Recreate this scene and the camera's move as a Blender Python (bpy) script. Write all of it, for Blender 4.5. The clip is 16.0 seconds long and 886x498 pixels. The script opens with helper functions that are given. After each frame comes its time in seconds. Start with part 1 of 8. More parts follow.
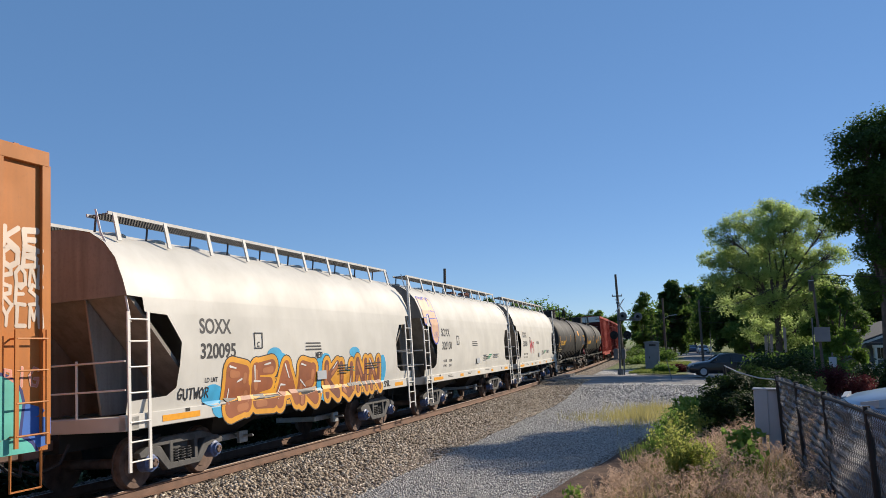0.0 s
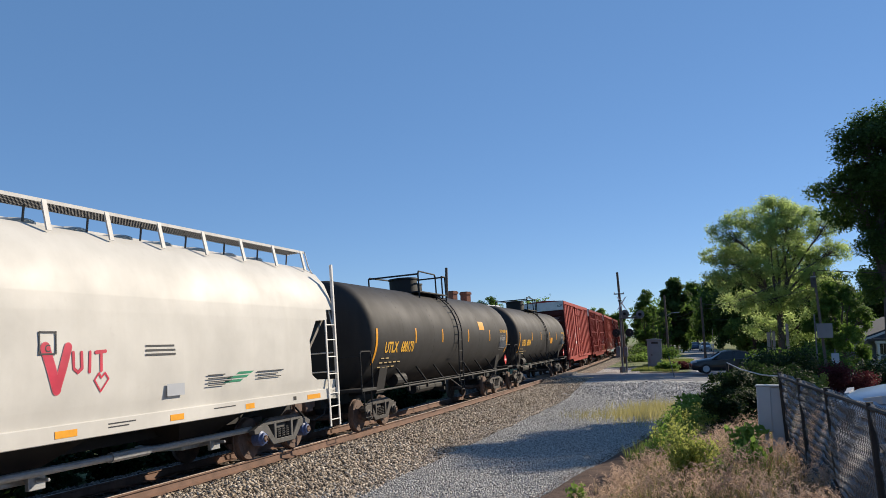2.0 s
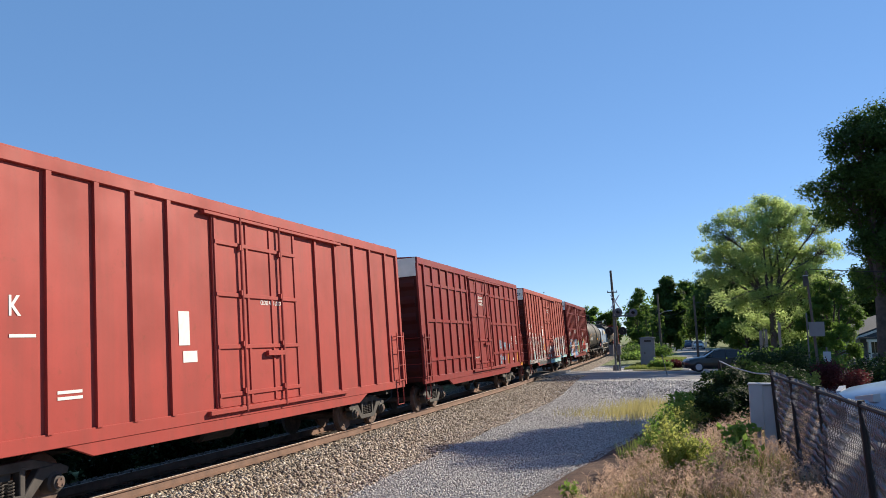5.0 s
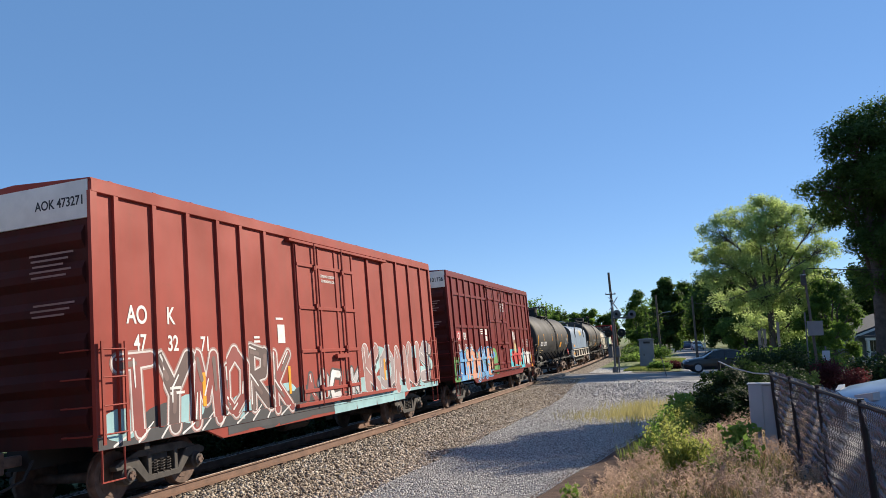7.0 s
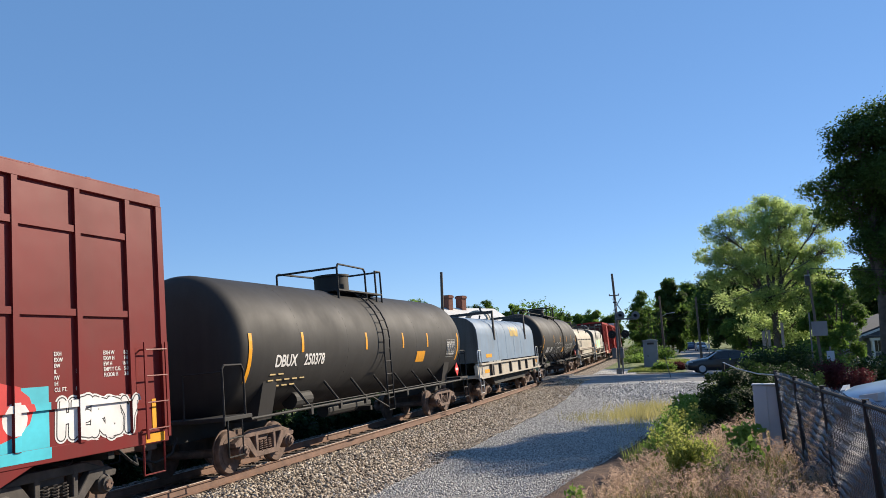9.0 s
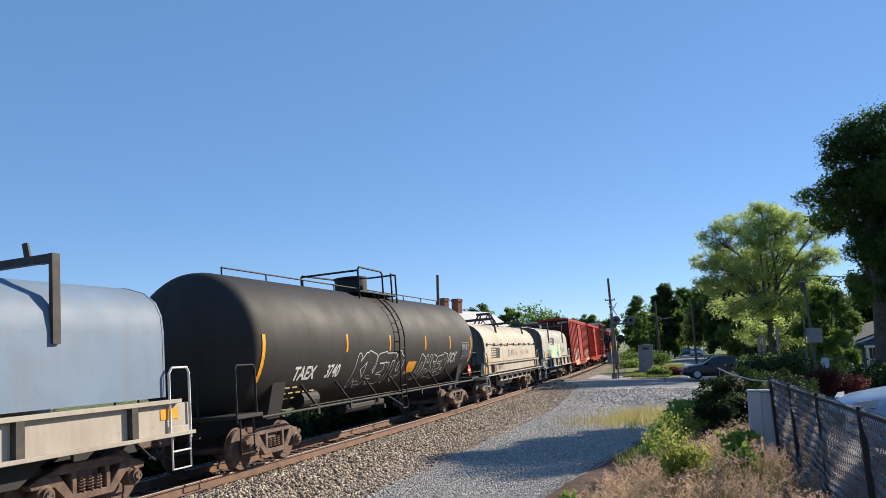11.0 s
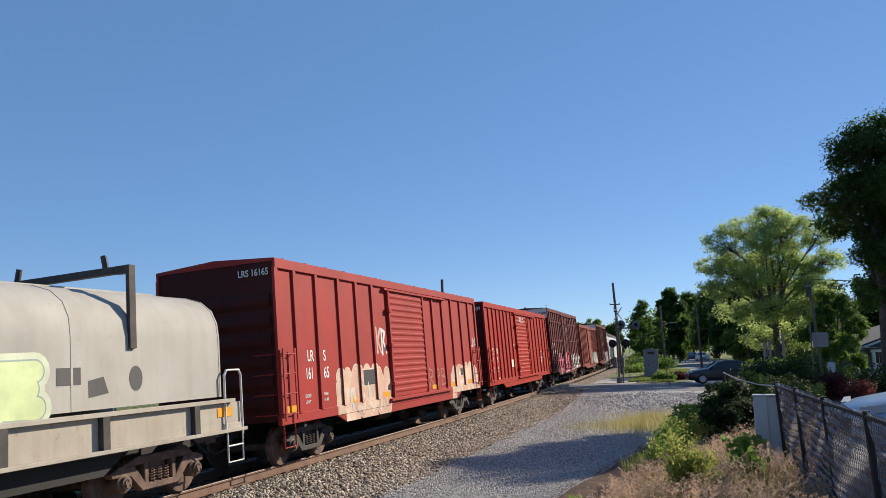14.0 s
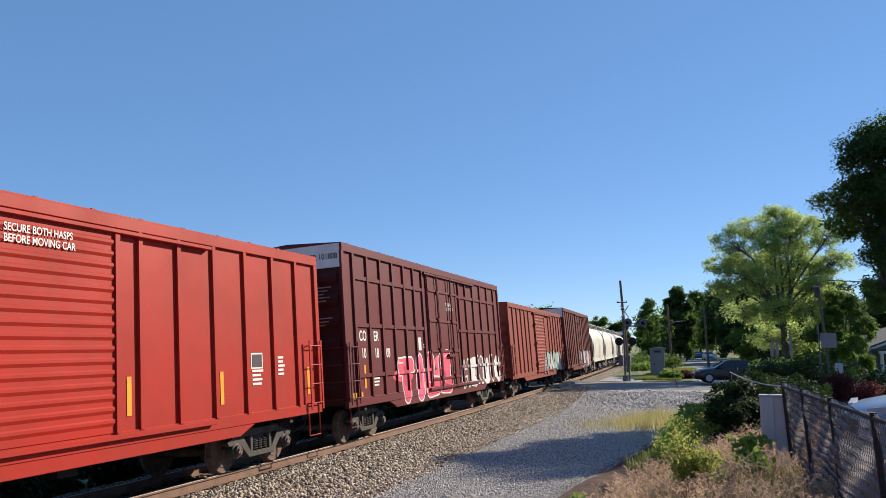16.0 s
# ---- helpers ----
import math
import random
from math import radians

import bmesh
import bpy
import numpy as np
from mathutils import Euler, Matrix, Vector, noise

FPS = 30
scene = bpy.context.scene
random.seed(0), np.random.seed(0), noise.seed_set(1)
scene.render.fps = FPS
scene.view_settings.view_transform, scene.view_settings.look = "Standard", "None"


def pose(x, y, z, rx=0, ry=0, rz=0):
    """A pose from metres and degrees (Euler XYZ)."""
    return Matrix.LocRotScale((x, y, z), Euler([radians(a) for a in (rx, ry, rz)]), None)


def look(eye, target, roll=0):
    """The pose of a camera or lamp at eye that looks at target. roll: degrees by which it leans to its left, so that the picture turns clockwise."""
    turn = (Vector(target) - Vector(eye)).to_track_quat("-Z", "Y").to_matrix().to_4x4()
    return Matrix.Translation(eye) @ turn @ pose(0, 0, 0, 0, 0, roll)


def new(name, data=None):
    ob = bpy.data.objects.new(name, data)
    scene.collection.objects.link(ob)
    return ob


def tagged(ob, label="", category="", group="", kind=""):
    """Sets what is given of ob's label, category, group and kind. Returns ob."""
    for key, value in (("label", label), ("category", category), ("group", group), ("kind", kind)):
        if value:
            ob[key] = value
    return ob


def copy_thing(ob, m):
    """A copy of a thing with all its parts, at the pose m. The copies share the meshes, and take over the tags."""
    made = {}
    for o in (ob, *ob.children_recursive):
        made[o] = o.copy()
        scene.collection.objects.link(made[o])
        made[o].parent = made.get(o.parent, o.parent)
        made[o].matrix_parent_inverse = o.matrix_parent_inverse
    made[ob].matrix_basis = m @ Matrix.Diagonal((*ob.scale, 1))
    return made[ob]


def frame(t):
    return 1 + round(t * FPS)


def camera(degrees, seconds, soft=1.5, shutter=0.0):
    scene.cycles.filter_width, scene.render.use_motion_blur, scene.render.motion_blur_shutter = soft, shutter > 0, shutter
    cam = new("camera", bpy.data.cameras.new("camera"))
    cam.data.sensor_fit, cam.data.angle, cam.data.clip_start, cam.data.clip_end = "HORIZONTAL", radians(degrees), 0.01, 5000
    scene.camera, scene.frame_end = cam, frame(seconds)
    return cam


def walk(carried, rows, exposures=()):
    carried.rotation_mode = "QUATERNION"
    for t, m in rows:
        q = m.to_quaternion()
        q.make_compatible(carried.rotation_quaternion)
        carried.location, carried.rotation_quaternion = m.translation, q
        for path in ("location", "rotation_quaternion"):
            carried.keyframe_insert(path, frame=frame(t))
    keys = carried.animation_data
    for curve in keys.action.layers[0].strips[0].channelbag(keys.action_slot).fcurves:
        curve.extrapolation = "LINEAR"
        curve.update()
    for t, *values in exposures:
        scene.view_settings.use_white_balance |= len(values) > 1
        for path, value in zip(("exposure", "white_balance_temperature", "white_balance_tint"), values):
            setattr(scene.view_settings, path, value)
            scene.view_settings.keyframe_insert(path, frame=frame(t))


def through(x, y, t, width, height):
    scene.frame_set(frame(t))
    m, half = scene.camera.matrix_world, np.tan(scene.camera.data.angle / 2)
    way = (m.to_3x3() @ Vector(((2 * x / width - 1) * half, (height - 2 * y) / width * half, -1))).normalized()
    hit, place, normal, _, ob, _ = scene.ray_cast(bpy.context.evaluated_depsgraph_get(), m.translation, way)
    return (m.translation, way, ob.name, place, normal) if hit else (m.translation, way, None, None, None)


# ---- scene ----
cam = camera(59.42, 16.0, soft=0.55)
EYE = (10.08, 0.0, 2.40)
# seconds, tilt, lean and turn of the hand-held camera
TURNS = (
    (0.0, 96.773, 0.687, 19.808),
    (0.5, 96.822, 0.831, 19.923),
    (1.0, 96.688, 0.781, 19.957),
    (1.5, 96.720, 0.998, 19.956),
    (2.0, 96.713, 1.106, 19.968),
    (2.5, 96.616, 0.941, 19.799),
    (3.0, 96.526, 0.887, 19.643),
    (3.5, 96.502, 0.837, 19.541),
    (4.0, 96.502, 0.837, 19.541),
    (6.5, 96.790, 1.679, 19.415),
    (7.0, 96.874, 1.842, 19.421),
    (7.5, 96.912, 1.925, 19.424),
    (8.0, 96.991, 1.948, 19.506),
    (8.5, 97.075, 2.047, 19.564),
    (9.0, 97.026, 2.085, 19.684),
    (11.5, 97.387, 1.429, 19.306),
    (12.0, 97.545, 1.569, 19.402),
    (12.5, 97.506, 1.612, 19.549),
    (13.0, 97.593, 1.646, 19.568),
    (13.5, 97.699, 1.631, 19.614),
    (14.0, 97.572, 1.535, 19.691),
    (14.5, 97.366, 1.106, 19.858),
    (15.0, 97.310, 0.790, 20.048),
    (15.5, 97.343, 0.814, 20.148),
    (16.0, 97.261, 0.763, 20.147),
)
walk(cam, [(t, pose(*EYE, a, b, c)) for t, a, b, c in TURNS],
     [(0.0, 0.29, 6900, 10), (2.0, 0.32, 6900, 10), (3.0, 0.62, 6900, 10), (4.0, 0.66, 6900, 10), (7.0, 0.58, 6900, 10), (9.0, 0.62, 6900, 10), (12.5, 0.58, 6900, 10),
      (13.0, 0.42, 6900, 10), (14.0, 0.40, 6900, 10), (14.5, 0.53, 6900, 10), (16.0, 0.55, 6900, 10)])

# ---- sky, sun ----
SUN_AZ, SUN_EL = radians(36), radians(29)
world = bpy.data.worlds.new("sky")
scene.world = world
world.use_nodes = True
wn = world.node_tree
sky = wn.nodes.new("ShaderNodeTexSky")
sky.sky_type, sky.sun_disc = "NISHITA", False
sky.sun_elevation, sky.sun_rotation = SUN_EL, SUN_AZ
sky.air_density, sky.dust_density, sky.ozone_density = 0.7, 0.0, 1.6
wn.nodes["Background"].inputs[1].default_value = 0.115
tint = wn.nodes.new("ShaderNodeHueSaturation")
tint.inputs["Saturation"].default_value = 1.06
haze = wn.nodes.new("ShaderNodeMix")
haze.data_type, haze.blend_type = "RGBA", "MULTIPLY"
haze.inputs["Factor"].default_value = 1.0
haze.inputs[7].default_value = (0.84, 0.93, 1.10, 1)
wn.links.new(sky.outputs[0], tint.inputs["Color"])
wn.links.new(tint.outputs[0], haze.inputs[6])
even = wn.nodes.new("ShaderNodeMix")
even.data_type = "RGBA"
even.inputs["Factor"].default_value = 0.58
even.inputs[7].default_value = (0.78, 1.93, 4.0, 1)
wn.links.new(haze.outputs[2], even.inputs[6])
wn.links.new(even.outputs[2], wn.nodes["Background"].inputs[0])
sun = new("sun", bpy.data.lights.new("sun", "SUN"))
sun.data.energy, sun.data.angle, sun.data.color = 5.0, radians(0.5), (1.0, 0.90, 0.76)
sun.matrix_basis = look((60 * math.sin(SUN_AZ), 60 * math.cos(SUN_AZ), 60 * math.tan(SUN_EL)), (0, 0, 0))


# ---- materials ----
def nodes_of(name):
    m = bpy.data.materials.new(name)
    m.use_nodes = True
    t = m.node_tree
    return m, t, t.nodes["Principled BSDF"]


class Net:
    """Short ways to add shader nodes."""

    def __init__(self, tree):
        self.t = tree
        self.c = tree.nodes.new("ShaderNodeTexCoord").outputs["Object"]

    def put(self, socket, value):
        if hasattr(value, "is_output"):
            self.t.links.new(value, socket)
        else:
            socket.default_value = value

    def node(self, kind, **ins):
        n = self.t.nodes.new(kind)
        for k, v in ins.items():
            self.put(n.inputs[int(k[1:])], v)
        return n

    def math(self, op, a, b=0.0, c=0.0):
        n = self.t.nodes.new("ShaderNodeMath")
        n.operation = op
        for i, v in enumerate((a, b, c)):
            self.put(n.inputs[i], v)
        return n.outputs[0]

    def scaled(self, sx, sy, sz, at=(0, 0, 0)):
        n = self.t.nodes.new("ShaderNodeMapping")
        n.inputs["Scale"].default_value = (sx, sy, sz)
        n.inputs["Location"].default_value = at
        self.t.links.new(self.c, n.inputs[0])
        return n.outputs[0]

    def noise(self, scale, detail=4.0, rough=0.55, vec=None):
        n = self.t.nodes.new("ShaderNodeTexNoise")
        self.t.links.new(vec or self.c, n.inputs["Vector"])
        n.inputs["Scale"].default_value, n.inputs["Detail"].default_value = scale, detail
        n.inputs["Roughness"].default_value = rough
        return n.outputs[0]

    def voronoi(self, scale, feature="F1", vec=None):
        n = self.t.nodes.new("ShaderNodeTexVoronoi")
        n.feature = feature
        self.t.links.new(vec or self.c, n.inputs["Vector"])
        n.inputs["Scale"].default_value = scale
        return n

    def ramp(self, fac, stops, mode="LINEAR"):
        n = self.t.nodes.new("ShaderNodeValToRGB")
        r = n.color_ramp
        r.interpolation = mode
        while len(r.elements) < len(stops):
            r.elements.new(0.5)
        for e, (p, c) in zip(r.elements, stops):
            e.position = p
            e.color = (*c, 1) if isinstance(c, tuple) else (c, c, c, 1)
        self.put(n.inputs[0], fac)
        return n.outputs[0]

    def mix(self, fac, a, b):
        n = self.t.nodes.new("ShaderNodeMix")
        n.data_type = "RGBA"
        self.put(n.inputs["Factor"], fac)
        for s, v in ((n.inputs[6], a), (n.inputs[7], b)):
            self.put(s, (*v, 1) if isinstance(v, tuple) else v)
        return n.outputs[2]

    def bump(self, height, strength, distance, bsdf):
        n = self.t.nodes.new("ShaderNodeBump")
        n.inputs["Strength"].default_value, n.inputs["Distance"].default_value = strength, distance
        self.put(n.inputs["Height"], height)
        self.t.links.new(n.outputs[0], bsdf.inputs["Normal"])


def paint(name, colour, rough=0.5, dirt=(0.10, 0.075, 0.055), amount=0.4, rust=0.0, bump=0.25):
    m, t, b = nodes_of(name)
    n = Net(t)
    tone = n.noise(0.7, 5.0)
    streak = n.noise(1.0, 3.0, vec=n.scaled(5.0, 5.0, 0.35))
    grain = n.noise(22.0, 3.0)
    shade = tuple(c * 0.72 for c in colour)
    col = n.mix(n.ramp(tone, [(0.3, 0.0), (0.75, 1.0)]), colour, shade)
    if rust:
        spots = n.math("MULTIPLY", n.ramp(n.noise(4.5, 8.0, 0.7), [(0.62 - 0.1 * rust, 0.0), (0.70, 1.0)]), rust)
        col = n.mix(spots, col, (0.11, 0.045, 0.02))
    grime = n.math("MULTIPLY", n.ramp(streak, [(0.42, 0.0), (0.8, 1.0)]), amount)
    col = n.mix(grime, col, dirt)
    col = n.mix(n.math("MULTIPLY", n.ramp(grain, [(0.5, 0.0), (0.85, 1.0)]), amount * 0.5), col, dirt)
    t.links.new(col, b.inputs["Base Color"])
    t.links.new(n.ramp(tone, [(0.2, rough - 0.1), (0.8, min(1.0, rough + 0.15))]), b.inputs["Roughness"])
    b.inputs["Specular IOR Level"].default_value = 0.2
    n.bump(n.noise(1.3, 2.0), bump, 0.03, b)
    return m


def plain(name, colour, rough=0.6, metal=0.0, vary=0.35, scale=6.0, bump=0.3, dist=0.01):
    m, t, b = nodes_of(name)
    n = Net(t)
    f = n.noise(scale, 5.0)
    fine = n.noise(scale * 9, 3.0)
    dark = tuple(c * (1 - vary) for c in colour)
    lite = tuple(min(1.0, c * (1 + vary * 0.5)) for c in colour)
    col = n.mix(n.ramp(f, [(0.3, 0.0), (0.7, 1.0)]), dark, lite)
    col = n.mix(n.math("MULTIPLY", fine, 0.3), col, dark)
    t.links.new(col, b.inputs["Base Color"])
    b.inputs["Roughness"].default_value, b.inputs["Metallic"].default_value = rough, metal
    n.bump(fine, bump, dist, b)
    return m


def leaf_material(name, dark, lite, through=0.45):
    m, t, b = nodes_of(name)
    n = Net(t)
    info = t.nodes.new("ShaderNodeNewGeometry")
    col = n.mix(info.outputs["Random Per Island"], dark, lite)
    col = n.mix(n.ramp(n.noise(0.35, 2.0), [(0.3, 0.0), (0.7, 0.6)]), col, tuple(c * 0.6 for c in dark))
    t.links.new(col, b.inputs["Base Color"])
    b.inputs["Roughness"].default_value, b.inputs["Specular IOR Level"].default_value = 0.7, 0.2
    tr = t.nodes.new("ShaderNodeBsdfTranslucent")
    t.links.new(n.mix(0.5, col, tuple(min(1, c * 1.5) for c in lite)), tr.inputs[0])
    mx = t.nodes.new("ShaderNodeMixShader")
    mx.inputs[0].default_value = through
    t.links.new(b.outputs[0], mx.inputs[1])
    t.links.new(tr.outputs[0], mx.inputs[2])
    t.links.new(mx.outputs[0], t.nodes["Material Output"].inputs[0])
    return m


def stone_material(name, stops, rough=0.85):
    m, t, b = nodes_of(name)
    n = Net(t)
    info = t.nodes.new("ShaderNodeNewGeometry")
    col = n.ramp(info.outputs["Random Per Island"], stops)
    col = n.mix(n.math("MULTIPLY", n.noise(30.0, 3.0), 0.35), col, (0.09, 0.07, 0.05))
    t.links.new(col, b.inputs["Base Color"])
    b.inputs["Roughness"].default_value = rough
    return m


STEEL = plain("truck_steel", (0.060, 0.052, 0.047), 0.75, 0.0, 0.5, 5.0)
RUSTY = plain("rusty_steel", (0.16, 0.10, 0.075), 0.8, 0.0, 0.5, 6.0)
RAIL = plain("rail_rust", (0.19, 0.105, 0.07), 0.75, 0.0, 0.35, 3.0)
RAILTOP = plain("rail_polished", (0.24, 0.19, 0.16), 0.55, 0.4, 0.2, 3.0, 0.05)
BLACK = plain("black_paint", (0.014, 0.0135, 0.0135), 0.75, 0.0, 0.4, 2.0, 0.1)
WHITE = plain("white_steel", (0.72, 0.70, 0.66), 0.5, 0.0, 0.15, 3.0, 0.1)
LETTER = plain("white_lettering", (0.72, 0.70, 0.67), 0.6, 0.0, 0.15, 9.0, 0.0)
LETTER_BLACK = plain("black_lettering", (0.025, 0.025, 0.03), 0.6, 0.0, 0.3, 9.0, 0.0)
LETTER_YELLOW = plain("yellow_lettering", (0.80, 0.42, 0.03), 0.6, 0.0, 0.15, 9.0, 0.0)
YELLOW = plain("yellow_reflector", (0.80, 0.34, 0.012), 0.45, 0.0, 0.15, 8.0, 0.0)
RED = plain("red_placard", (0.62, 0.03, 0.03), 0.5, 0.0, 0.1, 8.0, 0.0)
GALV = plain("galvanised_steel", (0.42, 0.43, 0.43), 0.5, 0.6, 0.2, 14.0, 0.1)
BRACKET = plain("dull_bracket_paint", (0.50, 0.49, 0.47), 0.6, 0.0, 0.2, 6.0, 0.1)
GRATING = plain("dull_grating_steel", (0.10, 0.10, 0.105), 0.6, 0.2, 0.2, 14.0, 0.1)
BEARING_BLUE = plain("blue_bearing_cap", (0.09, 0.14, 0.30), 0.5, 0.0, 0.4, 14.0, 0.1)
TRUCK_GREY = plain("truck_steel_grey", (0.085, 0.083, 0.082), 0.7, 0.0, 0.4, 5.0)
GREYBOX = plain("grey_painted_metal", (0.40, 0.42, 0.45), 0.5, 0.0, 0.12, 2.0, 0.1)
POLE_WOOD = plain("weathered_pole_wood", (0.13, 0.10, 0.08), 0.9, 0.0, 0.4, 3.0, 0.6)
TIE_WOOD = plain("creosoted_wood", (0.075, 0.058, 0.048), 0.9, 0.0, 0.5, 7.0, 0.6)
ASPHALT = plain("asphalt", (0.10, 0.10, 0.105), 0.9, 0.0, 0.25, 1.2, 0.5)
ROADLINE = plain("road_line_paint", (0.65, 0.64, 0.60), 0.7, 0.0, 0.2, 3.0, 0.1)
BARK = plain("bark", (0.10, 0.08, 0.065), 0.95, 0.0, 0.45, 5.0, 0.8, 0.03)
GLASS_DARK = plain("dark_glass", (0.02, 0.025, 0.03), 0.06, 0.0, 0.1, 1.0, 0.0)
RUBBER = plain("rubber", (0.02, 0.02, 0.02), 0.85, 0.0, 0.3, 8.0, 0.2)
LEAF_DARK = leaf_material("dark_leaves", (0.036, 0.085, 0.018), (0.13, 0.22, 0.045), 0.55)
LEAF_OAK = leaf_material("oak_leaves", (0.026, 0.058, 0.014), (0.09, 0.155, 0.035), 0.45)
# leaf green darkened well below dark_leaves, so that shade sits in the colour
LEAF_SHADED = leaf_material("shade_dark_leaves", (0.010, 0.024, 0.008), (0.035, 0.07, 0.018), 0.3)
WIRE = plain("fence_wire", (0.20, 0.205, 0.215), 0.26, 0.6, 0.2, 9.0, 0.0)
LEAF_LITE = leaf_material("light_leaves", (0.16, 0.25, 0.07), (0.44, 0.54, 0.21), 0.64)
LEAF_MID = leaf_material("leaves", (0.07, 0.135, 0.028), (0.20, 0.31, 0.07), 0.6)
LEAF_WEED = leaf_material("weed_leaves", (0.085, 0.18, 0.03), (0.24, 0.36, 0.08), 0.5)
LEAF_BUSH = leaf_material("yellow_green_leaves", (0.15, 0.20, 0.035), (0.40, 0.42, 0.12), 0.5)
LEAF_RED = leaf_material("purple_leaves", (0.045, 0.012, 0.014), (0.13, 0.032, 0.036), 0.35)
DRY_GRASS = leaf_material("dry_grass", (0.20, 0.13, 0.07), (0.46, 0.34, 0.20), 0.4)
SEED_HEADS = leaf_material("seed_heads", (0.28, 0.165, 0.12), (0.64, 0.48, 0.37), 0.5)
YELLOW_GRASS = leaf_material("yellow_grass", (0.28, 0.27, 0.09), (0.50, 0.44, 0.20), 0.4)
GREEN_GRASS = leaf_material("green_grass", (0.07, 0.13, 0.03), (0.24, 0.28, 0.08), 0.45)
BALLAST = stone_material("ballast_stone", [(0.0, (0.07, 0.052, 0.04)), (0.35, (0.27, 0.21, 0.15)), (0.7, (0.44, 0.36, 0.27)), (1.0, (0.66, 0.58, 0.48))])
GRAVEL = stone_material("gravel_stone", [(0.0, (0.17, 0.165, 0.16)), (0.5, (0.45, 0.44, 0.42)), (1.0, (0.76, 0.74, 0.70))])


# ---- mesh building ----
class Geo:
    """Vertices and faces of one mesh."""

    def __init__(self):
        self.v, self.f = [], []

    def box(self, x0, x1, y0, y1, z0, z1):
        n = len(self.v)
        self.v += [(x, y, z) for z in (z0, z1) for y in (y0, y1) for x in (x0, x1)]
        self.f += [tuple(n + i for i in q) for q in ((0, 2, 3, 1), (4, 5, 7, 6), (0, 1, 5, 4), (2, 6, 7, 3), (0, 4, 6, 2), (1, 3, 7, 5))]
        return self

    def tube(self, p, q, r, k=8, r2=None):
        p, q = Vector(p), Vector(q)
        d = (q - p).normalized()
        a = d.orthogonal().normalized()
        b = d.cross(a)
        n = len(self.v)
        for c, rr in ((p, r), (q, r if r2 is None else r2)):
            self.v += [tuple(c + (a * math.cos(6.28319 * i / k) + b * math.sin(6.28319 * i / k)) * rr) for i in range(k)]
        self.f += [(n + i, n + (i + 1) % k, n + k + (i + 1) % k, n + k + i) for i in range(k)]
        self.f += [tuple(n + i for i in reversed(range(k))), tuple(n + k + i for i in range(k))]
        return self

    def pipe(self, pts, r, k=6):
        pts = [Vector(p) for p in pts]
        ds = [(q - p).normalized() for p, q in zip(pts, pts[1:])]
        a, rings = ds[0].orthogonal().normalized(), []
        for i, p in enumerate(pts):
            d = (ds[max(0, i - 1)] + ds[min(i, len(ds) - 1)]).normalized()
            a = (a - d * a.dot(d)).normalized()
            b = d.cross(a)
            rings.append([p + (a * math.cos(6.28319 * j / k) + b * math.sin(6.28319 * j / k)) * r for j in range(k)])
        return self.loft(rings)

    def loft(self, rings, closed=True, caps=True):
        n, k = len(self.v), len(rings[0])
        for ring in rings:
            self.v += [tuple(p) for p in ring]
        for j in range(len(rings) - 1):
            for i in range(k if closed else k - 1):
                a, b = n + j * k + i, n + j * k + (i + 1) % k
                self.f.append((a, b, b + k, a + k))
        if caps:
            self.f += [tuple(n + i for i in reversed(range(k))), tuple(n + (len(rings) - 1) * k + i for i in range(k))]
        return self

    def prism_y(self, prof, y0, y1):
        return self.loft([[(x, y, z) for x, z in prof] for y in (y0, y1)])

    def prism_x(self, prof, x0, x1):
        return self.loft([[(x, y, z) for y, z in prof] for x in (x0, x1)])

    def prism_z(self, prof, z0, z1):
        return self.loft([[(x, y, z) for x, y in prof] for z in (z0, z1)])

    def lathe_y(self, cx, cz, rows, k=32):
        return self.loft([[(cx + r * math.cos(6.28319 * i / k), y, cz + r * math.sin(6.28319 * i / k)) for i in range(k)] for y, r in rows])

    def lathe_x(self, cy, cz, rows, k=20):
        return self.loft([[(x, cy + r * math.cos(6.28319 * i / k), cz + r * math.sin(6.28319 * i / k)) for i in range(k)] for x, r in rows])

    def lathe_z(self, cx, cy, rows, k=16):
        return self.loft([[(cx + r * math.cos(6.28319 * i / k), cy + r * math.sin(6.28319 * i / k), z) for i in range(k)] for z, r in rows])

    def shift(self, x, y, z):
        self.v = [(a + x, b + y, c + z) for a, b, c in self.v]
        return self

    def mesh(self, name):
        m = bpy.data.meshes.new(name)
        m.from_pydata(self.v, [], self.f)
        b = bmesh.new()
        b.from_mesh(m)
        bmesh.ops.recalc_face_normals(b, faces=b.faces)
        b.to_mesh(m)
        b.free()
        return m


def part(name, geo, material, parent=None, label="", smooth=0.0, bevel=0.0):
    m = geo.mesh(name) if isinstance(geo, Geo) else geo
    m.materials.append(material)
    ob = new(name, m)
    ob.parent = parent
    if smooth:
        m.shade_smooth()
        m.set_sharp_from_angle(angle=radians(smooth))
    if bevel:
        mod = ob.modifiers.new("edges", "BEVEL")
        mod.width, mod.segments, mod.limit_method = bevel, 1, "ANGLE"
    return tagged(ob, label)


def thing(name, label, category, m=None, group="", kind=""):
    ob = new(name)
    ob.empty_display_size = 0.2
    if m is not None:
        ob.matrix_basis = m
    return tagged(ob, label, category, group, kind)


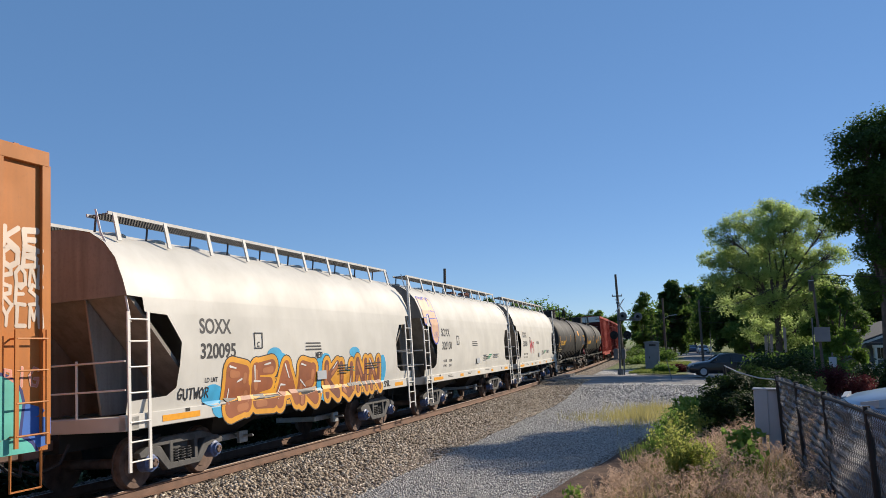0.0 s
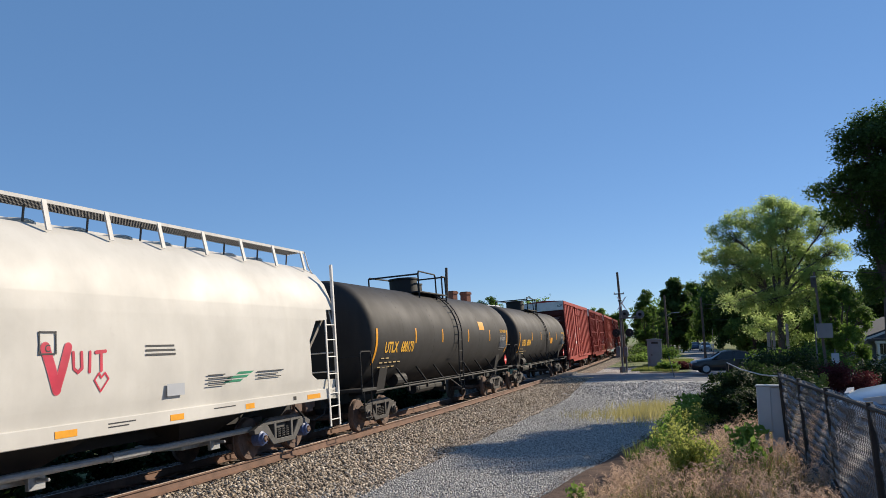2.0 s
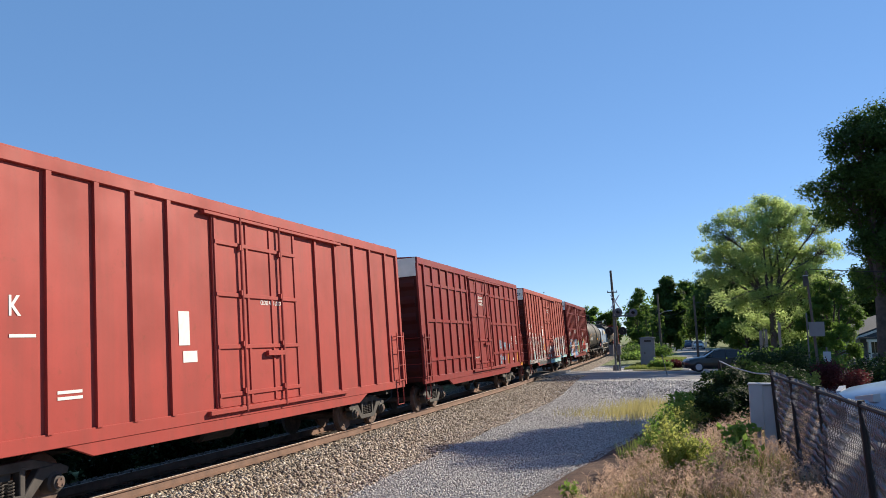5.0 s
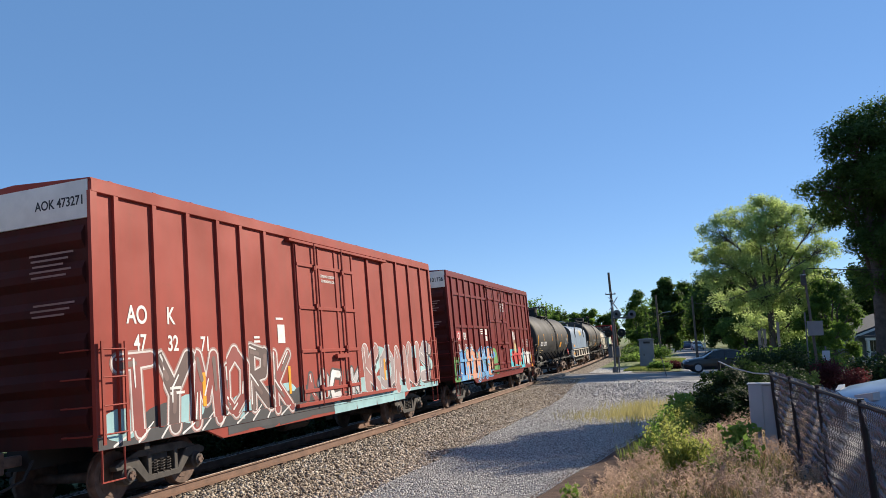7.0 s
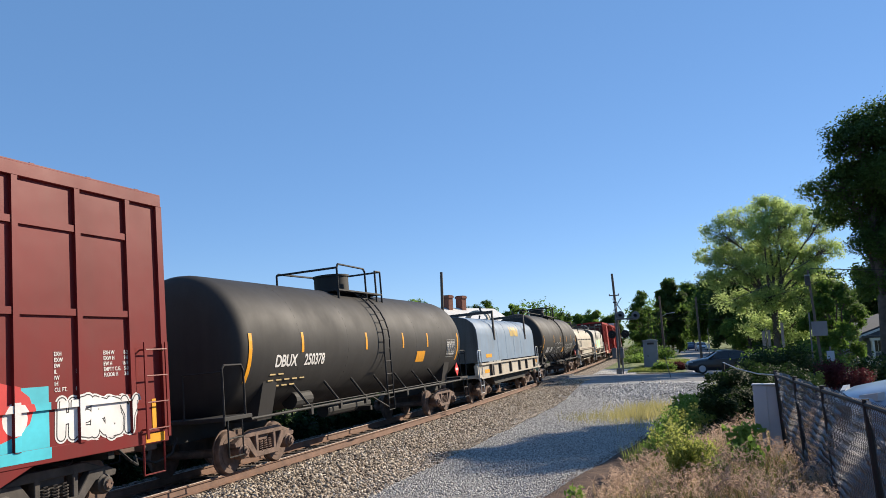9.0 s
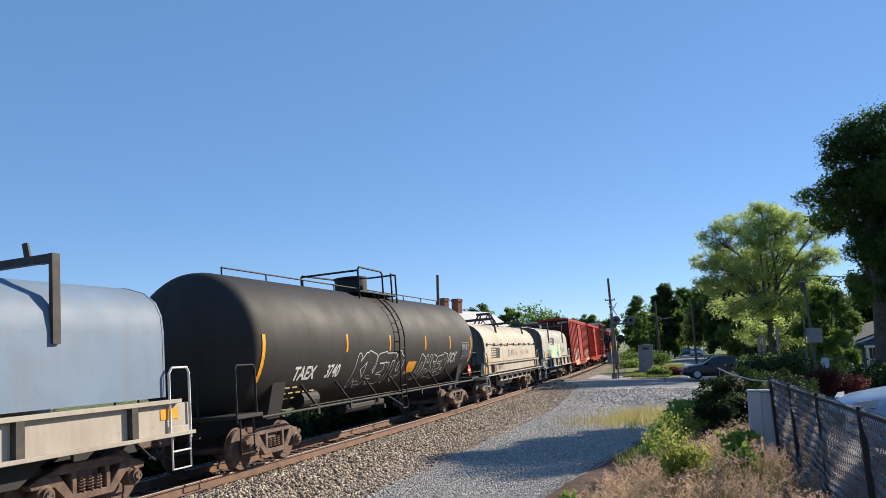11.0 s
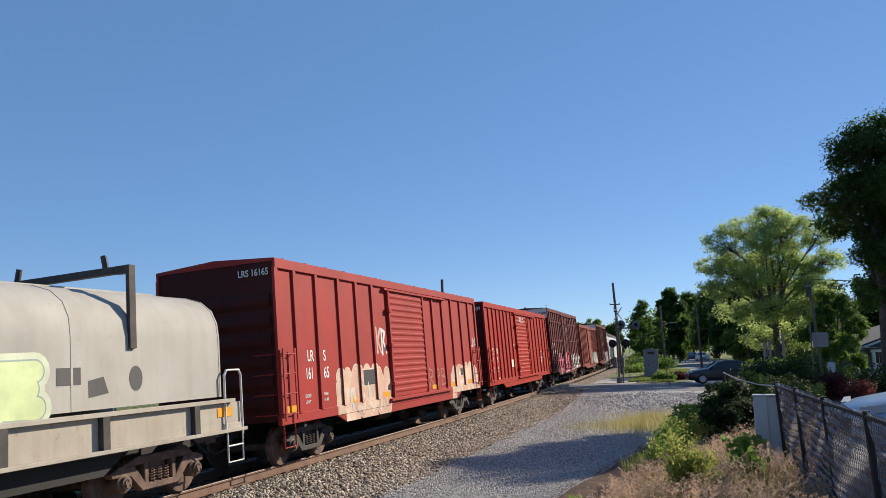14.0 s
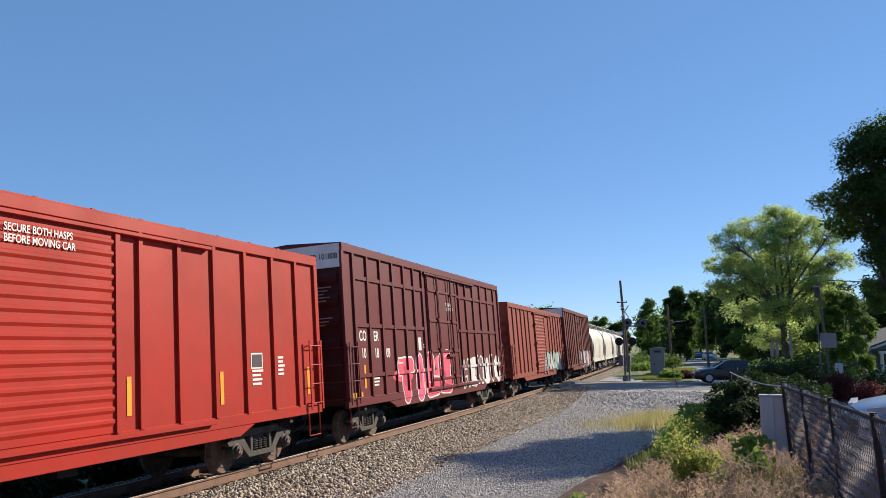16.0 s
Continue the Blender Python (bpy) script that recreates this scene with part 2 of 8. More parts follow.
def raw_mesh(name, verts, faces):
    """A mesh from arrays: verts (n, 3), faces (m, k) of one corner count."""
    m = bpy.data.meshes.new(name)
    faces = np.asarray(faces, dtype=np.int32)
    k = faces.shape[1]
    m.vertices.add(len(verts))
    m.vertices.foreach_set("co", np.asarray(verts, dtype=np.float32).ravel())
    m.loops.add(faces.size)
    m.loops.foreach_set("vertex_index", faces.ravel())
    m.polygons.add(len(faces))
    m.polygons.foreach_set("loop_start", np.arange(0, faces.size, k, dtype=np.int32))
    m.update(calc_edges=True)
    return m


def lettering(text, parent, material, x, y, z, height, end=False, name="lettering", squeeze=1.0, weight=0.012, align="LEFT", bend=None):
    """Words on the side of a car (x: the side's plane, y: where they begin), or on its end (x, y: the end's plane)."""
    c = bpy.data.curves.new("text", "FONT")
    c.body, c.size, c.extrude, c.offset, c.align_x = text, height * 1.38, 0.0012, weight * height * 2, align
    tmp = new("text", c)
    bpy.context.view_layer.update()
    m = bpy.data.meshes.new_from_object(tmp)
    bpy.data.objects.remove(tmp)
    turn = Euler((radians(90), 0, 0 if end else radians(90))).to_matrix().to_4x4()
    m.transform(Matrix.Translation((x, y, z)) @ turn @ Matrix.Diagonal((squeeze, 1, 1, 1)))
    m.materials.clear()
    if bend:
        for v in m.vertices:
            v.co.x += bend(v.co.z) - x
    return part(name, m, material, parent)


# ---- sprayed letters: thin coats of paint on a car's side ----
def clip(poly, axis, lo, hi):
    """A convex polygon cut to lo..hi along one axis."""
    for sign, lim in ((1, lo), (-1, -hi)):
        out = []
        for p, q in zip(poly, poly[1:] + poly[:1]):
            a, b = sign * p[axis] - lim, sign * q[axis] - lim
            if a >= 0:
                out.append(p)
            if (a < 0) != (b < 0):
                t = a / (a - b)
                out.append((p[0] + (q[0] - p[0]) * t, p[1] + (q[1] - p[1]) * t))
        poly = out
        if len(poly) < 3:
            return []
    return poly


def capsule(p, q, r0, r1=None, k=5):
    r1 = r0 if r1 is None else r1
    a = math.atan2(q[1] - p[1], q[0] - p[0])
    out = [(q[0] + r1 * math.cos(a + radians(-90 + 180 * i / k)), q[1] + r1 * math.sin(a + radians(-90 + 180 * i / k))) for i in range(k + 1)]
    return out + [(p[0] + r0 * math.cos(a + radians(90 + 180 * i / k)), p[1] + r0 * math.sin(a + radians(90 + 180 * i / k))) for i in range(k + 1)]


def blob(y, z, ry, rz, k=14):
    return [(y + ry * math.cos(6.28319 * i / k), z + rz * math.sin(6.28319 * i / k)) for i in range(k)]


STROKES = (((0.9, 0.9), (0.3, 0.95), (0.1, 0.5), (0.35, 0.08), (0.9, 0.15)), ((0.1, 0.0), (0.2, 0.95), (0.75, 0.85), (0.4, 0.5), (0.9, 0.05)),
           ((0.9, 0.9), (0.25, 0.85), (0.25, 0.55), (0.8, 0.45), (0.75, 0.1), (0.1, 0.08)), ((0.15, 1.0), (0.1, 0.1), (0.85, 0.05), (0.9, 0.95)),
           ((0.1, 0.05), (0.45, 0.98), (0.6, 0.4), (0.95, 0.02)), ((0.5, 0.98), (0.1, 0.6), (0.3, 0.05), (0.85, 0.2), (0.85, 0.75), (0.45, 0.98)),
           ((0.1, 0.02), (0.15, 0.98), (0.85, 0.05), (0.9, 0.98)), ((0.15, 0.98), (0.2, 0.05), (0.25, 0.5), (0.9, 0.95), (0.35, 0.5), (0.9, 0.05)))


# letter shapes as strokes in a unit box
GLYPHS = {
    "0": (((0.5, 1.0), (0.1, 0.7), (0.1, 0.3), (0.5, 0.0), (0.9, 0.3), (0.9, 0.7), (0.5, 1.0)),),
    "2": (((0.1, 0.8), (0.5, 1.0), (0.9, 0.75), (0.1, 0.0), (0.95, 0.02)),),
    "A": (((0.0, 0.0), (0.45, 1.0), (0.95, 0.0)), ((0.2, 0.38), (0.75, 0.38))),
    "B": (((0.08, 0.0), (0.08, 1.0), (0.7, 0.92), (0.72, 0.62), (0.1, 0.52)), ((0.1, 0.52), (0.85, 0.42), (0.85, 0.08), (0.08, 0.0))),
    "C": (((0.9, 0.85), (0.5, 1.0), (0.1, 0.75), (0.1, 0.25), (0.5, 0.0), (0.9, 0.15)),),
    "D": (((0.08, 0.0), (0.12, 1.0), (0.7, 0.85), (0.9, 0.45), (0.6, 0.05), (0.08, 0.0)),),
    "E": (((0.9, 1.0), (0.1, 0.95), (0.1, 0.05), (0.9, 0.0)), ((0.1, 0.5), (0.75, 0.52))),
    "G": (((0.9, 0.88), (0.45, 1.0), (0.05, 0.6), (0.2, 0.08), (0.7, 0.0), (0.92, 0.4), (0.5, 0.42)),),
    "H": (((0.1, 1.0), (0.1, 0.0)), ((0.9, 1.0), (0.9, 0.0)), ((0.1, 0.5), (0.9, 0.55))),
    "I": (((0.5, 1.0), (0.5, 0.0)),),
    "K": (((0.12, 1.0), (0.12, 0.0)), ((0.9, 1.0), (0.15, 0.48), (0.92, 0.0))),
    "L": (((0.2, 1.0), (0.12, 0.05), (0.9, 0.05)),),
    "M": (((0.05, 0.0), (0.15, 1.0), (0.5, 0.35), (0.85, 1.0), (0.95, 0.0)),),
    "N": (((0.1, 0.0), (0.12, 1.0), (0.85, 0.0), (0.9, 1.0)),),
    "O": (((0.5, 1.0), (0.08, 0.7), (0.12, 0.2), (0.5, 0.0), (0.9, 0.25), (0.9, 0.75), (0.5, 1.0)),),
    "P": (((0.12, 0.0), (0.12, 1.0), (0.8, 0.95), (0.88, 0.6), (0.15, 0.48)),),
    "R": (((0.1, 0.0), (0.12, 1.0), (0.8, 0.9), (0.75, 0.58), (0.15, 0.5), (0.95, 0.0)),),
    "S": (((0.9, 0.9), (0.35, 1.0), (0.1, 0.72), (0.8, 0.42), (0.75, 0.08), (0.08, 0.05)),),
    "T": (((0.0, 0.95), (1.0, 1.0)), ((0.5, 0.95), (0.5, 0.0))),
    "U": (((0.1, 1.0), (0.12, 0.2), (0.5, 0.0), (0.88, 0.2), (0.9, 1.0)),),
    "V": (((0.0, 1.0), (0.45, 0.0), (0.95, 1.0)),),
    "W": (((0.0, 1.0), (0.25, 0.0), (0.5, 0.6), (0.75, 0.0), (1.0, 1.0)),),
    "Y": (((0.0, 1.0), (0.5, 0.5), (1.0, 1.0)), ((0.5, 0.5), (0.45, 0.0))),
}
LATTICE = 1.4604     # depth that marks a side with beams across its panels


def spray(car, bands, off, name, material, polys, bend=None):
    """bands: (y0, y1, x) the depth of the side along the car; bend: depth as a function of height."""
    g = Geo()
    first, lift = off, 0.0008 / max(1, len(polys))
    for i, poly in enumerate(polys):
        off = first + i * lift
        for y0, y1, x in bands:
            c = clip(poly, 0, y0, y1)
            if not c:
                continue
            cuts = [c]
            if x < 1.5155 and not bend and x > 1.45:
                strips = [(0.925, 1.13, 1.495)] + ([(0.725, 0.925, 1.48)] if abs(y0 + y1) < 9.0 else [])
                cuts = [clip(c, 1, 1.13, 9.0)]
                if x == LATTICE:
                    strips.append((1.63, 1.73, 1.502))
                    cuts = [clip(c, 1, 1.13, 1.63), clip(c, 1, 1.73, 9.0)]
                for za, zb, xs in strips:
                    low = clip(c, 1, za, zb)
                    if low:
                        n = len(g.v)
                        g.v += [(xs + off, y, z) for y, z in low]
                        g.f.append(tuple(range(n, n + len(low))))
            if bend:
                zs = [p[1] for p in c]
                n = max(1, int((max(zs) - min(zs)) / 0.08))
                lv = np.linspace(min(zs), max(zs), n + 1)
                cuts = [clip(c, 1, a, b) for a, b in zip(lv, lv[1:])]
            for d in cuts:
                if len(d) >= 3:
                    n = len(g.v)
                    g.v += [((bend(z) if bend else x) + off, y, z) for y, z in d]
                    g.f.append(tuple(range(n, n + len(d))))
    if g.f:
        m = bpy.data.meshes.new(name)
        m.from_pydata(g.v, [], g.f)
        tagged(part(name, m, material, car), kind="stuff")


PAINTS = {}


def coat(c):
    if c not in PAINTS:
        PAINTS[c] = plain("spray_paint", c, 0.55, 0.0, 0.3, 1.6, 0.05)
    return PAINTS[c]


def sprayed_letters(car, bands, y0, y1, z0, z1, n, fills, line, seed, cloud=None, shine=None, bend=None, weight=0.2, hollow=False, second=None, rim_w=None, word="", halo=None, drop=None):
    """A row of fat overlapping letters: cloud behind, halo, outline, fill, lower tone and highlights. word: their shapes; drop: colour of a shadow edge below."""
    rng = random.Random(seed)
    n = len(word) or n
    rim_w = rim_w or (0.05 if weight > 0.11 else 0.006)
    w = (y1 - y0) / n
    back, outer, rim, fill, tone, glint, under = [], [], [], {}, [], [], []
    for i in range(n):
        shapes = GLYPHS[word[i]] if word else (STROKES[(seed + i * 3 + rng.randrange(3)) % len(STROKES)],)
        dz, tilt, wide = rng.uniform(-0.05, 0.07), rng.uniform(-0.12, 0.12), 0.82 if word else 0.98
        r = weight * w * rng.uniform(0.9, 1.15)
        colour = fills[i % len(fills)]
        for sh in shapes:
            pts = [(y0 + w * (i + 0.08 + wide * (a + tilt * (b - 0.5)) + 0.03 * rng.uniform(-1, 1)), z0 + (z1 - z0) * (0.10 + 0.80 * b + dz)) for a, b in sh]
            for p, q in zip(pts, pts[1:]):
                ra, rb = r * rng.uniform(0.85, 1.15), r * rng.uniform(0.8, 1.1)
                rim.append(capsule(p, q, ra + rim_w, rb + rim_w, 8))
                if halo:
                    outer.append(capsule(p, q, ra + rim_w + halo[1], rb + rim_w + halo[1], 8))
                if drop:
                    under.append(capsule((p[0] + 0.06, p[1] - 0.07), (q[0] + 0.06, q[1] - 0.07), ra + rim_w, rb + rim_w, 6))
                fill.setdefault(colour, []).append(capsule(p, q, ra, rb, 8))
                if rng.random() < 0.7:
                    m = ((p[0] + q[0]) / 2, (p[1] + q[1]) / 2 - r * 0.3)
                    tone.append(capsule((p[0], p[1] - r * 0.35), m, ra * 0.45, rb * 0.4))
                if shine and rng.random() < 0.6:
                    glint.append(capsule((p[0] - ra * 0.4, p[1] + ra * 0.5), (p[0] * 0.6 + q[0] * 0.4 - ra * 0.3, p[1] * 0.6 + q[1] * 0.4 + ra * 0.4), 0.022, 0.014))
        if cloud:
            for _ in range(3):
                back.append(blob(y0 + w * (i + rng.uniform(-0.05, 1.05)), z0 + (z1 - z0) * rng.uniform(0.1, 0.9), w * rng.uniform(0.25, 0.5), (z1 - z0) * rng.uniform(0.12, 0.25)))
    if cloud:
        spray(car, bands, 0.0030, "sprayed_cloud", coat(cloud), back, bend)
    if drop:
        spray(car, bands, 0.0034, "sprayed_shadow", coat(drop), under, bend)
    if halo:
        spray(car, bands, 0.0038, "sprayed_halo", coat(halo[0]), outer, bend)
    spray(car, bands, 0.0046, "sprayed_outline", coat(line), rim, bend)
    if not hollow:
        for k, (c, polys) in enumerate(fill.items()):
            spray(car, bands, 0.0056 + 0.0006 * k, "sprayed_fill", coat(c), polys, bend)
        if second:
            spray(car, bands, 0.0090, "sprayed_tone", coat(second), tone, bend)
    else:
        spray(car, bands, 0.0058, "sprayed_fill", hollow, [p for q in fill.values() for p in q], bend)
    if shine:
        spray(car, bands, 0.0105, "sprayed_highlight", coat(shine), glint, bend)


def side_bands(h, W, posts, d0=None, d1=None, door_x=0.05):
    """The side of a boxcar as bands of depth: panels, posts, door."""
    edges, x = [], -h
    spots = sorted((y - w, y + w, W + 0.055) for y, w in posts)
    if d0 is not None:
        spots = sorted(s for s in spots if s[1] < d0 or s[0] > d1) + [(d0, d1, W + door_x)]
        spots.sort()
    for a, b, d in spots:
        if a > x:
            edges.append((x, a, W))
        edges.append((a, b, d))
        x = b
    edges.append((x, h, W))
    return edges


# ---- the track's line ----
BEND, K_NEAR, K_FAR, GRADE, CANT = 45.0, 0.00123, 0.00044, -0.00198, 0.0615


def arc(p, th, k, s):
    if abs(s) < 1e-9:
        return p, th
    return (p[0] + (math.cos(th + k * s) - math.cos(th)) / k, p[1] + (math.sin(th + k * s) - math.sin(th)) / k), th + k * s


def track_at(s):
    """Place and heading of the track's middle, s metres along it from abreast of the camera."""
    if s <= BEND:
        p, th = arc((0.0, 0.0), 0.0, K_NEAR, s)
    else:
        p, th = arc(*arc((0.0, 0.0), 0.0, K_NEAR, BEND), K_FAR, s - BEND)
    return Vector((p[0], p[1], GRADE * s)), th


def beside(s, lat, z):
    p, th = track_at(s)
    c, n = math.cos(CANT), math.sin(CANT)
    return (p.x + math.cos(th) * (lat * c - z * n), p.y + math.sin(th) * (lat * c - z * n), p.z + z * c + lat * n)


_s = np.linspace(-400, 900, 1301)
_line = np.array([track_at(s)[0][:] for s in _s])


def track_x(y):
    return np.interp(y, _line[:, 1], _line[:, 0])


def smooth(a, b, x):
    t = np.clip((x - a) / (b - a), 0, 1)
    return t * t * (3 - 2 * t)


def bank_edge(y):
    return np.interp(y, [-10, 8, 14, 19, 25, 30, 40], [4.6, 6.0, 6.55, 7.1, 7.75, 8.2, 9.2])


def ground_z(x, y):
    x, y = np.asarray(x, float), np.asarray(y, float)
    lat = x - track_x(y)
    near = 1 - smooth(36, 46, y)
    flat = -0.06 * (1 - near) - 0.46 * near
    bed = np.where(np.abs(lat) > 0.95, -0.20, -0.235) + CANT * np.clip(lat, -1.6, 1.6)
    e = x - bank_edge(y)
    bank = 0.42 + 0.3 * (1 - smooth(-2, 10, y)) + 0.42 * smooth(11.0, 12.0, x) * (1 - smooth(13, 20, y))
    right = flat + (0.14 * smooth(0, 0.5, e) + (bank - flat - 0.14) * smooth(1.0, 4.0, e)) * (1 - smooth(38, 52, y))
    left = -0.9 * near - 0.25 * (1 - near)
    z = np.where(lat > 0, bed + (right - bed) * smooth(1.6, 3.2, lat), bed + (left - bed) * smooth(1.7, 4.0, -lat))
    road = smooth(45.0, 46.5, y) * (1 - smooth(56.0, 58.0, y))
    level = -0.02 + CANT * np.clip(lat, -0.8, 0.8) * (np.abs(lat) < 1.6)
    z = z + (level - z) * road * (np.abs(lat) > 0.9)
    return z + GRADE * np.clip(y, 0, 400) + 0.035 * np.sin(x * 1.7 + y * 0.9) * np.sin(y * 0.63 - x * 0.4) * (np.abs(lat) > 3) * (1 - road)


def road_x(y):
    return np.interp(y, [40, 58, 80, 105, 132, 200, 330], [10.8, 10.6, 9.8, 8.2, 6.2, 1.8, -12])


def on_ground(x, y):
    return float(ground_z(x, y))


def spread(lo, hi, step, far, growth=1.22):
    a = list(np.arange(lo, hi + step / 2, step))
    d, v = step, hi
    while v < far:
        d *= growth
        v += d
        a.append(v)
    d, v = step, lo
    while v > -far:
        d *= growth
        v -= d
        a.insert(0, v)
    return np.array(a)


def build_ground():
    xs, ys = spread(-8, 14, 0.25, 2500), spread(-6, 62, 0.3, 2800)
    X, Y = np.meshgrid(xs, ys)
    Z = ground_z(X, Y)
    nx, ny = len(xs), len(ys)
    i = np.arange(nx * ny).reshape(ny, nx)
    faces = np.stack([i[:-1, :-1], i[:-1, 1:], i[1:, 1:], i[1:, :-1]], -1).reshape(-1, 4)
    m = raw_mesh("ground", np.stack([X, Y, Z], -1).reshape(-1, 3), faces)
    lat = X - track_x(Y)
    ballast = 1 - smooth(2.5, 3.3, np.abs(lat))
    gravel = smooth(2.6, 3.4, lat) * (1 - smooth(-0.5, 0.3, X - bank_edge(Y))) * (1 - smooth(46, 47, Y)) * smooth(-30, -20, Y)
    gravel = np.maximum(gravel, smooth(57, 58, Y) * (1 - smooth(66, 70, Y)) * smooth(1.5, 2, lat) * (1 - smooth(5.5, 6.5, lat)))
    road = smooth(45.8, 46.4, Y) * (1 - smooth(56.2, 56.8, Y)) * (np.abs(X) < 60)
    road = np.maximum(road, (1 - smooth(2.9, 3.3, np.abs(X - road_x(Y)))) * smooth(54, 55, Y) * (Y < 400))
    road = np.maximum(road, smooth(11.4, 11.8, X) * (1 - smooth(32, 33, Y)) * (Y > -25) * (X < 45))
    road = np.maximum(road, smooth(3.5, 4.2, X) * (1 - smooth(2.0, 3.0, Y)) * (Y > -45) * (X < 45))
    grass = smooth(57, 60, Y) + smooth(2.6, 4.5, -lat) + smooth(32, 36, Y) * smooth(8, 10, X) + smooth(14, 18, X)
    col = m.color_attributes.new("zones", "FLOAT_COLOR", "POINT")
    col.data.foreach_set("color", np.stack([ballast * (1 - road), gravel * (1 - road), road, np.clip(grass, 0, 1)], -1).astype(np.float32).ravel())
    mat, t, b = nodes_of("ground")
    n = Net(t)
    at = t.nodes.new("ShaderNodeVertexColor")
    at.layer_name = "zones"
    sep = n.node("ShaderNodeSeparateXYZ", _0=at.outputs[0])
    big, mid, fine = n.noise(0.5, 4.0), n.noise(3.0, 4.0), n.noise(60.0, 3.0)
    cells = n.voronoi(26.0)
    small = n.voronoi(42.0)
    soil = n.mix(n.ramp(mid, [(0.35, 0.0), (0.7, 1.0)]), (0.065, 0.034, 0.023), (0.15, 0.09, 0.06))
    turf = n.mix(n.ramp(mid, [(0.35, 0.0), (0.7, 1.0)]), (0.07, 0.11, 0.028), (0.24, 0.26, 0.10))
    col = n.mix(at.outputs[1], soil, turf)
    stone = n.ramp(n.node("ShaderNodeSeparateXYZ", _0=cells.outputs["Color"]).outputs[0], [(0.0, (0.04, 0.03, 0.024)), (0.5, (0.20, 0.155, 0.11)), (1.0, (0.44, 0.37, 0.29))])
    pea = n.ramp(n.node("ShaderNodeSeparateXYZ", _0=small.outputs["Color"]).outputs[0], [(0.0, (0.13, 0.128, 0.122)), (0.5, (0.42, 0.41, 0.39)), (1.0, (0.72, 0.70, 0.66))])
    pea = n.mix(n.math("MULTIPLY", n.ramp(big, [(0.5, 0.0), (0.75, 1.0)]), 0.25), pea, (0.26, 0.21, 0.16))
    edge = n.math("MULTIPLY", n.math("SUBTRACT", mid, 0.5), 0.9)

    def zone(s):
        return n.ramp(n.math("ADD", s, edge), [(0.40, 0.0), (0.60, 1.0)])
    col = n.mix(zone(sep.outputs[1]), col, pea)
    col = n.mix(zone(sep.outputs[0]), col, stone)
    tar = n.mix(n.ramp(big, [(0.3, 0.0), (0.7, 1.0)]), (0.19, 0.19, 0.195), (0.29, 0.285, 0.28))
    col = n.mix(sep.outputs[2], col, n.mix(0.12, tar, (0.05, 0.05, 0.055)))
    t.links.new(col, b.inputs["Base Color"])
    b.inputs["Roughness"].default_value = 0.95
    rough = n.mix(sep.outputs[2], n.mix(zone(sep.outputs[0]), small.outputs["Distance"], cells.outputs["Distance"]), fine)
    n.bump(rough, 0.9, 0.035, b)
    ob = part("ground", m, mat)
    tagged(ob, "gravel lot, stony railway bed, asphalt crossing and grass verges", "ground", kind="structure")


build_ground()


def along(prof, s0, s1, step, closed=True):
    """Rings of a profile (lateral, height) swept along the track."""
    n = max(2, int(round((s1 - s0) / step)) + 1)
    return [[beside(s, a, z) for a, z in prof] for s in np.linspace(s0, s1, n)]


def build_track():
    rails = thing("railway_track", "rusty steel rails spiked to dark wooden ties", "railway track", kind="structure")
    for c in (-0.75, 0.75):
        prof = [(c - 0.07, -0.178), (c + 0.07, -0.178), (c + 0.07, -0.165), (c + 0.012, -0.145), (c + 0.009, -0.045), (c + 0.036, -0.035), (c + 0.036, -0.006),
                (c - 0.036, -0.006), (c - 0.036, -0.035), (c - 0.009, -0.045), (c - 0.012, -0.145), (c - 0.07, -0.165)]
        r = part("rail", Geo().loft(along(prof, -60, 330, 2.0)), RAIL, rails, "rusty steel rail with a worn top")
        part("rail_head", Geo().loft(along([(c - 0.03, -0.006), (c + 0.03, -0.006), (c + 0.026, 0.0), (c - 0.026, 0.0)], -60, 330, 2.0)), RAILTOP, r, "polished running surface of the rail")
    tie = Geo().box(-1.30, 1.30, -0.115, 0.115, -0.36, -0.185).mesh("tie")
    tie.materials.append(TIE_WOOD)
    plate = Geo().box(0.60, 0.90, -0.09, 0.09, -0.186, -0.172).box(-0.90, -0.60, -0.09, 0.09, -0.186, -0.172).mesh("tie_plate")
    plate.materials.append(RAIL)
    rng = random.Random(4)
    far = Geo()
    for i in range(-20, 420):
        s = i * 0.535 + rng.uniform(-0.03, 0.03)
        p, th = track_at(s)
        m = Matrix.Translation(p + Vector((0, 0, rng.uniform(-0.012, 0.008)))) @ pose(0, 0, 0, 0, -math.degrees(CANT), math.degrees(th) + rng.uniform(-1.5, 1.5))
        if 0 <= i < 110:
            for nm, me in (("tie", tie), ("tie_plate", plate)):
                ob = new(nm, me)
                ob.parent, ob.matrix_basis = rails, m
        elif not 84 < i < 105:
            n = len(far.v)
            far.box(-1.30, 1.30, -0.115, 0.115, -0.36, -0.185)
            far.v[n:] = [tuple(m @ Vector(v)) for v in far.v[n:]]
    tagged(part("distant_ties", far, TIE_WOOD, rails), kind="stuff")
    for a, b in ((0.83, 1.75), (-0.66, 0.66), (-1.75, -0.83)):
        part("crossing_panel", Geo().loft(along([(a, -0.2), (b, -0.2), (b, -0.004), (a, -0.004)], 46.3, 56.2, 1.0)), ASPHALT, rails, "worn asphalt crossing panel between the rails", bevel=0.01)


build_track()


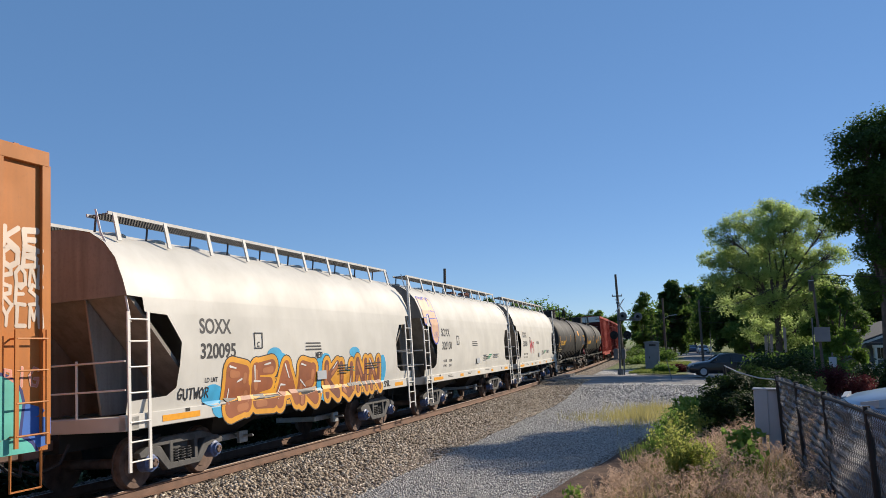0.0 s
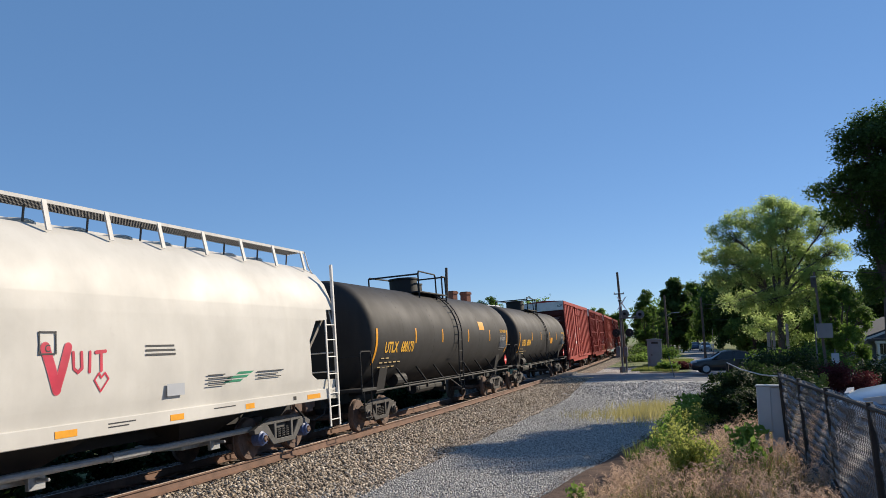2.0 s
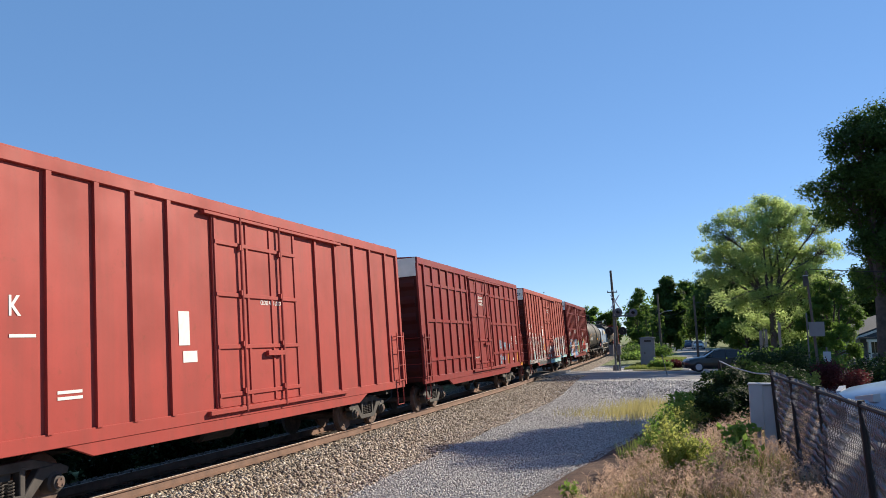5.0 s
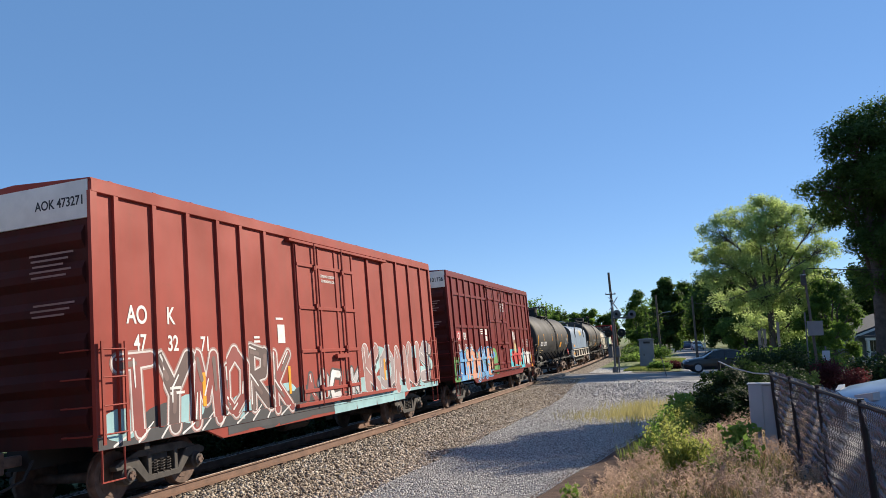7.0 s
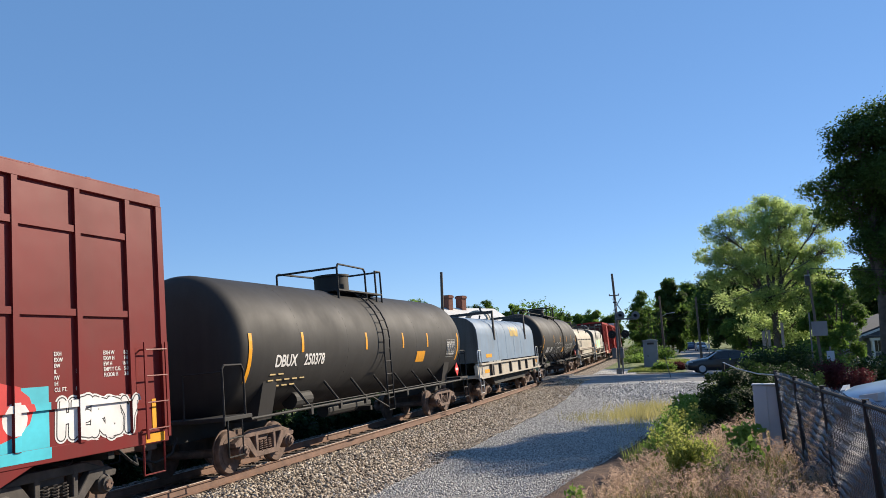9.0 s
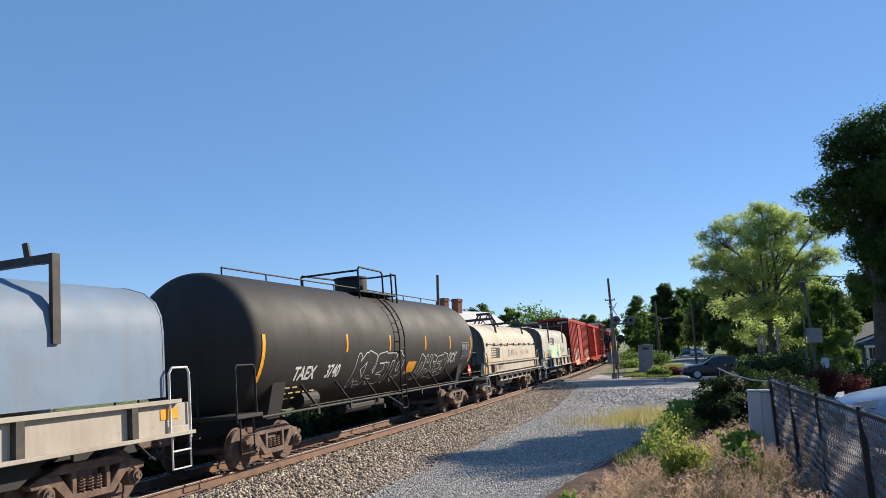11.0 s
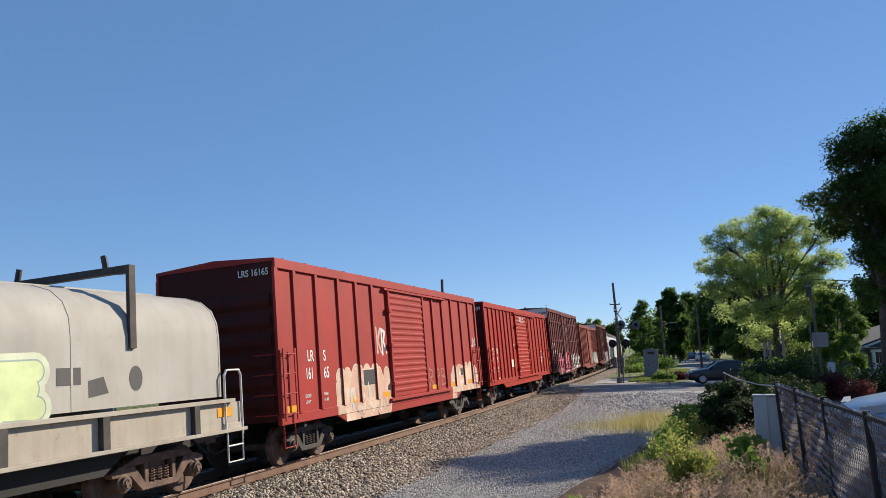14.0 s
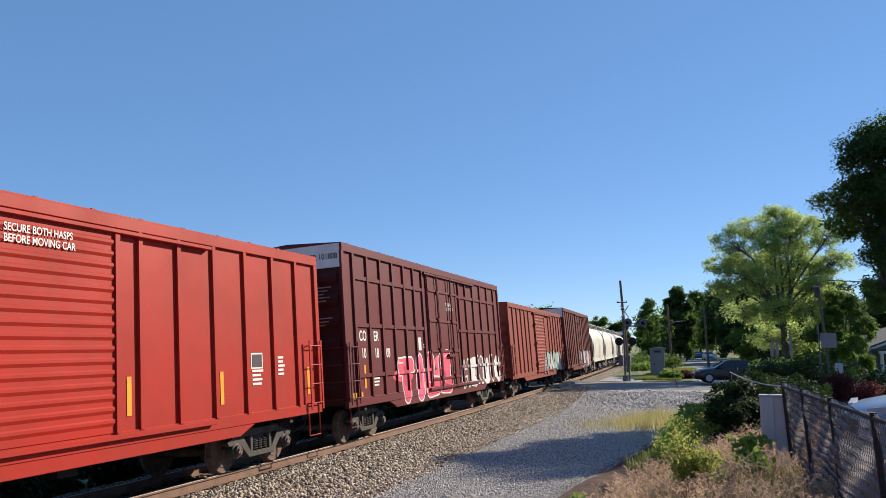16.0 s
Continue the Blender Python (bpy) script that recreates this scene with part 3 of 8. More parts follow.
def stones(name, label, n, place, size, material, seed):
    """Many loose stones as one mesh: squashed, rough octahedra."""
    rng = np.random.default_rng(seed)
    x, y = place(rng, n)
    keep = ground_z(x, y)
    base = np.array([(1, 0, 0), (0, 1, 0), (-1, 0, 0), (0, -1, 0), (0, 0, 1), (0, 0, -1)], float)
    tri = np.array([(0, 1, 4), (1, 2, 4), (2, 3, 4), (3, 0, 4), (1, 0, 5), (2, 1, 5), (3, 2, 5), (0, 3, 5)])
    s = rng.uniform(*size, n)
    v = base[None] * (s[:, None, None] * rng.uniform(0.6, 1.25, (n, 6, 1)))
    v = v + rng.normal(0, 0.18, (n, 6, 3)) * s[:, None, None]
    q = rng.normal(size=(n, 4))
    q /= np.linalg.norm(q, axis=1)[:, None]
    w, a, b, c = q.T
    r = np.stack([1 - 2 * (b * b + c * c), 2 * (a * b - w * c), 2 * (a * c + w * b), 2 * (a * b + w * c), 1 - 2 * (a * a + c * c), 2 * (b * c - w * a),
                  2 * (a * c - w * b), 2 * (b * c + w * a), 1 - 2 * (a * a + b * b)], -1).reshape(n, 3, 3)
    v = np.einsum("nij,nkj->nki", r, v)
    v[:, :, 2] *= 0.8
    v += np.stack([x, y, keep + s * 0.30], -1)[:, None]
    f = (tri[None] + (np.arange(n) * 6)[:, None, None]).reshape(-1, 3)
    return tagged(part(name, raw_mesh(name, v.reshape(-1, 3), f), material), label, "stones", kind="stuff")


def beside_track(lo, hi, y0, y1, power=1.6):
    def place(rng, n):
        y = y0 + (y1 - y0) * rng.uniform(0, 1, n) ** power
        return track_x(y) + rng.uniform(lo, hi, n), y
    return place


def on_lot(rng, n):
    y = 11 + 34 * rng.uniform(0, 1, n) ** 1.5
    u = rng.uniform(0, 1, n)
    return track_x(y) + 2.7 + u * (bank_edge(y) + 0.2 - track_x(y) - 2.7), y


def pile(rng, n):
    return 6.2 + rng.normal(0, 1.3, n), 41.5 + rng.normal(0, 1.6, n)


stones("ballast", "brown and grey crushed stones of the railway bed", 46000, beside_track(1.0, 3.5, 4, 50), (0.026, 0.056), BALLAST, 1)
# darker ballast colours that paint in the shade beneath the train
BALLAST_SHADED = stone_material("shaded_ballast_stone", [(0.0, (0.03, 0.024, 0.02)), (0.5, (0.09, 0.07, 0.055)), (1.0, (0.20, 0.16, 0.13))])
stones("oily_ballast", "crushed stones between and behind the rails, coloured dark as the train's shade", 26000, beside_track(-2.8, 1.0, 4, 50), (0.03, 0.06), BALLAST_SHADED, 4)
stones("lot_gravel", "light grey gravel scattered over the lot", 90000, on_lot, (0.010, 0.027), GRAVEL, 2)
stones("rough_gravel", "coarse grey gravel heaped before the crossing", 3500, pile, (0.03, 0.075), GRAVEL, 3)


# ---- freight cars: x to the camera's side, y back along the train, z up from the rail ----
def wheel_rows(r=0.42):
    return [(0.0, r * 0.96), (0.02, r), (0.095, r * 1.01), (0.10, r * 1.07), (0.125, r * 1.07), (0.13, r * 0.9)]


def build_truck(parent, y, steel):
    """A two-axle truck: side frames, springs, wheelsets and roller bearings."""
    t = part("truck", Geo().box(-1.02, 1.02, -0.22, 0.22, 0.42, 0.68).box(-0.35, 0.35, -0.35, 0.35, 0.62, 0.78), steel, parent, "grimy steel freight truck")
    t.matrix_basis = pose(0, y, 0)
    for sx in (-1, 1):
        a, b = sorted((sx * 0.98, sx * 1.12))
        g = Geo()
        g.prism_x([(-1.16, 0.60), (-1.13, 0.52), (-0.72, 0.50), (-0.45, 0.24), (0.45, 0.24), (0.72, 0.50), (1.13, 0.52), (1.16, 0.60), (0.98, 0.68), (0.62, 0.66), (0.36, 0.345), (-0.36, 0.345), (-0.62, 0.66), (-0.98, 0.68)], a, b)
        g.prism_x([(-0.98, 0.66), (0.98, 0.66), (0.52, 0.80), (-0.52, 0.80)], a + 0.01, b - 0.01)
        for s in (-1, 1):
            g.box(a + 0.005, b - 0.005, s * 0.34 - 0.05, s * 0.34 + 0.05, 0.30, 0.72)
        part("side_frame", g, steel, t, bevel=0.012)
        sp = Geo()
        for dy in (-0.17, 0.0, 0.17):
            pts = [((a + b) / 2 + 0.065 * math.cos(u * 0.9), dy + 0.065 * math.sin(u * 0.9), 0.345 + u * 0.0062) for u in range(0, 36)]
            sp.pipe(pts, 0.014, 4)
        part("spring", sp, steel, t)
        for dy in (-0.89, 0.89):
            x0, x1 = sx * 0.96, sx * 1.20
            part("bearing", Geo().lathe_x(dy, 0.42, [(x0, 0.15), (sx * 1.13, 0.15), (sx * 1.15, 0.115), (x1, 0.105), (x1 + sx * 0.012, 0.05)], 14), BEARING_BLUE if steel == TRUCK_GREY else steel, t, smooth=40)
    for dy in (-0.89, 0.89):
        g = Geo()
        for sx in (-1, 1):
            g.lathe_x(0, 0, [(sx * (0.70 + 0.13 - d), r) for d, r in wheel_rows()], 28)
            g.lathe_x(0, 0, [(sx * 0.84, 0.30), (sx * 0.815, 0.29)], 20)
            g.lathe_x(0, 0, [(sx * 1.215, 0.075), (sx * 1.226, 0.07)], 8)
            for k in range(3):
                u = k * 2.0944
                g.tube((sx * 1.21, 0.05 * math.cos(u), 0.05 * math.sin(u)), (sx * 1.238, 0.05 * math.cos(u), 0.05 * math.sin(u)), 0.016, 6)
        g.tube((-1.1, 0, 0), (1.1, 0, 0), 0.085, 12)
        w = part("wheelset", g, RUSTY, t, "rusty steel wheelset", smooth=40)
        w.matrix_basis = pose(0, dy, 0.42)
    return t


TRUCKS = {}


def add_trucks(car, half, inset, steel=STEEL):
    for s in (-1, 1):
        y = s * (half - inset)
        if steel.name not in TRUCKS:
            TRUCKS[steel.name] = build_truck(car, y, steel)
        else:
            t = copy_thing(TRUCKS[steel.name], pose(0, y, 0))
            t.parent = car


def couplers(car, half, material=RUSTY):
    for s in (-1, 1):
        g = Geo().box(-0.09, 0.09, *sorted((s * (half - 0.3), s * (half + 0.42))), 0.78, 0.94)
        g.box(-0.17, 0.15, *sorted((s * (half + 0.36), s * (half + 0.74))), 0.70, 1.02)
        part("coupler", g, material, car, "rusty knuckle coupler", bevel=0.02)
        h = [(0.35, s * (half + 0.05), 0.85), (0.42, s * (half + 0.3), 0.6), (0.30, s * (half + 0.62), 0.48), (0.05, s * (half + 0.86), 0.62)]
        part("air_hose", Geo().pipe(h, 0.025, 6), RUBBER, car, "black rubber air hose")


def ladder(car, y0, y1, x, zs, r, material, x_in=None):
    """Two stiles and rungs on the side; each stile stands off the wall."""
    g = Geo()
    for y in (y0, y1):
        g.box(x - 0.012, x + 0.012, y - 0.03, y + 0.03, zs[0] - 0.15, zs[-1] + 0.12)
        if x_in is not None:
            for z in (zs[0], zs[-1]):
                g.tube((x_in, y, z), (x, y, z), 0.014, 5)
    for z in zs:
        g.tube((x + 0.005, y0, z), (x + 0.005, y1, z), r, 6)
    return part("ladder", g, material, car, bevel=0.0)


def sill_step(car, y, x, z0, z1, material, w=0.24):
    g = Geo().pipe([(x, y - w, z1), (x, y - w, z0), (x, y + w, z0), (x, y + w, z1)], 0.018, 6)
    if z1 - z0 > 0.5:
        g.tube((x, y - w, (z0 + z1) / 2), (x, y + w, (z0 + z1) / 2), 0.016, 6)
    return part("sill_step", g, material, car)


def plates(car, name, material, x, spots, d=0.004, label=""):
    """Flat marks on the side: each (y0, y1, z0, z1) is a part of its own."""
    for y0, y1, z0, z1 in spots:
        part(name, Geo().box(x, x + d, y0, y1, z0, z1), material, car, label)


def small_print(car, x, y, z, rows, width, material, h=0.045, gap=0.085):
    """Unreadable lines of small print."""
    rng = random.Random(int(y * 100) + rows)
    for i in range(rows):
        w = width * rng.uniform(0.65, 1.0)
        part("print_bar", Geo().box(x, x + 0.003, y, y + w, z - i * gap - h, z - i * gap), material, car)


def dimension_table(car, y, z, letter):
    """Two columns of stencilled measures."""
    for dy, names, values in ((0.0, "EXH\nEXW\nEW\nIL\nIW\nIH\nCU. FT.", "17-0\n10-6\n9-7\n50-6\n9-6\n13-1\n6276"), (0.93, "EXH W\nEXW H\nEW H\nEMPTY C.G.\nFLOOR H", "8-2\n9-0\n16-9\n5-0\n3-8")):
        lettering(names, car, letter, 1.4655, y + dy, z, 0.06, squeeze=0.85, weight=0.01)
        lettering(values, car, letter, 1.4655, y + dy + 0.52, z, 0.06, squeeze=0.85, weight=0.01, align="RIGHT")


def box_car(label, L, eave, body_mat, trim_mat, style="posts", high=True, marks=(), number="", end_number="", posts=None, door="plug", end_mat=None, doors=(-1.6, 1.55), letter=LETTER, steel=STEEL, reflect=YELLOW):
    car = thing("boxcar", label, "boxcar")
    h, W, zs = L / 2, 1.46, 1.00
    g = Geo()
    g.box(-W, W, -h + 0.06, h - 0.06, zs, eave - 0.05)
    body = part("body", g, body_mat, car, bevel=0.008)
    roof = Geo().prism_y([(-W - 0.05, eave - 0.06), (W + 0.05, eave - 0.06), (W + 0.05, eave), (0, eave + 0.10), (-W - 0.05, eave)], -h, h)
    for i in range(15):
        y = -h + 0.5 + i * (L - 1.0) / 14
        roof.prism_y([(-W, eave + 0.004), (W, eave + 0.004), (W, eave + 0.03), (0, eave + 0.135), (-W, eave + 0.03)], y - 0.04, y + 0.04)
    part("roof", roof, trim_mat, car)
    for sx in (-1, 1):
        d0, d1 = doors

        def slab(x0, x1, *r):
            return (*sorted((sx * x0, sx * x1)), *r)
        c = Geo().box(*slab(W - 0.01, W + 0.06, -h, h, eave - 0.22, eave - 0.02))
        part("top_chord", c, trim_mat, car, bevel=0.008)
        sill = Geo().box(*slab(W - 0.05, W + 0.035, -h, h, 0.92, 1.13))
        sill.prism_x([(-h + 2.6, 0.95), (-h + 3.2, 0.72), (h - 3.2, 0.72), (h - 2.6, 0.95)], *sorted((sx * (W - 0.03), sx * (W + 0.02))))
        part("side_sill", sill, trim_mat, car, bevel=0.008)
        spots = posts or [(-h + 0.04, 0.07)] + [(-h + 1.05 + i * 0.98, 0.055) for i in range(5)] + [(h - 1.05 - i * 0.98, 0.055) for i in range(5)] + [(h - 0.04, 0.07)]
        for y, w in spots:
            part("side_post", Geo().box(*slab(W - 0.01, W + 0.055, y - w, y + w, 1.12, eave - 0.2)), trim_mat, car)
        if style == "lattice":
            for a, b in ((-7.18, d0 - 0.15), (d1 + 0.15, 7.05)):
                for z in (1.68, 2.98, 4.22):
                    part("side_beam", Geo().box(*slab(W - 0.01, W + 0.042, a, b, z - 0.05, z + 0.05)), trim_mat, car)
        # door
        dg = Geo().box(*slab(W, W + 0.05, d0, d1, 1.12, eave - 0.3))
        dr = part("door", dg, body_mat, car, "steel sliding door", bevel=0.01)
        if door == "plug":
            k = Geo()
            for z in (1.35, 2.25, 3.25, 4.25):
                k.box(*slab(W + 0.045, W + 0.085, d0 + 0.05, d1 - 0.05, z - 0.04, z + 0.04))
            for y in (d0 + 0.08, -0.45, 0.45, d1 - 0.08):
                k.box(*slab(W + 0.045, W + 0.075, y - 0.04, y + 0.04, 1.15, eave - 0.35))
            part("door_frame", k, trim_mat, dr, bevel=0.006)
            rod = Geo()
            for y in (-0.72, 0.78):
                rod.tube((sx * (W + 0.11), y, 1.0), (sx * (W + 0.11), y, eave - 0.25), 0.028, 8)
                for z in (1.4, 2.3, 3.3, 4.2):
                    rod.box(*slab(W + 0.06, W + 0.13, y - 0.06, y + 0.06, z - 0.05, z + 0.05))
            rod.box(*slab(W + 0.08, W + 0.15, 0.1, 0.75, 2.05, 2.15))
            part("locking_rod", rod, trim_mat, dr, "door locking rods with brackets")
        else:
            k = Geo()
            n = 16
            for i in range(n):
                z = 1.3 + i * (eave - 1.75) / (n - 1)
                k.prism_y([(sx * (W + 0.045), z - 0.08), (sx * (W + 0.072), z - 0.02), (sx * (W + 0.072), z + 0.02), (sx * (W + 0.045), z + 0.05)], d0 + 0.12, d1 - 0.12)
            for y in (d0 + 0.05, d1 - 0.05):
                k.box(*slab(W + 0.04, W + 0.09, y - 0.05, y + 0.05, 1.12, eave - 0.3))
            part("door_ribs", k, body_mat, dr)
            k = Geo()
            for z in (1.5, 2.6, 3.6):
                k.box(*slab(W + 0.05, W + 0.15, d0 - 0.12, d0 + 0.08, z - 0.06, z + 0.06))
            part("door_latch", k, trim_mat, dr, bevel=0.01)
        for z0, z1 in ((1.02, 1.10), (eave - 0.31, eave - 0.25)):
            part("door_track", Geo().box(*slab(W, W + 0.12, d0 - 0.3, d1 + 2.3, z0, z1)), trim_mat, car, bevel=0.006)
        for e in (-1, 1):
            y0 = e * (h - 0.08)
            ladder(car, min(y0, y0 - e * 0.5), max(y0, y0 - e * 0.5), sx * (W + 0.11), [1.15 + 0.42 * i for i in range(4)], 0.013, trim_mat, sx * W)
            sill_step(car, e * (h - 0.35), sx * (W + 0.02), 0.45, 0.95, trim_mat)
    # end_mat, where given, is a darker red that carries the end's shade
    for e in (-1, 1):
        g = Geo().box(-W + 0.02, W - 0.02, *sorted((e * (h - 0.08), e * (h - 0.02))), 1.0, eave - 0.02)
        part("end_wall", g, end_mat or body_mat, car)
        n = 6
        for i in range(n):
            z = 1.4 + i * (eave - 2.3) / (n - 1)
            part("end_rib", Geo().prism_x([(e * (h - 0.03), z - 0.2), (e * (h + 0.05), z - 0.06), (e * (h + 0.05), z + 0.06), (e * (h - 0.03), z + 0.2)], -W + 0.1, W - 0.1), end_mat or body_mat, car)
        if high:
            part("end_band", Geo().box(-W, W, *sorted((e * (h - 0.04), e * (h + 0.015))), eave - 0.62, eave - 0.02), WHITE, car, "white painted band across the top of the end")
            if e < 0 and end_number:
                for k in range(8):
                    zz = 3.95 - k * 0.085 - (0.35 if k > 4 else 0.0)
                    part("print_bar", Geo().box(0.35 + 0.03 * (k % 3), 1.2 - 0.05 * ((k * 2) % 5), -h - 0.056, -h - 0.05, zz - 0.03, zz), coat((0.38, 0.24, 0.22)), car)
            if e < 0:
                lettering(end_number, car, LETTER_BLACK, W - 0.06, -h - 0.018, eave - 0.40, 0.15, end=True, squeeze=0.85, align="RIGHT")
        elif end_number and e < 0:
            lettering(end_number, car, letter, W - 0.08, -(h + 0.03), eave - 0.35, 0.15, end=True, squeeze=0.85, align="RIGHT")
        for z in [1.15 + 0.42 * i for i in range(4)]:
            part("grab_iron", Geo().pipe([(0.95 * -e, e * (h - 0.02), z), (0.95 * -e, e * (h + 0.1), z), (1.4 * -e, e * (h + 0.1), z), (1.4 * -e, e * (h - 0.02), z)], 0.013, 6), trim_mat, car)
    brake = Geo().lathe_y(0.6, 2.3, [(h + 0.10, 0.28), (h + 0.13, 0.28)], 20)
    part("brake_wheel", brake, trim_mat, car)
    frame_g = Geo().box(-0.2, 0.2, -h, h, 0.70, 1.0)
    for i in range(7):
        y = -h + 1.2 + i * (L - 2.4) / 6
        frame_g.box(-W + 0.06, W - 0.06, y - 0.06, y + 0.06, 0.80, 1.02)
    part("underframe", frame_g, BLACK, car)
    tank = Geo().lathe_y(0.55, 0.66, [(-1.0, 0.15), (-0.95, 0.2), (0.1, 0.2), (0.15, 0.15)], 14).box(0.35, 0.6, 1.2, 1.6, 0.5, 0.85).tube((0.3, -3, 0.6), (0.3, 4, 0.6), 0.025, 6)
    part("brake_gear", tank, BLACK, car)
    couplers(car, h)
    add_trucks(car, h, 1.95, steel)
    x = W + 0.004
    for kind, *m in marks:
        if kind == "text":
            lettering(m[0], car, letter, x + 0.001, m[1], m[2], m[3], squeeze=m[4] if len(m) > 4 else 0.8)
        elif kind == "print":
            small_print(car, x + 0.001, m[0], m[1], m[2], m[3], letter)
        elif kind == "white":
            plates(car, "notice_panel", LETTER, x, [m])
        elif kind == "dark":
            plates(car, "panel_border", LETTER, x, [(m[0] - 0.03, m[1] + 0.03, m[2] - 0.03, m[3] + 0.03)], d=0.0015)
            plates(car, "notice_panel", LETTER_BLACK, x + 0.002, [m])
        elif kind == "yellow":
            plates(car, "reflector_strip", reflect, x + 0.001, [m], label="yellow reflective strip")
        elif kind == "doortext":
            lettering(m[0], car, letter, W + 0.056 if door == "plug" else W + 0.076, m[1], m[2], m[3], squeeze=0.8)
    return car


HOP_HALF = ((1.44, 1.22), (1.48, 1.47), (1.485, 1.50), (1.498, 1.62), (1.53, 2.0), (1.543, 2.38), (1.53, 2.84), (1.529, 2.86), (1.528, 2.88), (1.505, 3.11), (1.502, 3.13), (1.44, 3.4), (1.30, 3.75), (1.08, 4.02), (0.78, 4.22), (0.42, 4.31), (0.0, 4.34))


def hop_side(z):
    """Depth of a hopper's side at a height."""
    return 1.503 if z < 1.272 else float(np.interp(z, [p[1] for p in HOP_HALF], [p[0] for p in HOP_HALF])) + (0.0025 if z < 2.9 else 0.009)


# white hopper paint darkened to brown-grey: end shade in the colour, plus grime
HOPPER_END_SHADED = paint("hopper_end_shaded_grime", (0.27, 0.245, 0.215), 0.7, (0.09, 0.07, 0.055), 0.6, 0.3)


def hopper_car(label, L, body_mat, number="", steel=TRUCK_GREY, pipe=False):
    car = thing("hopper_car", label, "hopper car")
    h = L / 2
    half = list(HOP_HALF)

    def cut(z):
        return float(np.interp(z, [1.22, 1.47, 1.50, 1.62, 2.0, 2.38, 2.84, 2.86, 2.88, 3.11, 3.13, 3.4, 3.9, 4.4], [0.06, 0.06, 0.98, 1.22, 1.29, 1.34, 0.98, 0.60, 0.43, 0.41, 0.06, 0.04, 0.04, 0.08]))
    cols = 17
    ring = half + [(-x, z) for x, z in reversed(half[:-1])]
    rows = []
    for x, z in ring:
        a = cut(z)
        rows.append([(x * (1 + 0.001 * math.sin(j * 2.1 + z)), -h + a + (L - 2 * a) * j / (cols - 1), z) for j in range(cols)])
    part("shell", Geo().loft(rows, closed=False, caps=False), body_mat, car, "smooth rounded steel shell", smooth=35)
    # ends: rounded head above, slope sheet and gussets below, in the shade-darkened colour
    for e in (-1, 1):
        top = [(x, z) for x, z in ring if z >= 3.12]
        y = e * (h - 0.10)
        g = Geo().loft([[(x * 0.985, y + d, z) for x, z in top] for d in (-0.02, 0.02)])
        part("end_head", g, HOPPER_END_SHADED, car)
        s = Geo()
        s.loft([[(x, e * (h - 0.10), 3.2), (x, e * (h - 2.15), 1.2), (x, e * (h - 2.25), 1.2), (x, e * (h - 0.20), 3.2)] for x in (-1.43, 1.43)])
        part("slope_sheet", s, HOPPER_END_SHADED, car, "sloping end sheet of the hopper")
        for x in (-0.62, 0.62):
            part("gusset", Geo().prism_x([(e * (h - 0.12), 3.15), (e * (h - 0.45), 1.25), (e * (h - 2.1), 1.25)], x - 0.02, x + 0.02), HOPPER_END_SHADED, car)
        p = Geo().box(-1.5, 1.5, *sorted((e * h, e * (h - 0.3))), 1.02, 1.24)
        p.box(-1.45, 1.45, *sorted((e * (h - 0.3), e * (h - 1.6))), 1.12, 1.18)
        part("end_platform", p, body_mat, car, bevel=0.01)
        r = Geo()
        for x in (-0.9, 0.5):
            r.pipe([(x, e * (h - 0.06), 1.2), (x, e * (h - 0.06), 2.15)], 0.02)
        for z in (1.65, 2.1):
            r.tube((-1.45, e * (h - 0.06), z), (1.45, e * (h - 0.06), z), 0.016, 6)
        part("end_railing", r, WHITE, car, "white tubular end railing")
        for sx in (-1, 1):
            y0 = e * (h - 0.05)
            ladder(car, min(y0, y0 - e * 0.46), max(y0, y0 - e * 0.46), sx * 1.53, [0.55, 0.85, 1.15, 1.6, 2.0, 2.4, 2.75], 0.014, WHITE)
            up = Geo().pipe([(sx * 1.51, e * (h - 0.12), 2.7), (sx * 1.35, e * (h - 0.12), 3.5), (sx * 0.95, e * (h - 0.12), 4.2), (sx * 0.85, e * (h - 0.12), 4.6)], 0.018)
            part("grab_rail", up, WHITE, car)
            if e > 0:
                part("ladder_stile", Geo().box(*sorted((sx * 1.49, sx * 1.55)), h - 0.085, h - 0.02, 1.1, 4.22), WHITE, car)
    brake = Geo().lathe_y(-0.4, 2.2, [(h - 0.02, 0.26), (h + 0.02, 0.26)], 20)
    part("brake_wheel", brake, BLACK, car)
    for sx in (-1, 1):
        part("side_sill", Geo().box(*sorted((sx * 1.36, sx * 1.50)), -h, h, 1.03, 1.27), body_mat, car, bevel=0.01)
        # roof walkway
        w = Geo()
        for i in range(7):
            x = 0.52 + i * 0.065
            w.box(*sorted((sx * (x - 0.004), sx * (x + 0.004))), -h + 0.35, h - 0.35, 4.54, 4.58)
        for i in range(int((L - 0.7) / 0.07)):
            y = -h + 0.35 + i * 0.07
            w.box(*sorted((sx * 0.50, sx * 0.93)), y, y + 0.016, 4.55, 4.57)
        part("roof_walkway", w, GRATING, car, "open steel grating along the roof")
        e = Geo()
        for x in (0.50, 0.93):
            e.box(*sorted((sx * (x - 0.012), sx * (x + 0.012))), -h + 0.3, h - 0.3, 4.535, 4.59)
        part("walkway_edge", e, BRACKET, car)
        n = 10
        for i in range(n):
            y = -h + 0.45 + i * (L - 0.9) / (n - 1)
            b = Geo().prism_y([(sx * 1.02, 4.10), (sx * 1.05, 4.10), (sx * 0.945, 4.58), (sx * 0.915, 4.58)], y - 0.045, y + 0.045)
            part("walkway_bracket", b, BRACKET, car)
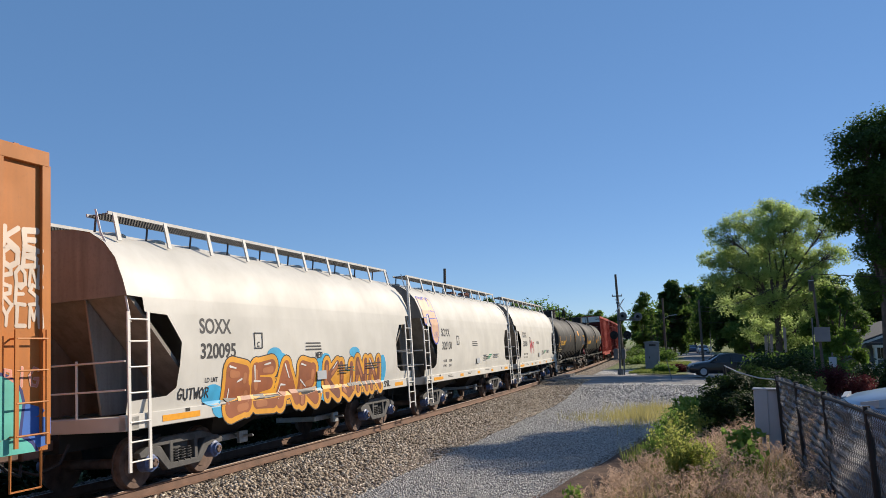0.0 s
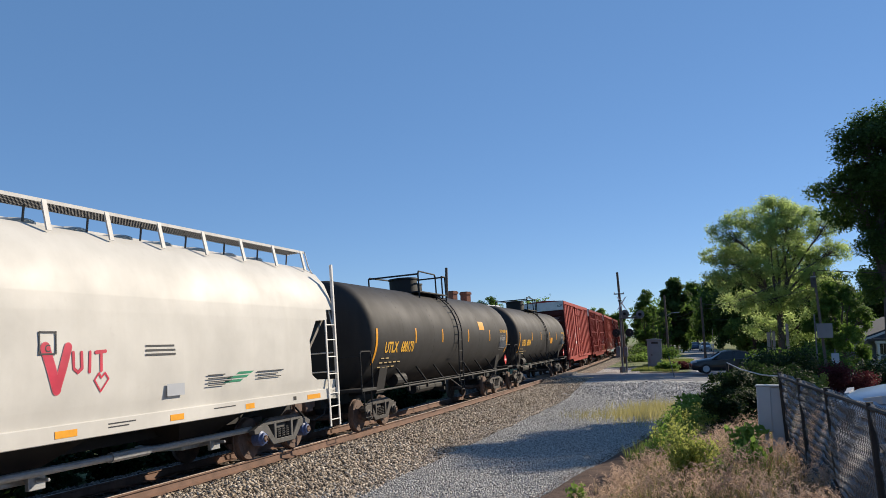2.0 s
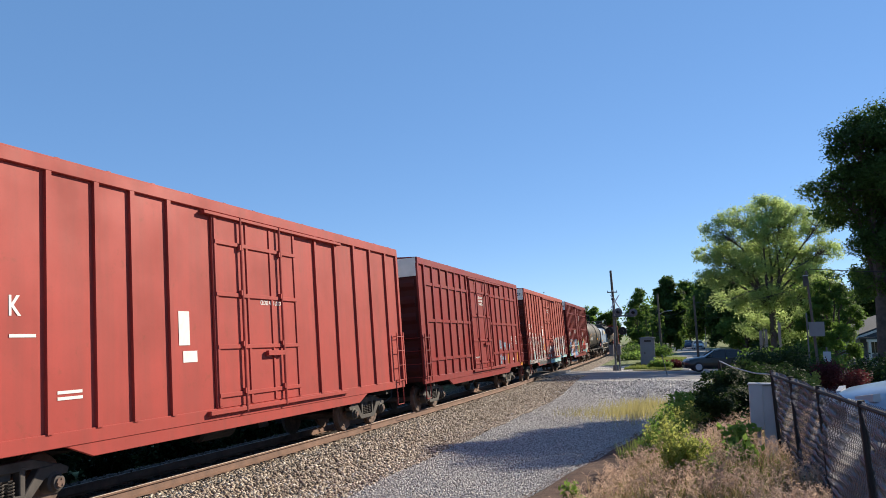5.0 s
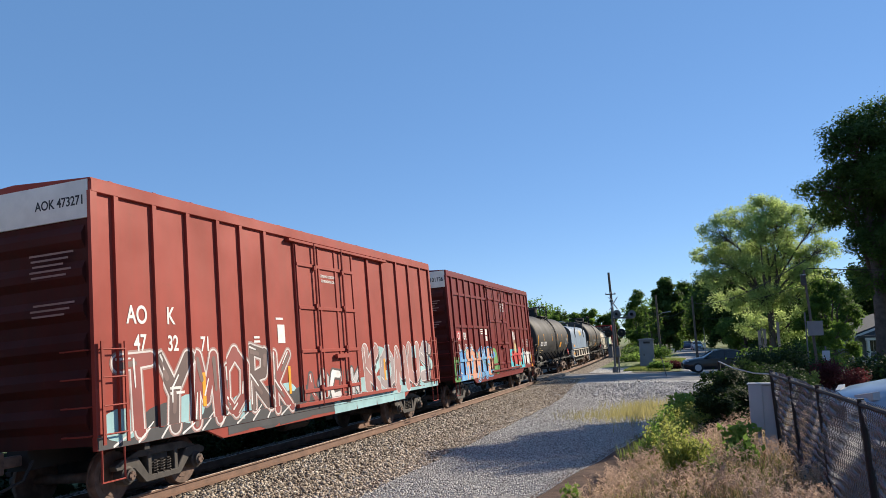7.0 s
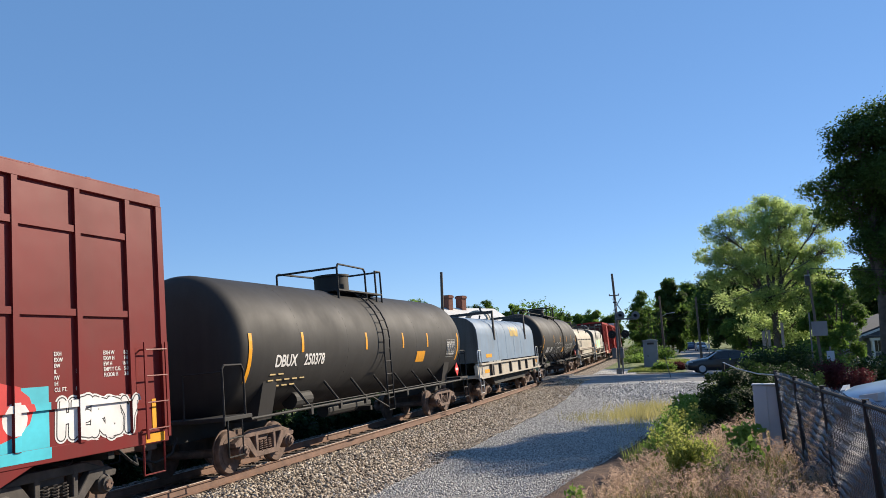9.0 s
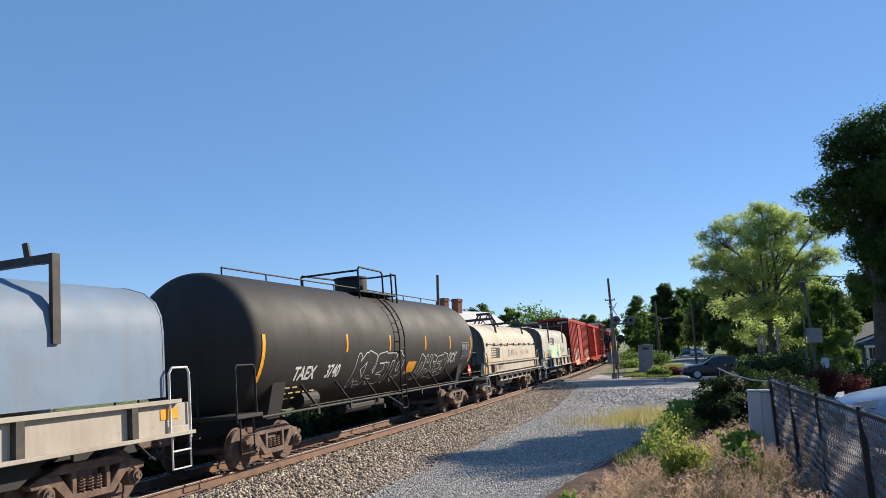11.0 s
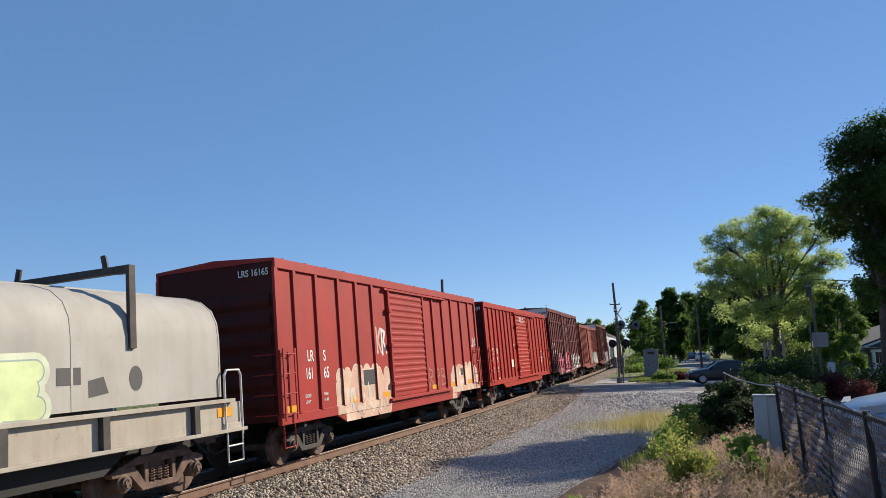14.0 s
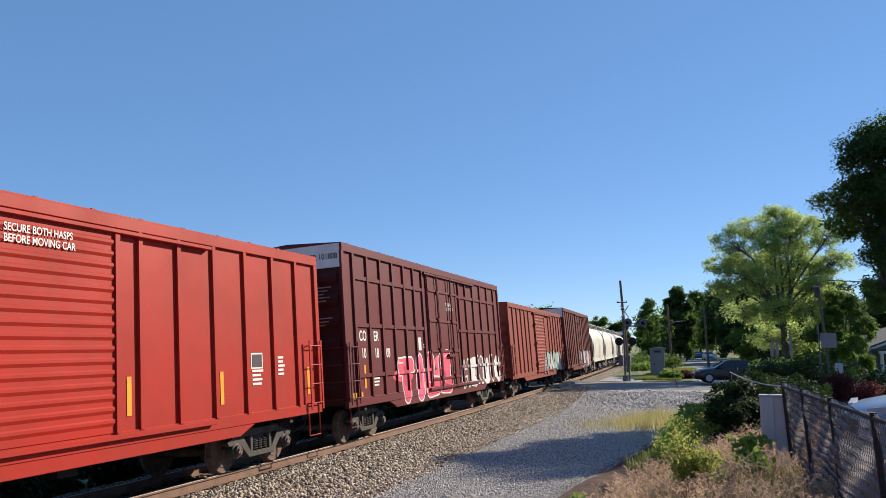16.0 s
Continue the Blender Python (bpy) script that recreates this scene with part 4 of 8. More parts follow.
            part("walkway_strut", Geo().tube((sx * 0.52, y, 4.30), (sx * 0.55, y, 4.55), 0.02, 5), GRATING, car)
    for i in range(10):
        y = -h + 1.3 + i * (L - 2.6) / 9
        part("roof_hatch", Geo().lathe_z(0, y, [(4.28, 0.34), (4.39, 0.34), (4.42, 0.30), (4.44, 0.05)], 14), body_mat, car)
    # hoppers, gates and pipes below
    for s in (-1, 1):
        y = s * L * 0.17
        g = Geo().loft([[(-1.3, y - 1.5, 1.3), (1.3, y - 1.5, 1.3), (1.3, y + 1.5, 1.3), (-1.3, y + 1.5, 1.3)], [(-0.4, y - 0.4, 0.55), (0.4, y - 0.4, 0.55), (0.4, y + 0.4, 0.55), (-0.4, y + 0.4, 0.55)]])
        part("hopper_bottom", g, BLACK, car)
        k = Geo().box(-0.55, 0.55, y - 0.5, y + 0.5, 0.44, 0.56).tube((-0.7, y + 0.2, 0.5), (1.0, y + 0.2, 0.5), 0.03, 8).box(0.7, 0.78, y + 0.05, y + 0.35, 0.36, 0.6)
        part("outlet_gate", k, GALV, car, bevel=0.01)
    if pipe:
        part("outlet_pipe", Geo().tube((0.9, -L * 0.22, 0.62), (0.9, L * 0.27, 0.62), 0.06, 10).tube((0.9, -L * 0.05, 0.62), (0.9, L * 0.02, 0.62), 0.085, 10), GALV, car, "steel discharge pipe")
    part("underframe", Geo().box(-0.2, 0.2, -h, h, 0.72, 1.02), BLACK, car)
    couplers(car, h - 0.1)
    add_trucks(car, h, 1.9, steel)
    m = -h + 0.3
    if number:
        lettering("SOXX", car, LETTER_BLACK, 1.556, m + 1.55, 2.54, 0.27, squeeze=0.95, weight=0.016, bend=hop_side)
        lettering(number, car, LETTER_BLACK, 1.556, m + 1.55, 2.09, 0.27, squeeze=1.0, weight=0.016, bend=hop_side)
        lettering("SOXX", car, LETTER_BLACK, -0.75, -h + 0.075, 3.86, 0.16, end=True)
        lettering(number, car, LETTER_BLACK, -0.85, -h + 0.075, 3.58, 0.16, end=True)
        lettering("LD LMT", car, LETTER_BLACK, 1.535, m + 1.7, 1.66, 0.085, bend=hop_side)
        lettering("LT WT", car, LETTER_BLACK, 1.525, m + 1.7, 1.49, 0.085, bend=hop_side)
        box = Geo()
        for a, b, c, d in ((3.3, 3.6, 2.54, 2.56), (3.3, 3.6, 2.24, 2.26), (3.3, 3.32, 2.24, 2.56), (3.58, 3.6, 2.24, 2.56)):
            box.box(1.548, 1.554, m + a, m + b, c, d)
        part("plate_frame", box, LETTER_BLACK, car)
        lettering("C", car, LETTER_BLACK, 1.55, m + 3.4, 2.28, 0.1)
        small_print(car, 1.546, m + 5.4, 2.35, 3, 0.9, LETTER_BLACK, 0.03, 0.07)
        small_print(car, 1.535, m + 7.0, 1.8, 4, 0.8, LETTER_BLACK, 0.02, 0.06)
        small_print(car, 1.535, m + 8.6, 1.8, 3, 1.0, LETTER_BLACK, 0.02, 0.06)
        lettering("232500", car, LETTER_BLACK, 1.535, m + 2.35, 1.66, 0.085, bend=hop_side, squeeze=0.9)
        lettering("53500", car, LETTER_BLACK, 1.525, m + 2.35, 1.49, 0.085, bend=hop_side, squeeze=0.9)
        for a, b, zz in ((7.6, 8.35, 1.70), (7.5, 8.15, 1.63), (7.9, 8.5, 1.77)):
            spray(car, [(-9, 9, 1.54)], 0.005, "green_mark", coat((0.02, 0.26, 0.14)), [[(m + a, zz), (m + b - 0.1, zz), (m + b, zz + 0.045), (m + a + 0.1, zz + 0.045)]], hop_side)
        small_print(car, 1.501, m + 2.1, 1.2, 2, 0.7, LETTER_BLACK, 0.02, 0.05)
        small_print(car, 1.501, m + 4.6, 1.2, 2, 0.6, LETTER_BLACK, 0.02, 0.05)
        small_print(car, 1.501, m + 7.2, 1.2, 1, 0.8, LETTER_BLACK, 0.02, 0.05)
        plates(car, "sill_hole", BLACK, 1.501, [(m + 1.15, m + 1.27, 1.20, 1.26), (m + 10.0, m + 10.12, 1.12, 1.2)])
        plates(car, "grey_panel", GREYBOX, 1.532, [(m + 5.9, m + 6.35, 1.5, 1.7)])
        plates(car, "reflector_strip", YELLOW, 1.501, [(m + a, m + b, 1.09, 1.19) for a, b in ((0.55, 1.55), (3.6, 4.0), (6.0, 6.35), (8.2, 8.5), (10.6, 11.2))], label="yellow reflective strip")
    return car


DIM = (0.42, 0.30, 0.12)


def tank_car(label, L, body_mat, words=(), strips=(-3.85, -1.0, 2.0, 4.6), panel=(3.0, 2.75), R=1.57, zc=2.6, dome=2, pale=LETTER_YELLOW, top_rail=False, steel=STEEL, dome_y=-0.4, table=""):
    car = thing("tank_car", label, "tank car")
    h = L / 2
    e = h - 0.36
    head = [(-e, 0.02), (-e + 0.015, R * 0.35), (-e + 0.07, R * 0.66), (-e + 0.17, R * 0.86), (-e + 0.28, R * 0.95), (-e + 0.40, R * 0.988), (-e + 0.55, R)]
    prof = head + [(y, R) for y in np.linspace(-e + 2.0, e - 2.0, 9)] + [(-y, r) for y, r in reversed(head)]
    part("tank_shell", Geo().lathe_y(0, zc, prof, 56), body_mat, car, "cylindrical steel tank with rounded heads", smooth=50)
    for y in np.linspace(-e + 2.6, e - 2.6, 5):
        part("weld_seam", Geo().lathe_y(0, zc, [(y - 0.014, R - 0.004), (y, R + 0.0022), (y + 0.014, R - 0.004)], 48), body_mat, car)
    for s in (-1, 1):
        y = s * (h - 1.95)
        part("saddle", Geo().prism_y([(-1.1, 0.95), (1.1, 0.95), (1.30, 1.75), (1.15, 1.60), (0.7, 1.25), (-0.7, 1.25), (-1.15, 1.60), (-1.30, 1.75)], y - 0.28, y + 0.28), body_mat, car)
        p = Geo().box(-1.45, 1.45, *sorted((s * h, s * (h - 0.95))), 1.08, 1.16)
        part("end_platform", p, BLACK, car, bevel=0.01)
        part("draft_sill", Geo().box(-0.28, 0.28, *sorted((s * (h + 0.05), s * (h - 3.4))), 0.72, 1.10), BLACK, car, bevel=0.01)
        for sx in (-1, 1):
            g = Geo().pipe([(sx * 1.42, s * (h - 0.75), 1.1), (sx * 1.42, s * (h - 0.75), 2.0), (sx * 1.42, s * (h - 0.68), 2.12), (sx * 1.42, s * (h - 0.1), 2.12), (sx * 1.42, s * (h - 0.04), 2.05), (sx * 1.42, s * (h - 0.04), 1.0)], 0.022)
            part("end_railing", g, BLACK, car, "black tubular hand railing")
            part("end_handhold", Geo().pipe([(sx * 1.40, s * (h - 0.03), 2.0), (sx * 0.55, s * (h - 0.03), 2.0), (sx * 0.55, s * (h - 0.03), 1.1)], 0.02), BLACK, car)
        for sx in (-1, 1):
            sill_step(car, s * (h - 0.35), sx * 1.44, 0.42, 1.1, BLACK)
    for sx in (-1, 1):
        g = Geo().tube((sx * 1.44, -h + 0.9, 1.05), (sx * 1.44, h - 0.9, 1.05), 0.03, 8)
        g.tube((sx * 1.44, -h + 3.0, 1.12), (sx * 1.44, h - 3.0, 1.12), 0.014, 6)
        part("side_pipe", g, BLACK, car, "running board pipe along the tank's foot")
        for y in np.linspace(-h + 3.4, h - 3.4, 7):
            part("brace", Geo().tube((sx * 1.44, y, 1.05), (sx * 1.16, y - 0.35, 1.66), 0.03, 6).box(*sorted((sx * 1.40, sx * 1.47)), y - 0.05, y + 0.05, 0.9, 1.1), BLACK, car)
        # ladder that follows the tank
        ly = -0.2
        pts = []
        for a in np.linspace(-8, 78, 10):
            u = radians(a)
            pts.append((sx * (R + 0.11) * math.cos(u), (R + 0.11) * math.sin(u) + zc))
        pts = [(sx * 1.62, 0.62), (sx * 1.62, 1.6)] + pts
        g = Geo()
        for y in (ly - 0.21, ly + 0.21):
            g.pipe([(x, y, z) for x, z in pts], 0.022, 6)
        for (x0, z0), (x1, z1) in zip(pts, pts[1:]):
            n = max(1, int(round(math.hypot(x1 - x0, z1 - z0) / 0.33)))
            for i in range(n):
                x, z = x0 + (x1 - x0) * i / n, z0 + (z1 - z0) * i / n
                g.tube((x, ly - 0.21, z), (x, ly + 0.21, z), 0.014, 5)
        g.tube((sx * 1.62, ly - 0.21, 1.05), (sx * 1.45, ly - 0.9, 1.05), 0.02, 6)
        g.tube((sx * 1.62, ly - 0.21, 0.7), (sx * 1.45, ly - 0.95, 1.05), 0.02, 6)
        part("side_ladder", g, BLACK, car, "black steel ladder")
    # platform, dome and rail on top
    zt = zc + R
    part("top_platform", Geo().box(-0.95, 0.95, -1.5, 1.5, zt - 0.10, zt - 0.06), BLACK, car)
    for y0 in ((-0.55, 0.35) if dome == 2 else (0.0,)):
        r = 0.50 if y0 < 0.2 else 0.36
        hh = 0.50 if y0 < 0.2 else 0.36
        part("dome", Geo().lathe_z(0, y0, [(zt - 0.1, r), (zt + hh - 0.06, r), (zt + hh - 0.05, r + 0.03), (zt + hh, r + 0.03), (zt + hh + 0.02, r * 0.8)], 24), BLACK, car, "black manway housing", smooth=40)
    g = Geo()
    T = zt + 0.62
    for sx in (-1, 1):
        g.pipe([(sx * 0.92, -1.5, zt - 0.1), (sx * 0.92, -1.5, T - 0.12), (sx * 0.92, -1.4, T - 0.06), (sx * 0.92, 1.0 if sx > 0 else 1.4, T), (sx * 0.92, 1.5, T), (sx * 0.92, 1.5, zt - 0.1)] if sx < 0 else
               [(sx * 0.92, -1.5, zt - 0.4), (sx * 0.92, -1.5, T - 0.1), (sx * 0.92, -1.42, T), (sx * 0.92, 0.25, T), (sx * 0.92, 0.35, T - 0.08), (sx * 0.92, 0.35, zt - 0.4)], 0.03)
    g.pipe([(-0.92, -1.5, T - 0.1), (0.92, -1.5, T - 0.1)], 0.03)
    g.pipe([(-0.92, 1.5, T), (0.92, 1.5, T), (0.92, 1.1, T), (0.92, 1.1, zt - 0.4)], 0.03)
    g.tube((0.92, 1.5, T), (0.92, 1.5, zt - 0.4), 0.03, 6)
    part("platform_railing", g, BLACK, car, "black tubular railing round the manway")
    for ob in car.children:
        if ob.name.split(".")[0] in ("platform_railing", "dome", "top_platform"):
            ob.data.transform(Matrix.Translation((0, dome_y, 0)))
    if top_rail:
        g = Geo().tube((0.35, -e + 1.0, zt + 0.12), (0.35, e - 1.0, zt + 0.12), 0.022, 6)
        for y in np.linspace(-e + 1.0, e - 1.0, 9):
            g.tube((0.35, y, zt - 0.08), (0.35, y, zt + 0.13), 0.018, 6)
        part("top_rail", g, BLACK, car)
    part("bottom_outlet", Geo().lathe_z(0, 0, [(0.62, 0.16), (1.15, 0.16)], 14).box(-0.1, 0.75, 0.3, 0.42, 0.62, 0.74).tube((0.2, -1.6, 0.8), (0.2, 1.2, 0.8), 0.18, 12), BLACK, car)
    part("brake_cylinder", Geo().tube((0.95, -h + 3.3, 1.25), (0.95, -h + 4.1, 1.25), 0.2, 14), BLACK, car)

    def patch(name, y0, y1, z0, z1, mat, lab=""):
        n = 6
        rings = []
        for i in range(n + 1):
            z = z0 + (z1 - z0) * i / n
            x = math.sqrt(max(0.01, R * R - (z - zc) ** 2))
            rings.append([(x, y0, z), (x, y1, z), (x + 0.006, y1, z), (x + 0.006, y0, z)])
        part(name, Geo().loft(rings), mat, car, lab)
    patch("reflector_strip", -e + 0.50, -e + 0.62, 1.75, 2.72, YELLOW, "yellow reflective strip")
    for y in strips:
        patch("reflector_strip", y, y + 0.1, 2.3, 2.75, YELLOW, "yellow reflective strip")
    patch("reflector_strip", e - 0.80, e - 0.68, 1.8, 2.75, YELLOW, "yellow reflective strip")
    patch("yellow_panel", panel[0], panel[0] + 0.75, panel[1], panel[1] + 0.33, YELLOW, "yellow notice panel")
    # printed table with thin rules
    for i in range(10):
        z = 2.52 - i * 0.065
        x = math.sqrt(R * R - (z - zc) ** 2)
        part("table_rule", Geo().box(x, x + 0.005, e - 2.0, e - 1.08, z - 0.008, z), coat((0.48, 0.47, 0.45)), car)
        if 0 < i < 8:
            for k in range(4):
                w = 0.13 + 0.05 * ((i * 3 + k * 5) % 4) / 3
                part("print_bar", Geo().box(x, x + 0.005, e - 1.97 + k * 0.23, e - 1.97 + k * 0.23 + w, z - 0.047, z - 0.022), coat((0.48, 0.47, 0.45)), car)
    for k in (0.0, 0.26, 0.49, 0.72, 0.905):
        part("table_rule", Geo().box(1.50, R + 0.004, e - 2.0 + k, e - 1.992 + k, 2.0, 2.52), coat((0.48, 0.47, 0.45)), car)
    if table:
        lettering(table, car, pale, R + 0.004, e - 2.02, 2.66, 0.12, squeeze=0.78)
    pl = Geo().prism_x([(e - 0.95, 1.22), (e - 0.71, 1.46), (e - 0.95, 1.70), (e - 1.19, 1.46)], 1.45, 1.46)
    part("placard", pl, RED, car, "red diamond placard")
    part("placard_bar", Geo().box(1.46, 1.463, e - 1.08, e - 0.82, 1.42, 1.50), LETTER, car)
    def round_side(zz):
        return math.sqrt(R * R - (zz - zc) ** 2) + 0.007
    for text, y, z, size, sq in words:
        lettering(text, car, pale, R, y, z, size, squeeze=sq, weight=0.018, bend=round_side)
    for i in range(3):
        z = words[0][2] - 0.14 - i * 0.12
        x = math.sqrt(R * R - (z - zc) ** 2)
        y = words[0][1] - 0.1
        for k in range((2, 5, 4)[i]):
            part("print_bar", Geo().box(x - 0.01, x + 0.006, y + k * 0.34, y + k * 0.34 + 0.22, z - 0.030, z), coat(DIM), car)
    couplers(car, h - 0.1)
    add_trucks(car, h, 1.95, steel)
    return car


# dark grey that gives the hood ends their shade, with some grime
COIL_END_SHADED = paint("coil_end_shaded_grime", (0.13, 0.128, 0.12), 0.75, (0.05, 0.042, 0.035), 0.6, 0.3)


def coil_car(label, L, hood_mat, frame_mat, number="", logo=None, panels=True, top=3.5, steel=RUSTY, deep=False):
    car = thing("coil_car", label, "coil car")
    h = L / 2
    a = h - 0.55
    half = [(1.42, 1.62), (1.42, 2.45), (1.37, 2.75), (1.24, 3.02), (1.0, 3.26), (0.7, 3.41), (0.35, 3.49), (0.0, top)]
    if deep:
        half = [(1.42, 1.62), (1.42, 2.70), (1.39, 2.98), (1.28, 3.22), (1.05, 3.41), (0.7, 3.53), (0.35, 3.58), (0.0, top)]
    ring = half + [(-x, z) for x, z in reversed(half[:-1])]
    rings = [[(x, y, z) for x, z in ring] for y in np.linspace(-a, a, 13)]
    part("hood", Geo().loft(rings), hood_mat, car, "rounded sheet steel hood", smooth=35)
    # thin plate laid over each hood end to darken it as shade would
    for s in (-1, 1):
        part("hood_end", Geo().loft([[(x * 0.985, s * (a + d), 1.64 + (z - 1.62) * 0.985) for x, z in ring] for d in (-0.02, 0.012)]), COIL_END_SHADED, car, "grimy end sheet, its shade put into the colour")
    for y in (-a + 0.02, a - 0.02, -a * 0.42, a * 0.42, -a * 0.14, a * 0.14):
        part("hood_seam", Geo().loft([[(x * 1.004, y + d, 1.62 + (z - 1.62) * 1.004) for x, z in ring] for d in (-0.02, 0.02)]), hood_mat, car)
    for sx in (() if deep else (-1, 1)):
        pts = [(sx * (1.45 + 0.02 * (i % 2)), -a + 0.4 + i * (2 * a - 0.8) / 24, 2.46 + 0.03 * math.sin(i * 1.3)) for i in range(25)]
        part("hood_cable", Geo().pipe(pts, 0.014, 5), BLACK, car)
        for i in range(0, 25, 3):
            part("cable_clip", Geo().box(*sorted((sx * 1.42, sx * 1.475)), pts[i][1] - 0.04, pts[i][1] + 0.04, 2.40, 2.52), BLACK, car)
    for y in (-a * (0.52 if deep else 0.45), a * 0.62):
        g = Geo()
        g.box(-1.15, 1.15, y - 0.06, y + 0.06, top + 0.15, top + 0.27)
        for sx in (-1, 1):
            if deep:
                g.box(*sorted((sx * 1.16, sx * 1.44)), y - 0.06, y + 0.06, top + 0.14, top + 0.27)
                g.box(*sorted((sx * 1.40, sx * 1.47)), y - 0.07, y + 0.07, 2.52, top + 0.27)
                g.tube((sx * 0.95, y, top + 0.25), (sx * 0.90, y, top + 0.48), 0.05, 6)
                continue
            g.tube((sx * 1.13, y - 0.05, top + 0.2), (sx * 1.26, y - 0.12, 2.75), 0.03, 6)
            g.tube((sx * 1.13, y + 0.05, top + 0.2), (sx * 1.26, y + 0.12, 2.75), 0.03, 6)
            g.tube((sx * 0.8, y, top + 0.25), (sx * 0.95, y, top + 0.48), 0.03, 6)
            g.tube((sx * 1.1, y, top + 0.25), (sx * 0.95, y, top + 0.48), 0.03, 6)
        part("lifting_frame", g, STEEL, car, "dark steel lifting frame")
    g = Geo()
    if deep:
        arcp = [(0.55 * math.cos(radians(t)), 0.12 + 0.45 * math.sin(radians(t))) for t in range(0, 181, 20)]
        for y in (-0.3, 0.3):
            g.pipe([(x, y, top - 0.1 + z) for x, z in arcp], 0.05, 6)
        g.loft([[(x, y, top - 0.1 + z) for x, z in arcp] + [(x * 0.96, y, top - 0.1 + z * 0.96) for x, z in reversed(arcp)] for y in (-0.3, 0.3)])
    else:
        for sx in (-1, 1):
            for sy in (-1, 1):
                g.tube((sx * 0.55, sy * 0.55, top - 0.06), (sx * 0.25, sy * 0.22, top + 0.62), 0.045, 6)
        g.box(-0.36, 0.36, -0.3, 0.3, top + 0.58, top + 0.68)
    part("lifting_eye", g.shift(0, -0.2 if deep else 0.35, 0), frame_mat if deep else STEEL, car, "welded steel lifting bracket")
    part("roof_rib", Geo().box(-0.2, 0.2, -a + 0.3, a - 0.3, top - 0.03, top + 0.05), hood_mat, car)
    # side sills
    for sx in (-1, 1):
        lo, hi = (0.98, 1.50) if deep else (1.22, 1.60)
        part("side_sill", Geo().box(*sorted((sx * 1.32, sx * 1.46)), -h, h, lo, hi), frame_mat, car, bevel=0.01)
        part("sill_ledge", Geo().box(*sorted((sx * 1.30, sx * 1.56)), -h + 0.3, h - 0.3, hi, hi + 0.07), frame_mat, car, bevel=0.006)
        if deep:
            part("walkway", Geo().box(*sorted((sx * 1.44, sx * 1.60)), -h, h, 0.96, 1.02), frame_mat, car, bevel=0.006)
        else:
            part("walkway", Geo().box(*sorted((sx * 1.58, sx * 1.62)), -h, h, 1.12, 1.17), frame_mat, car, bevel=0.006)
            part("lower_beam", Geo().prism_x([(-h + 2.4, 1.06), (-h + 3.0, 0.80), (h - 3.0, 0.80), (h - 2.4, 1.06)], *sorted((sx * 1.40, sx * 1.45))), frame_mat, car)
            grid = Geo()
            for i in range(int((L - 4.4) / 0.09)):
                y = -h + 2.2 + i * 0.09
                grid.box(*sorted((sx * 1.57, sx * 1.585)), y, y + 0.03, 1.02, 1.12)
            for z in (1.02, 1.065, 1.11):
                grid.box(*sorted((sx * 1.565, sx * 1.59)), -h + 2.2, h - 2.2, z - 0.012, z + 0.012)
            part("walkway_grating", grid, BLACK, car, "black steel grating along the sill")
            for i in range(8):
                y = -h + 2.4 + i * (L - 4.8) / 7
                part("walkway_bracket", Geo().prism_x([(y - 0.09, 1.13), (y + 0.09, 1.13), (y + 0.03, 0.86), (y - 0.03, 0.86)], *sorted((sx * 1.46, sx * 1.595))), BLACK, car)
            for y0, y1 in ((-h + 1.42, -h + 1.88), (h - 1.2, h - 0.9)):
                part("sill_box", Geo().box(*sorted((sx * 1.44, sx * 1.585)), y0, y1, 1.28, 1.58), RUSTY, car, bevel=0.01)
            part("sill_lip", Geo().box(*sorted((sx * 1.43, sx * 1.575)), -h + 0.28, h - 0.28, 1.672, 1.70), RUSTY, car, "rust-stained lip under the hood")
        for y in ((-6.0, -5.15, 5.4, 6.0) if not deep else (-4.61, -4.33, -2.91, -0.74, 1.32, 3.1, 5.25)):
            part("sill_post", Geo().box(*sorted((sx * 1.45, sx * (1.56 if deep else 1.52))), y - 0.07, y + 0.07, lo, hi), STEEL if deep else frame_mat, car)
        for s in (-1, 1):
            g = Geo().pipe([(sx * 1.5, s * (h - 0.55), 1.0), (sx * 1.5, s * (h - 0.55), 2.0), (sx * 1.5, s * (h - 0.48), 2.1), (sx * 1.5, s * (h - 0.08), 2.1), (sx * 1.5, s * (h - 0.02), 2.0), (sx * 1.5, s * (h - 0.02), 0.9)], 0.022)
            part("end_railing", g, WHITE if deep else frame_mat, car)
            sill_step(car, s * (h - 0.3), sx * 1.52, 0.42, 1.0, WHITE)
    for s in (-1, 1):
        part("end_platform", Geo().box(-1.5, 1.5, *sorted((s * h, s * (h - 0.6))), 1.0, 1.12), frame_mat, car, bevel=0.01)
    part("brake_wheel", Geo().lathe_y(-0.7, 2.0, [(-h + 0.35, 0.28), (-h + 0.39, 0.28)], 20), BLACK, car)
    g = Geo().box(-0.35, 0.35, -h, h, 0.7, 1.02)
    if deep:
        g.prism_x([(-h + 2.8, 1.0), (-h + 3.4, 0.62), (h - 3.4, 0.62), (h - 2.8, 1.0)], -1.3, 1.3)
    part("underframe", g, BLACK, car)
    part("air_reservoir", Geo().tube((0.8, 0.2, 0.72), (0.8, 1.1, 0.72), 0.19, 14), frame_mat, car)
    part("brake_valve", Geo().box(0.7, 1.0, -1.4, -1.0, 0.5, 0.95), frame_mat, car)
    couplers(car, h - 0.1)
    add_trucks(car, h, 1.9, steel)
    if number:
        u, v = (-3.54, 1.14) if deep else (-4.9, 1.33)
        lettering("NS", car, LETTER_BLACK, 1.464, u, v, 0.27, squeeze=0.7)
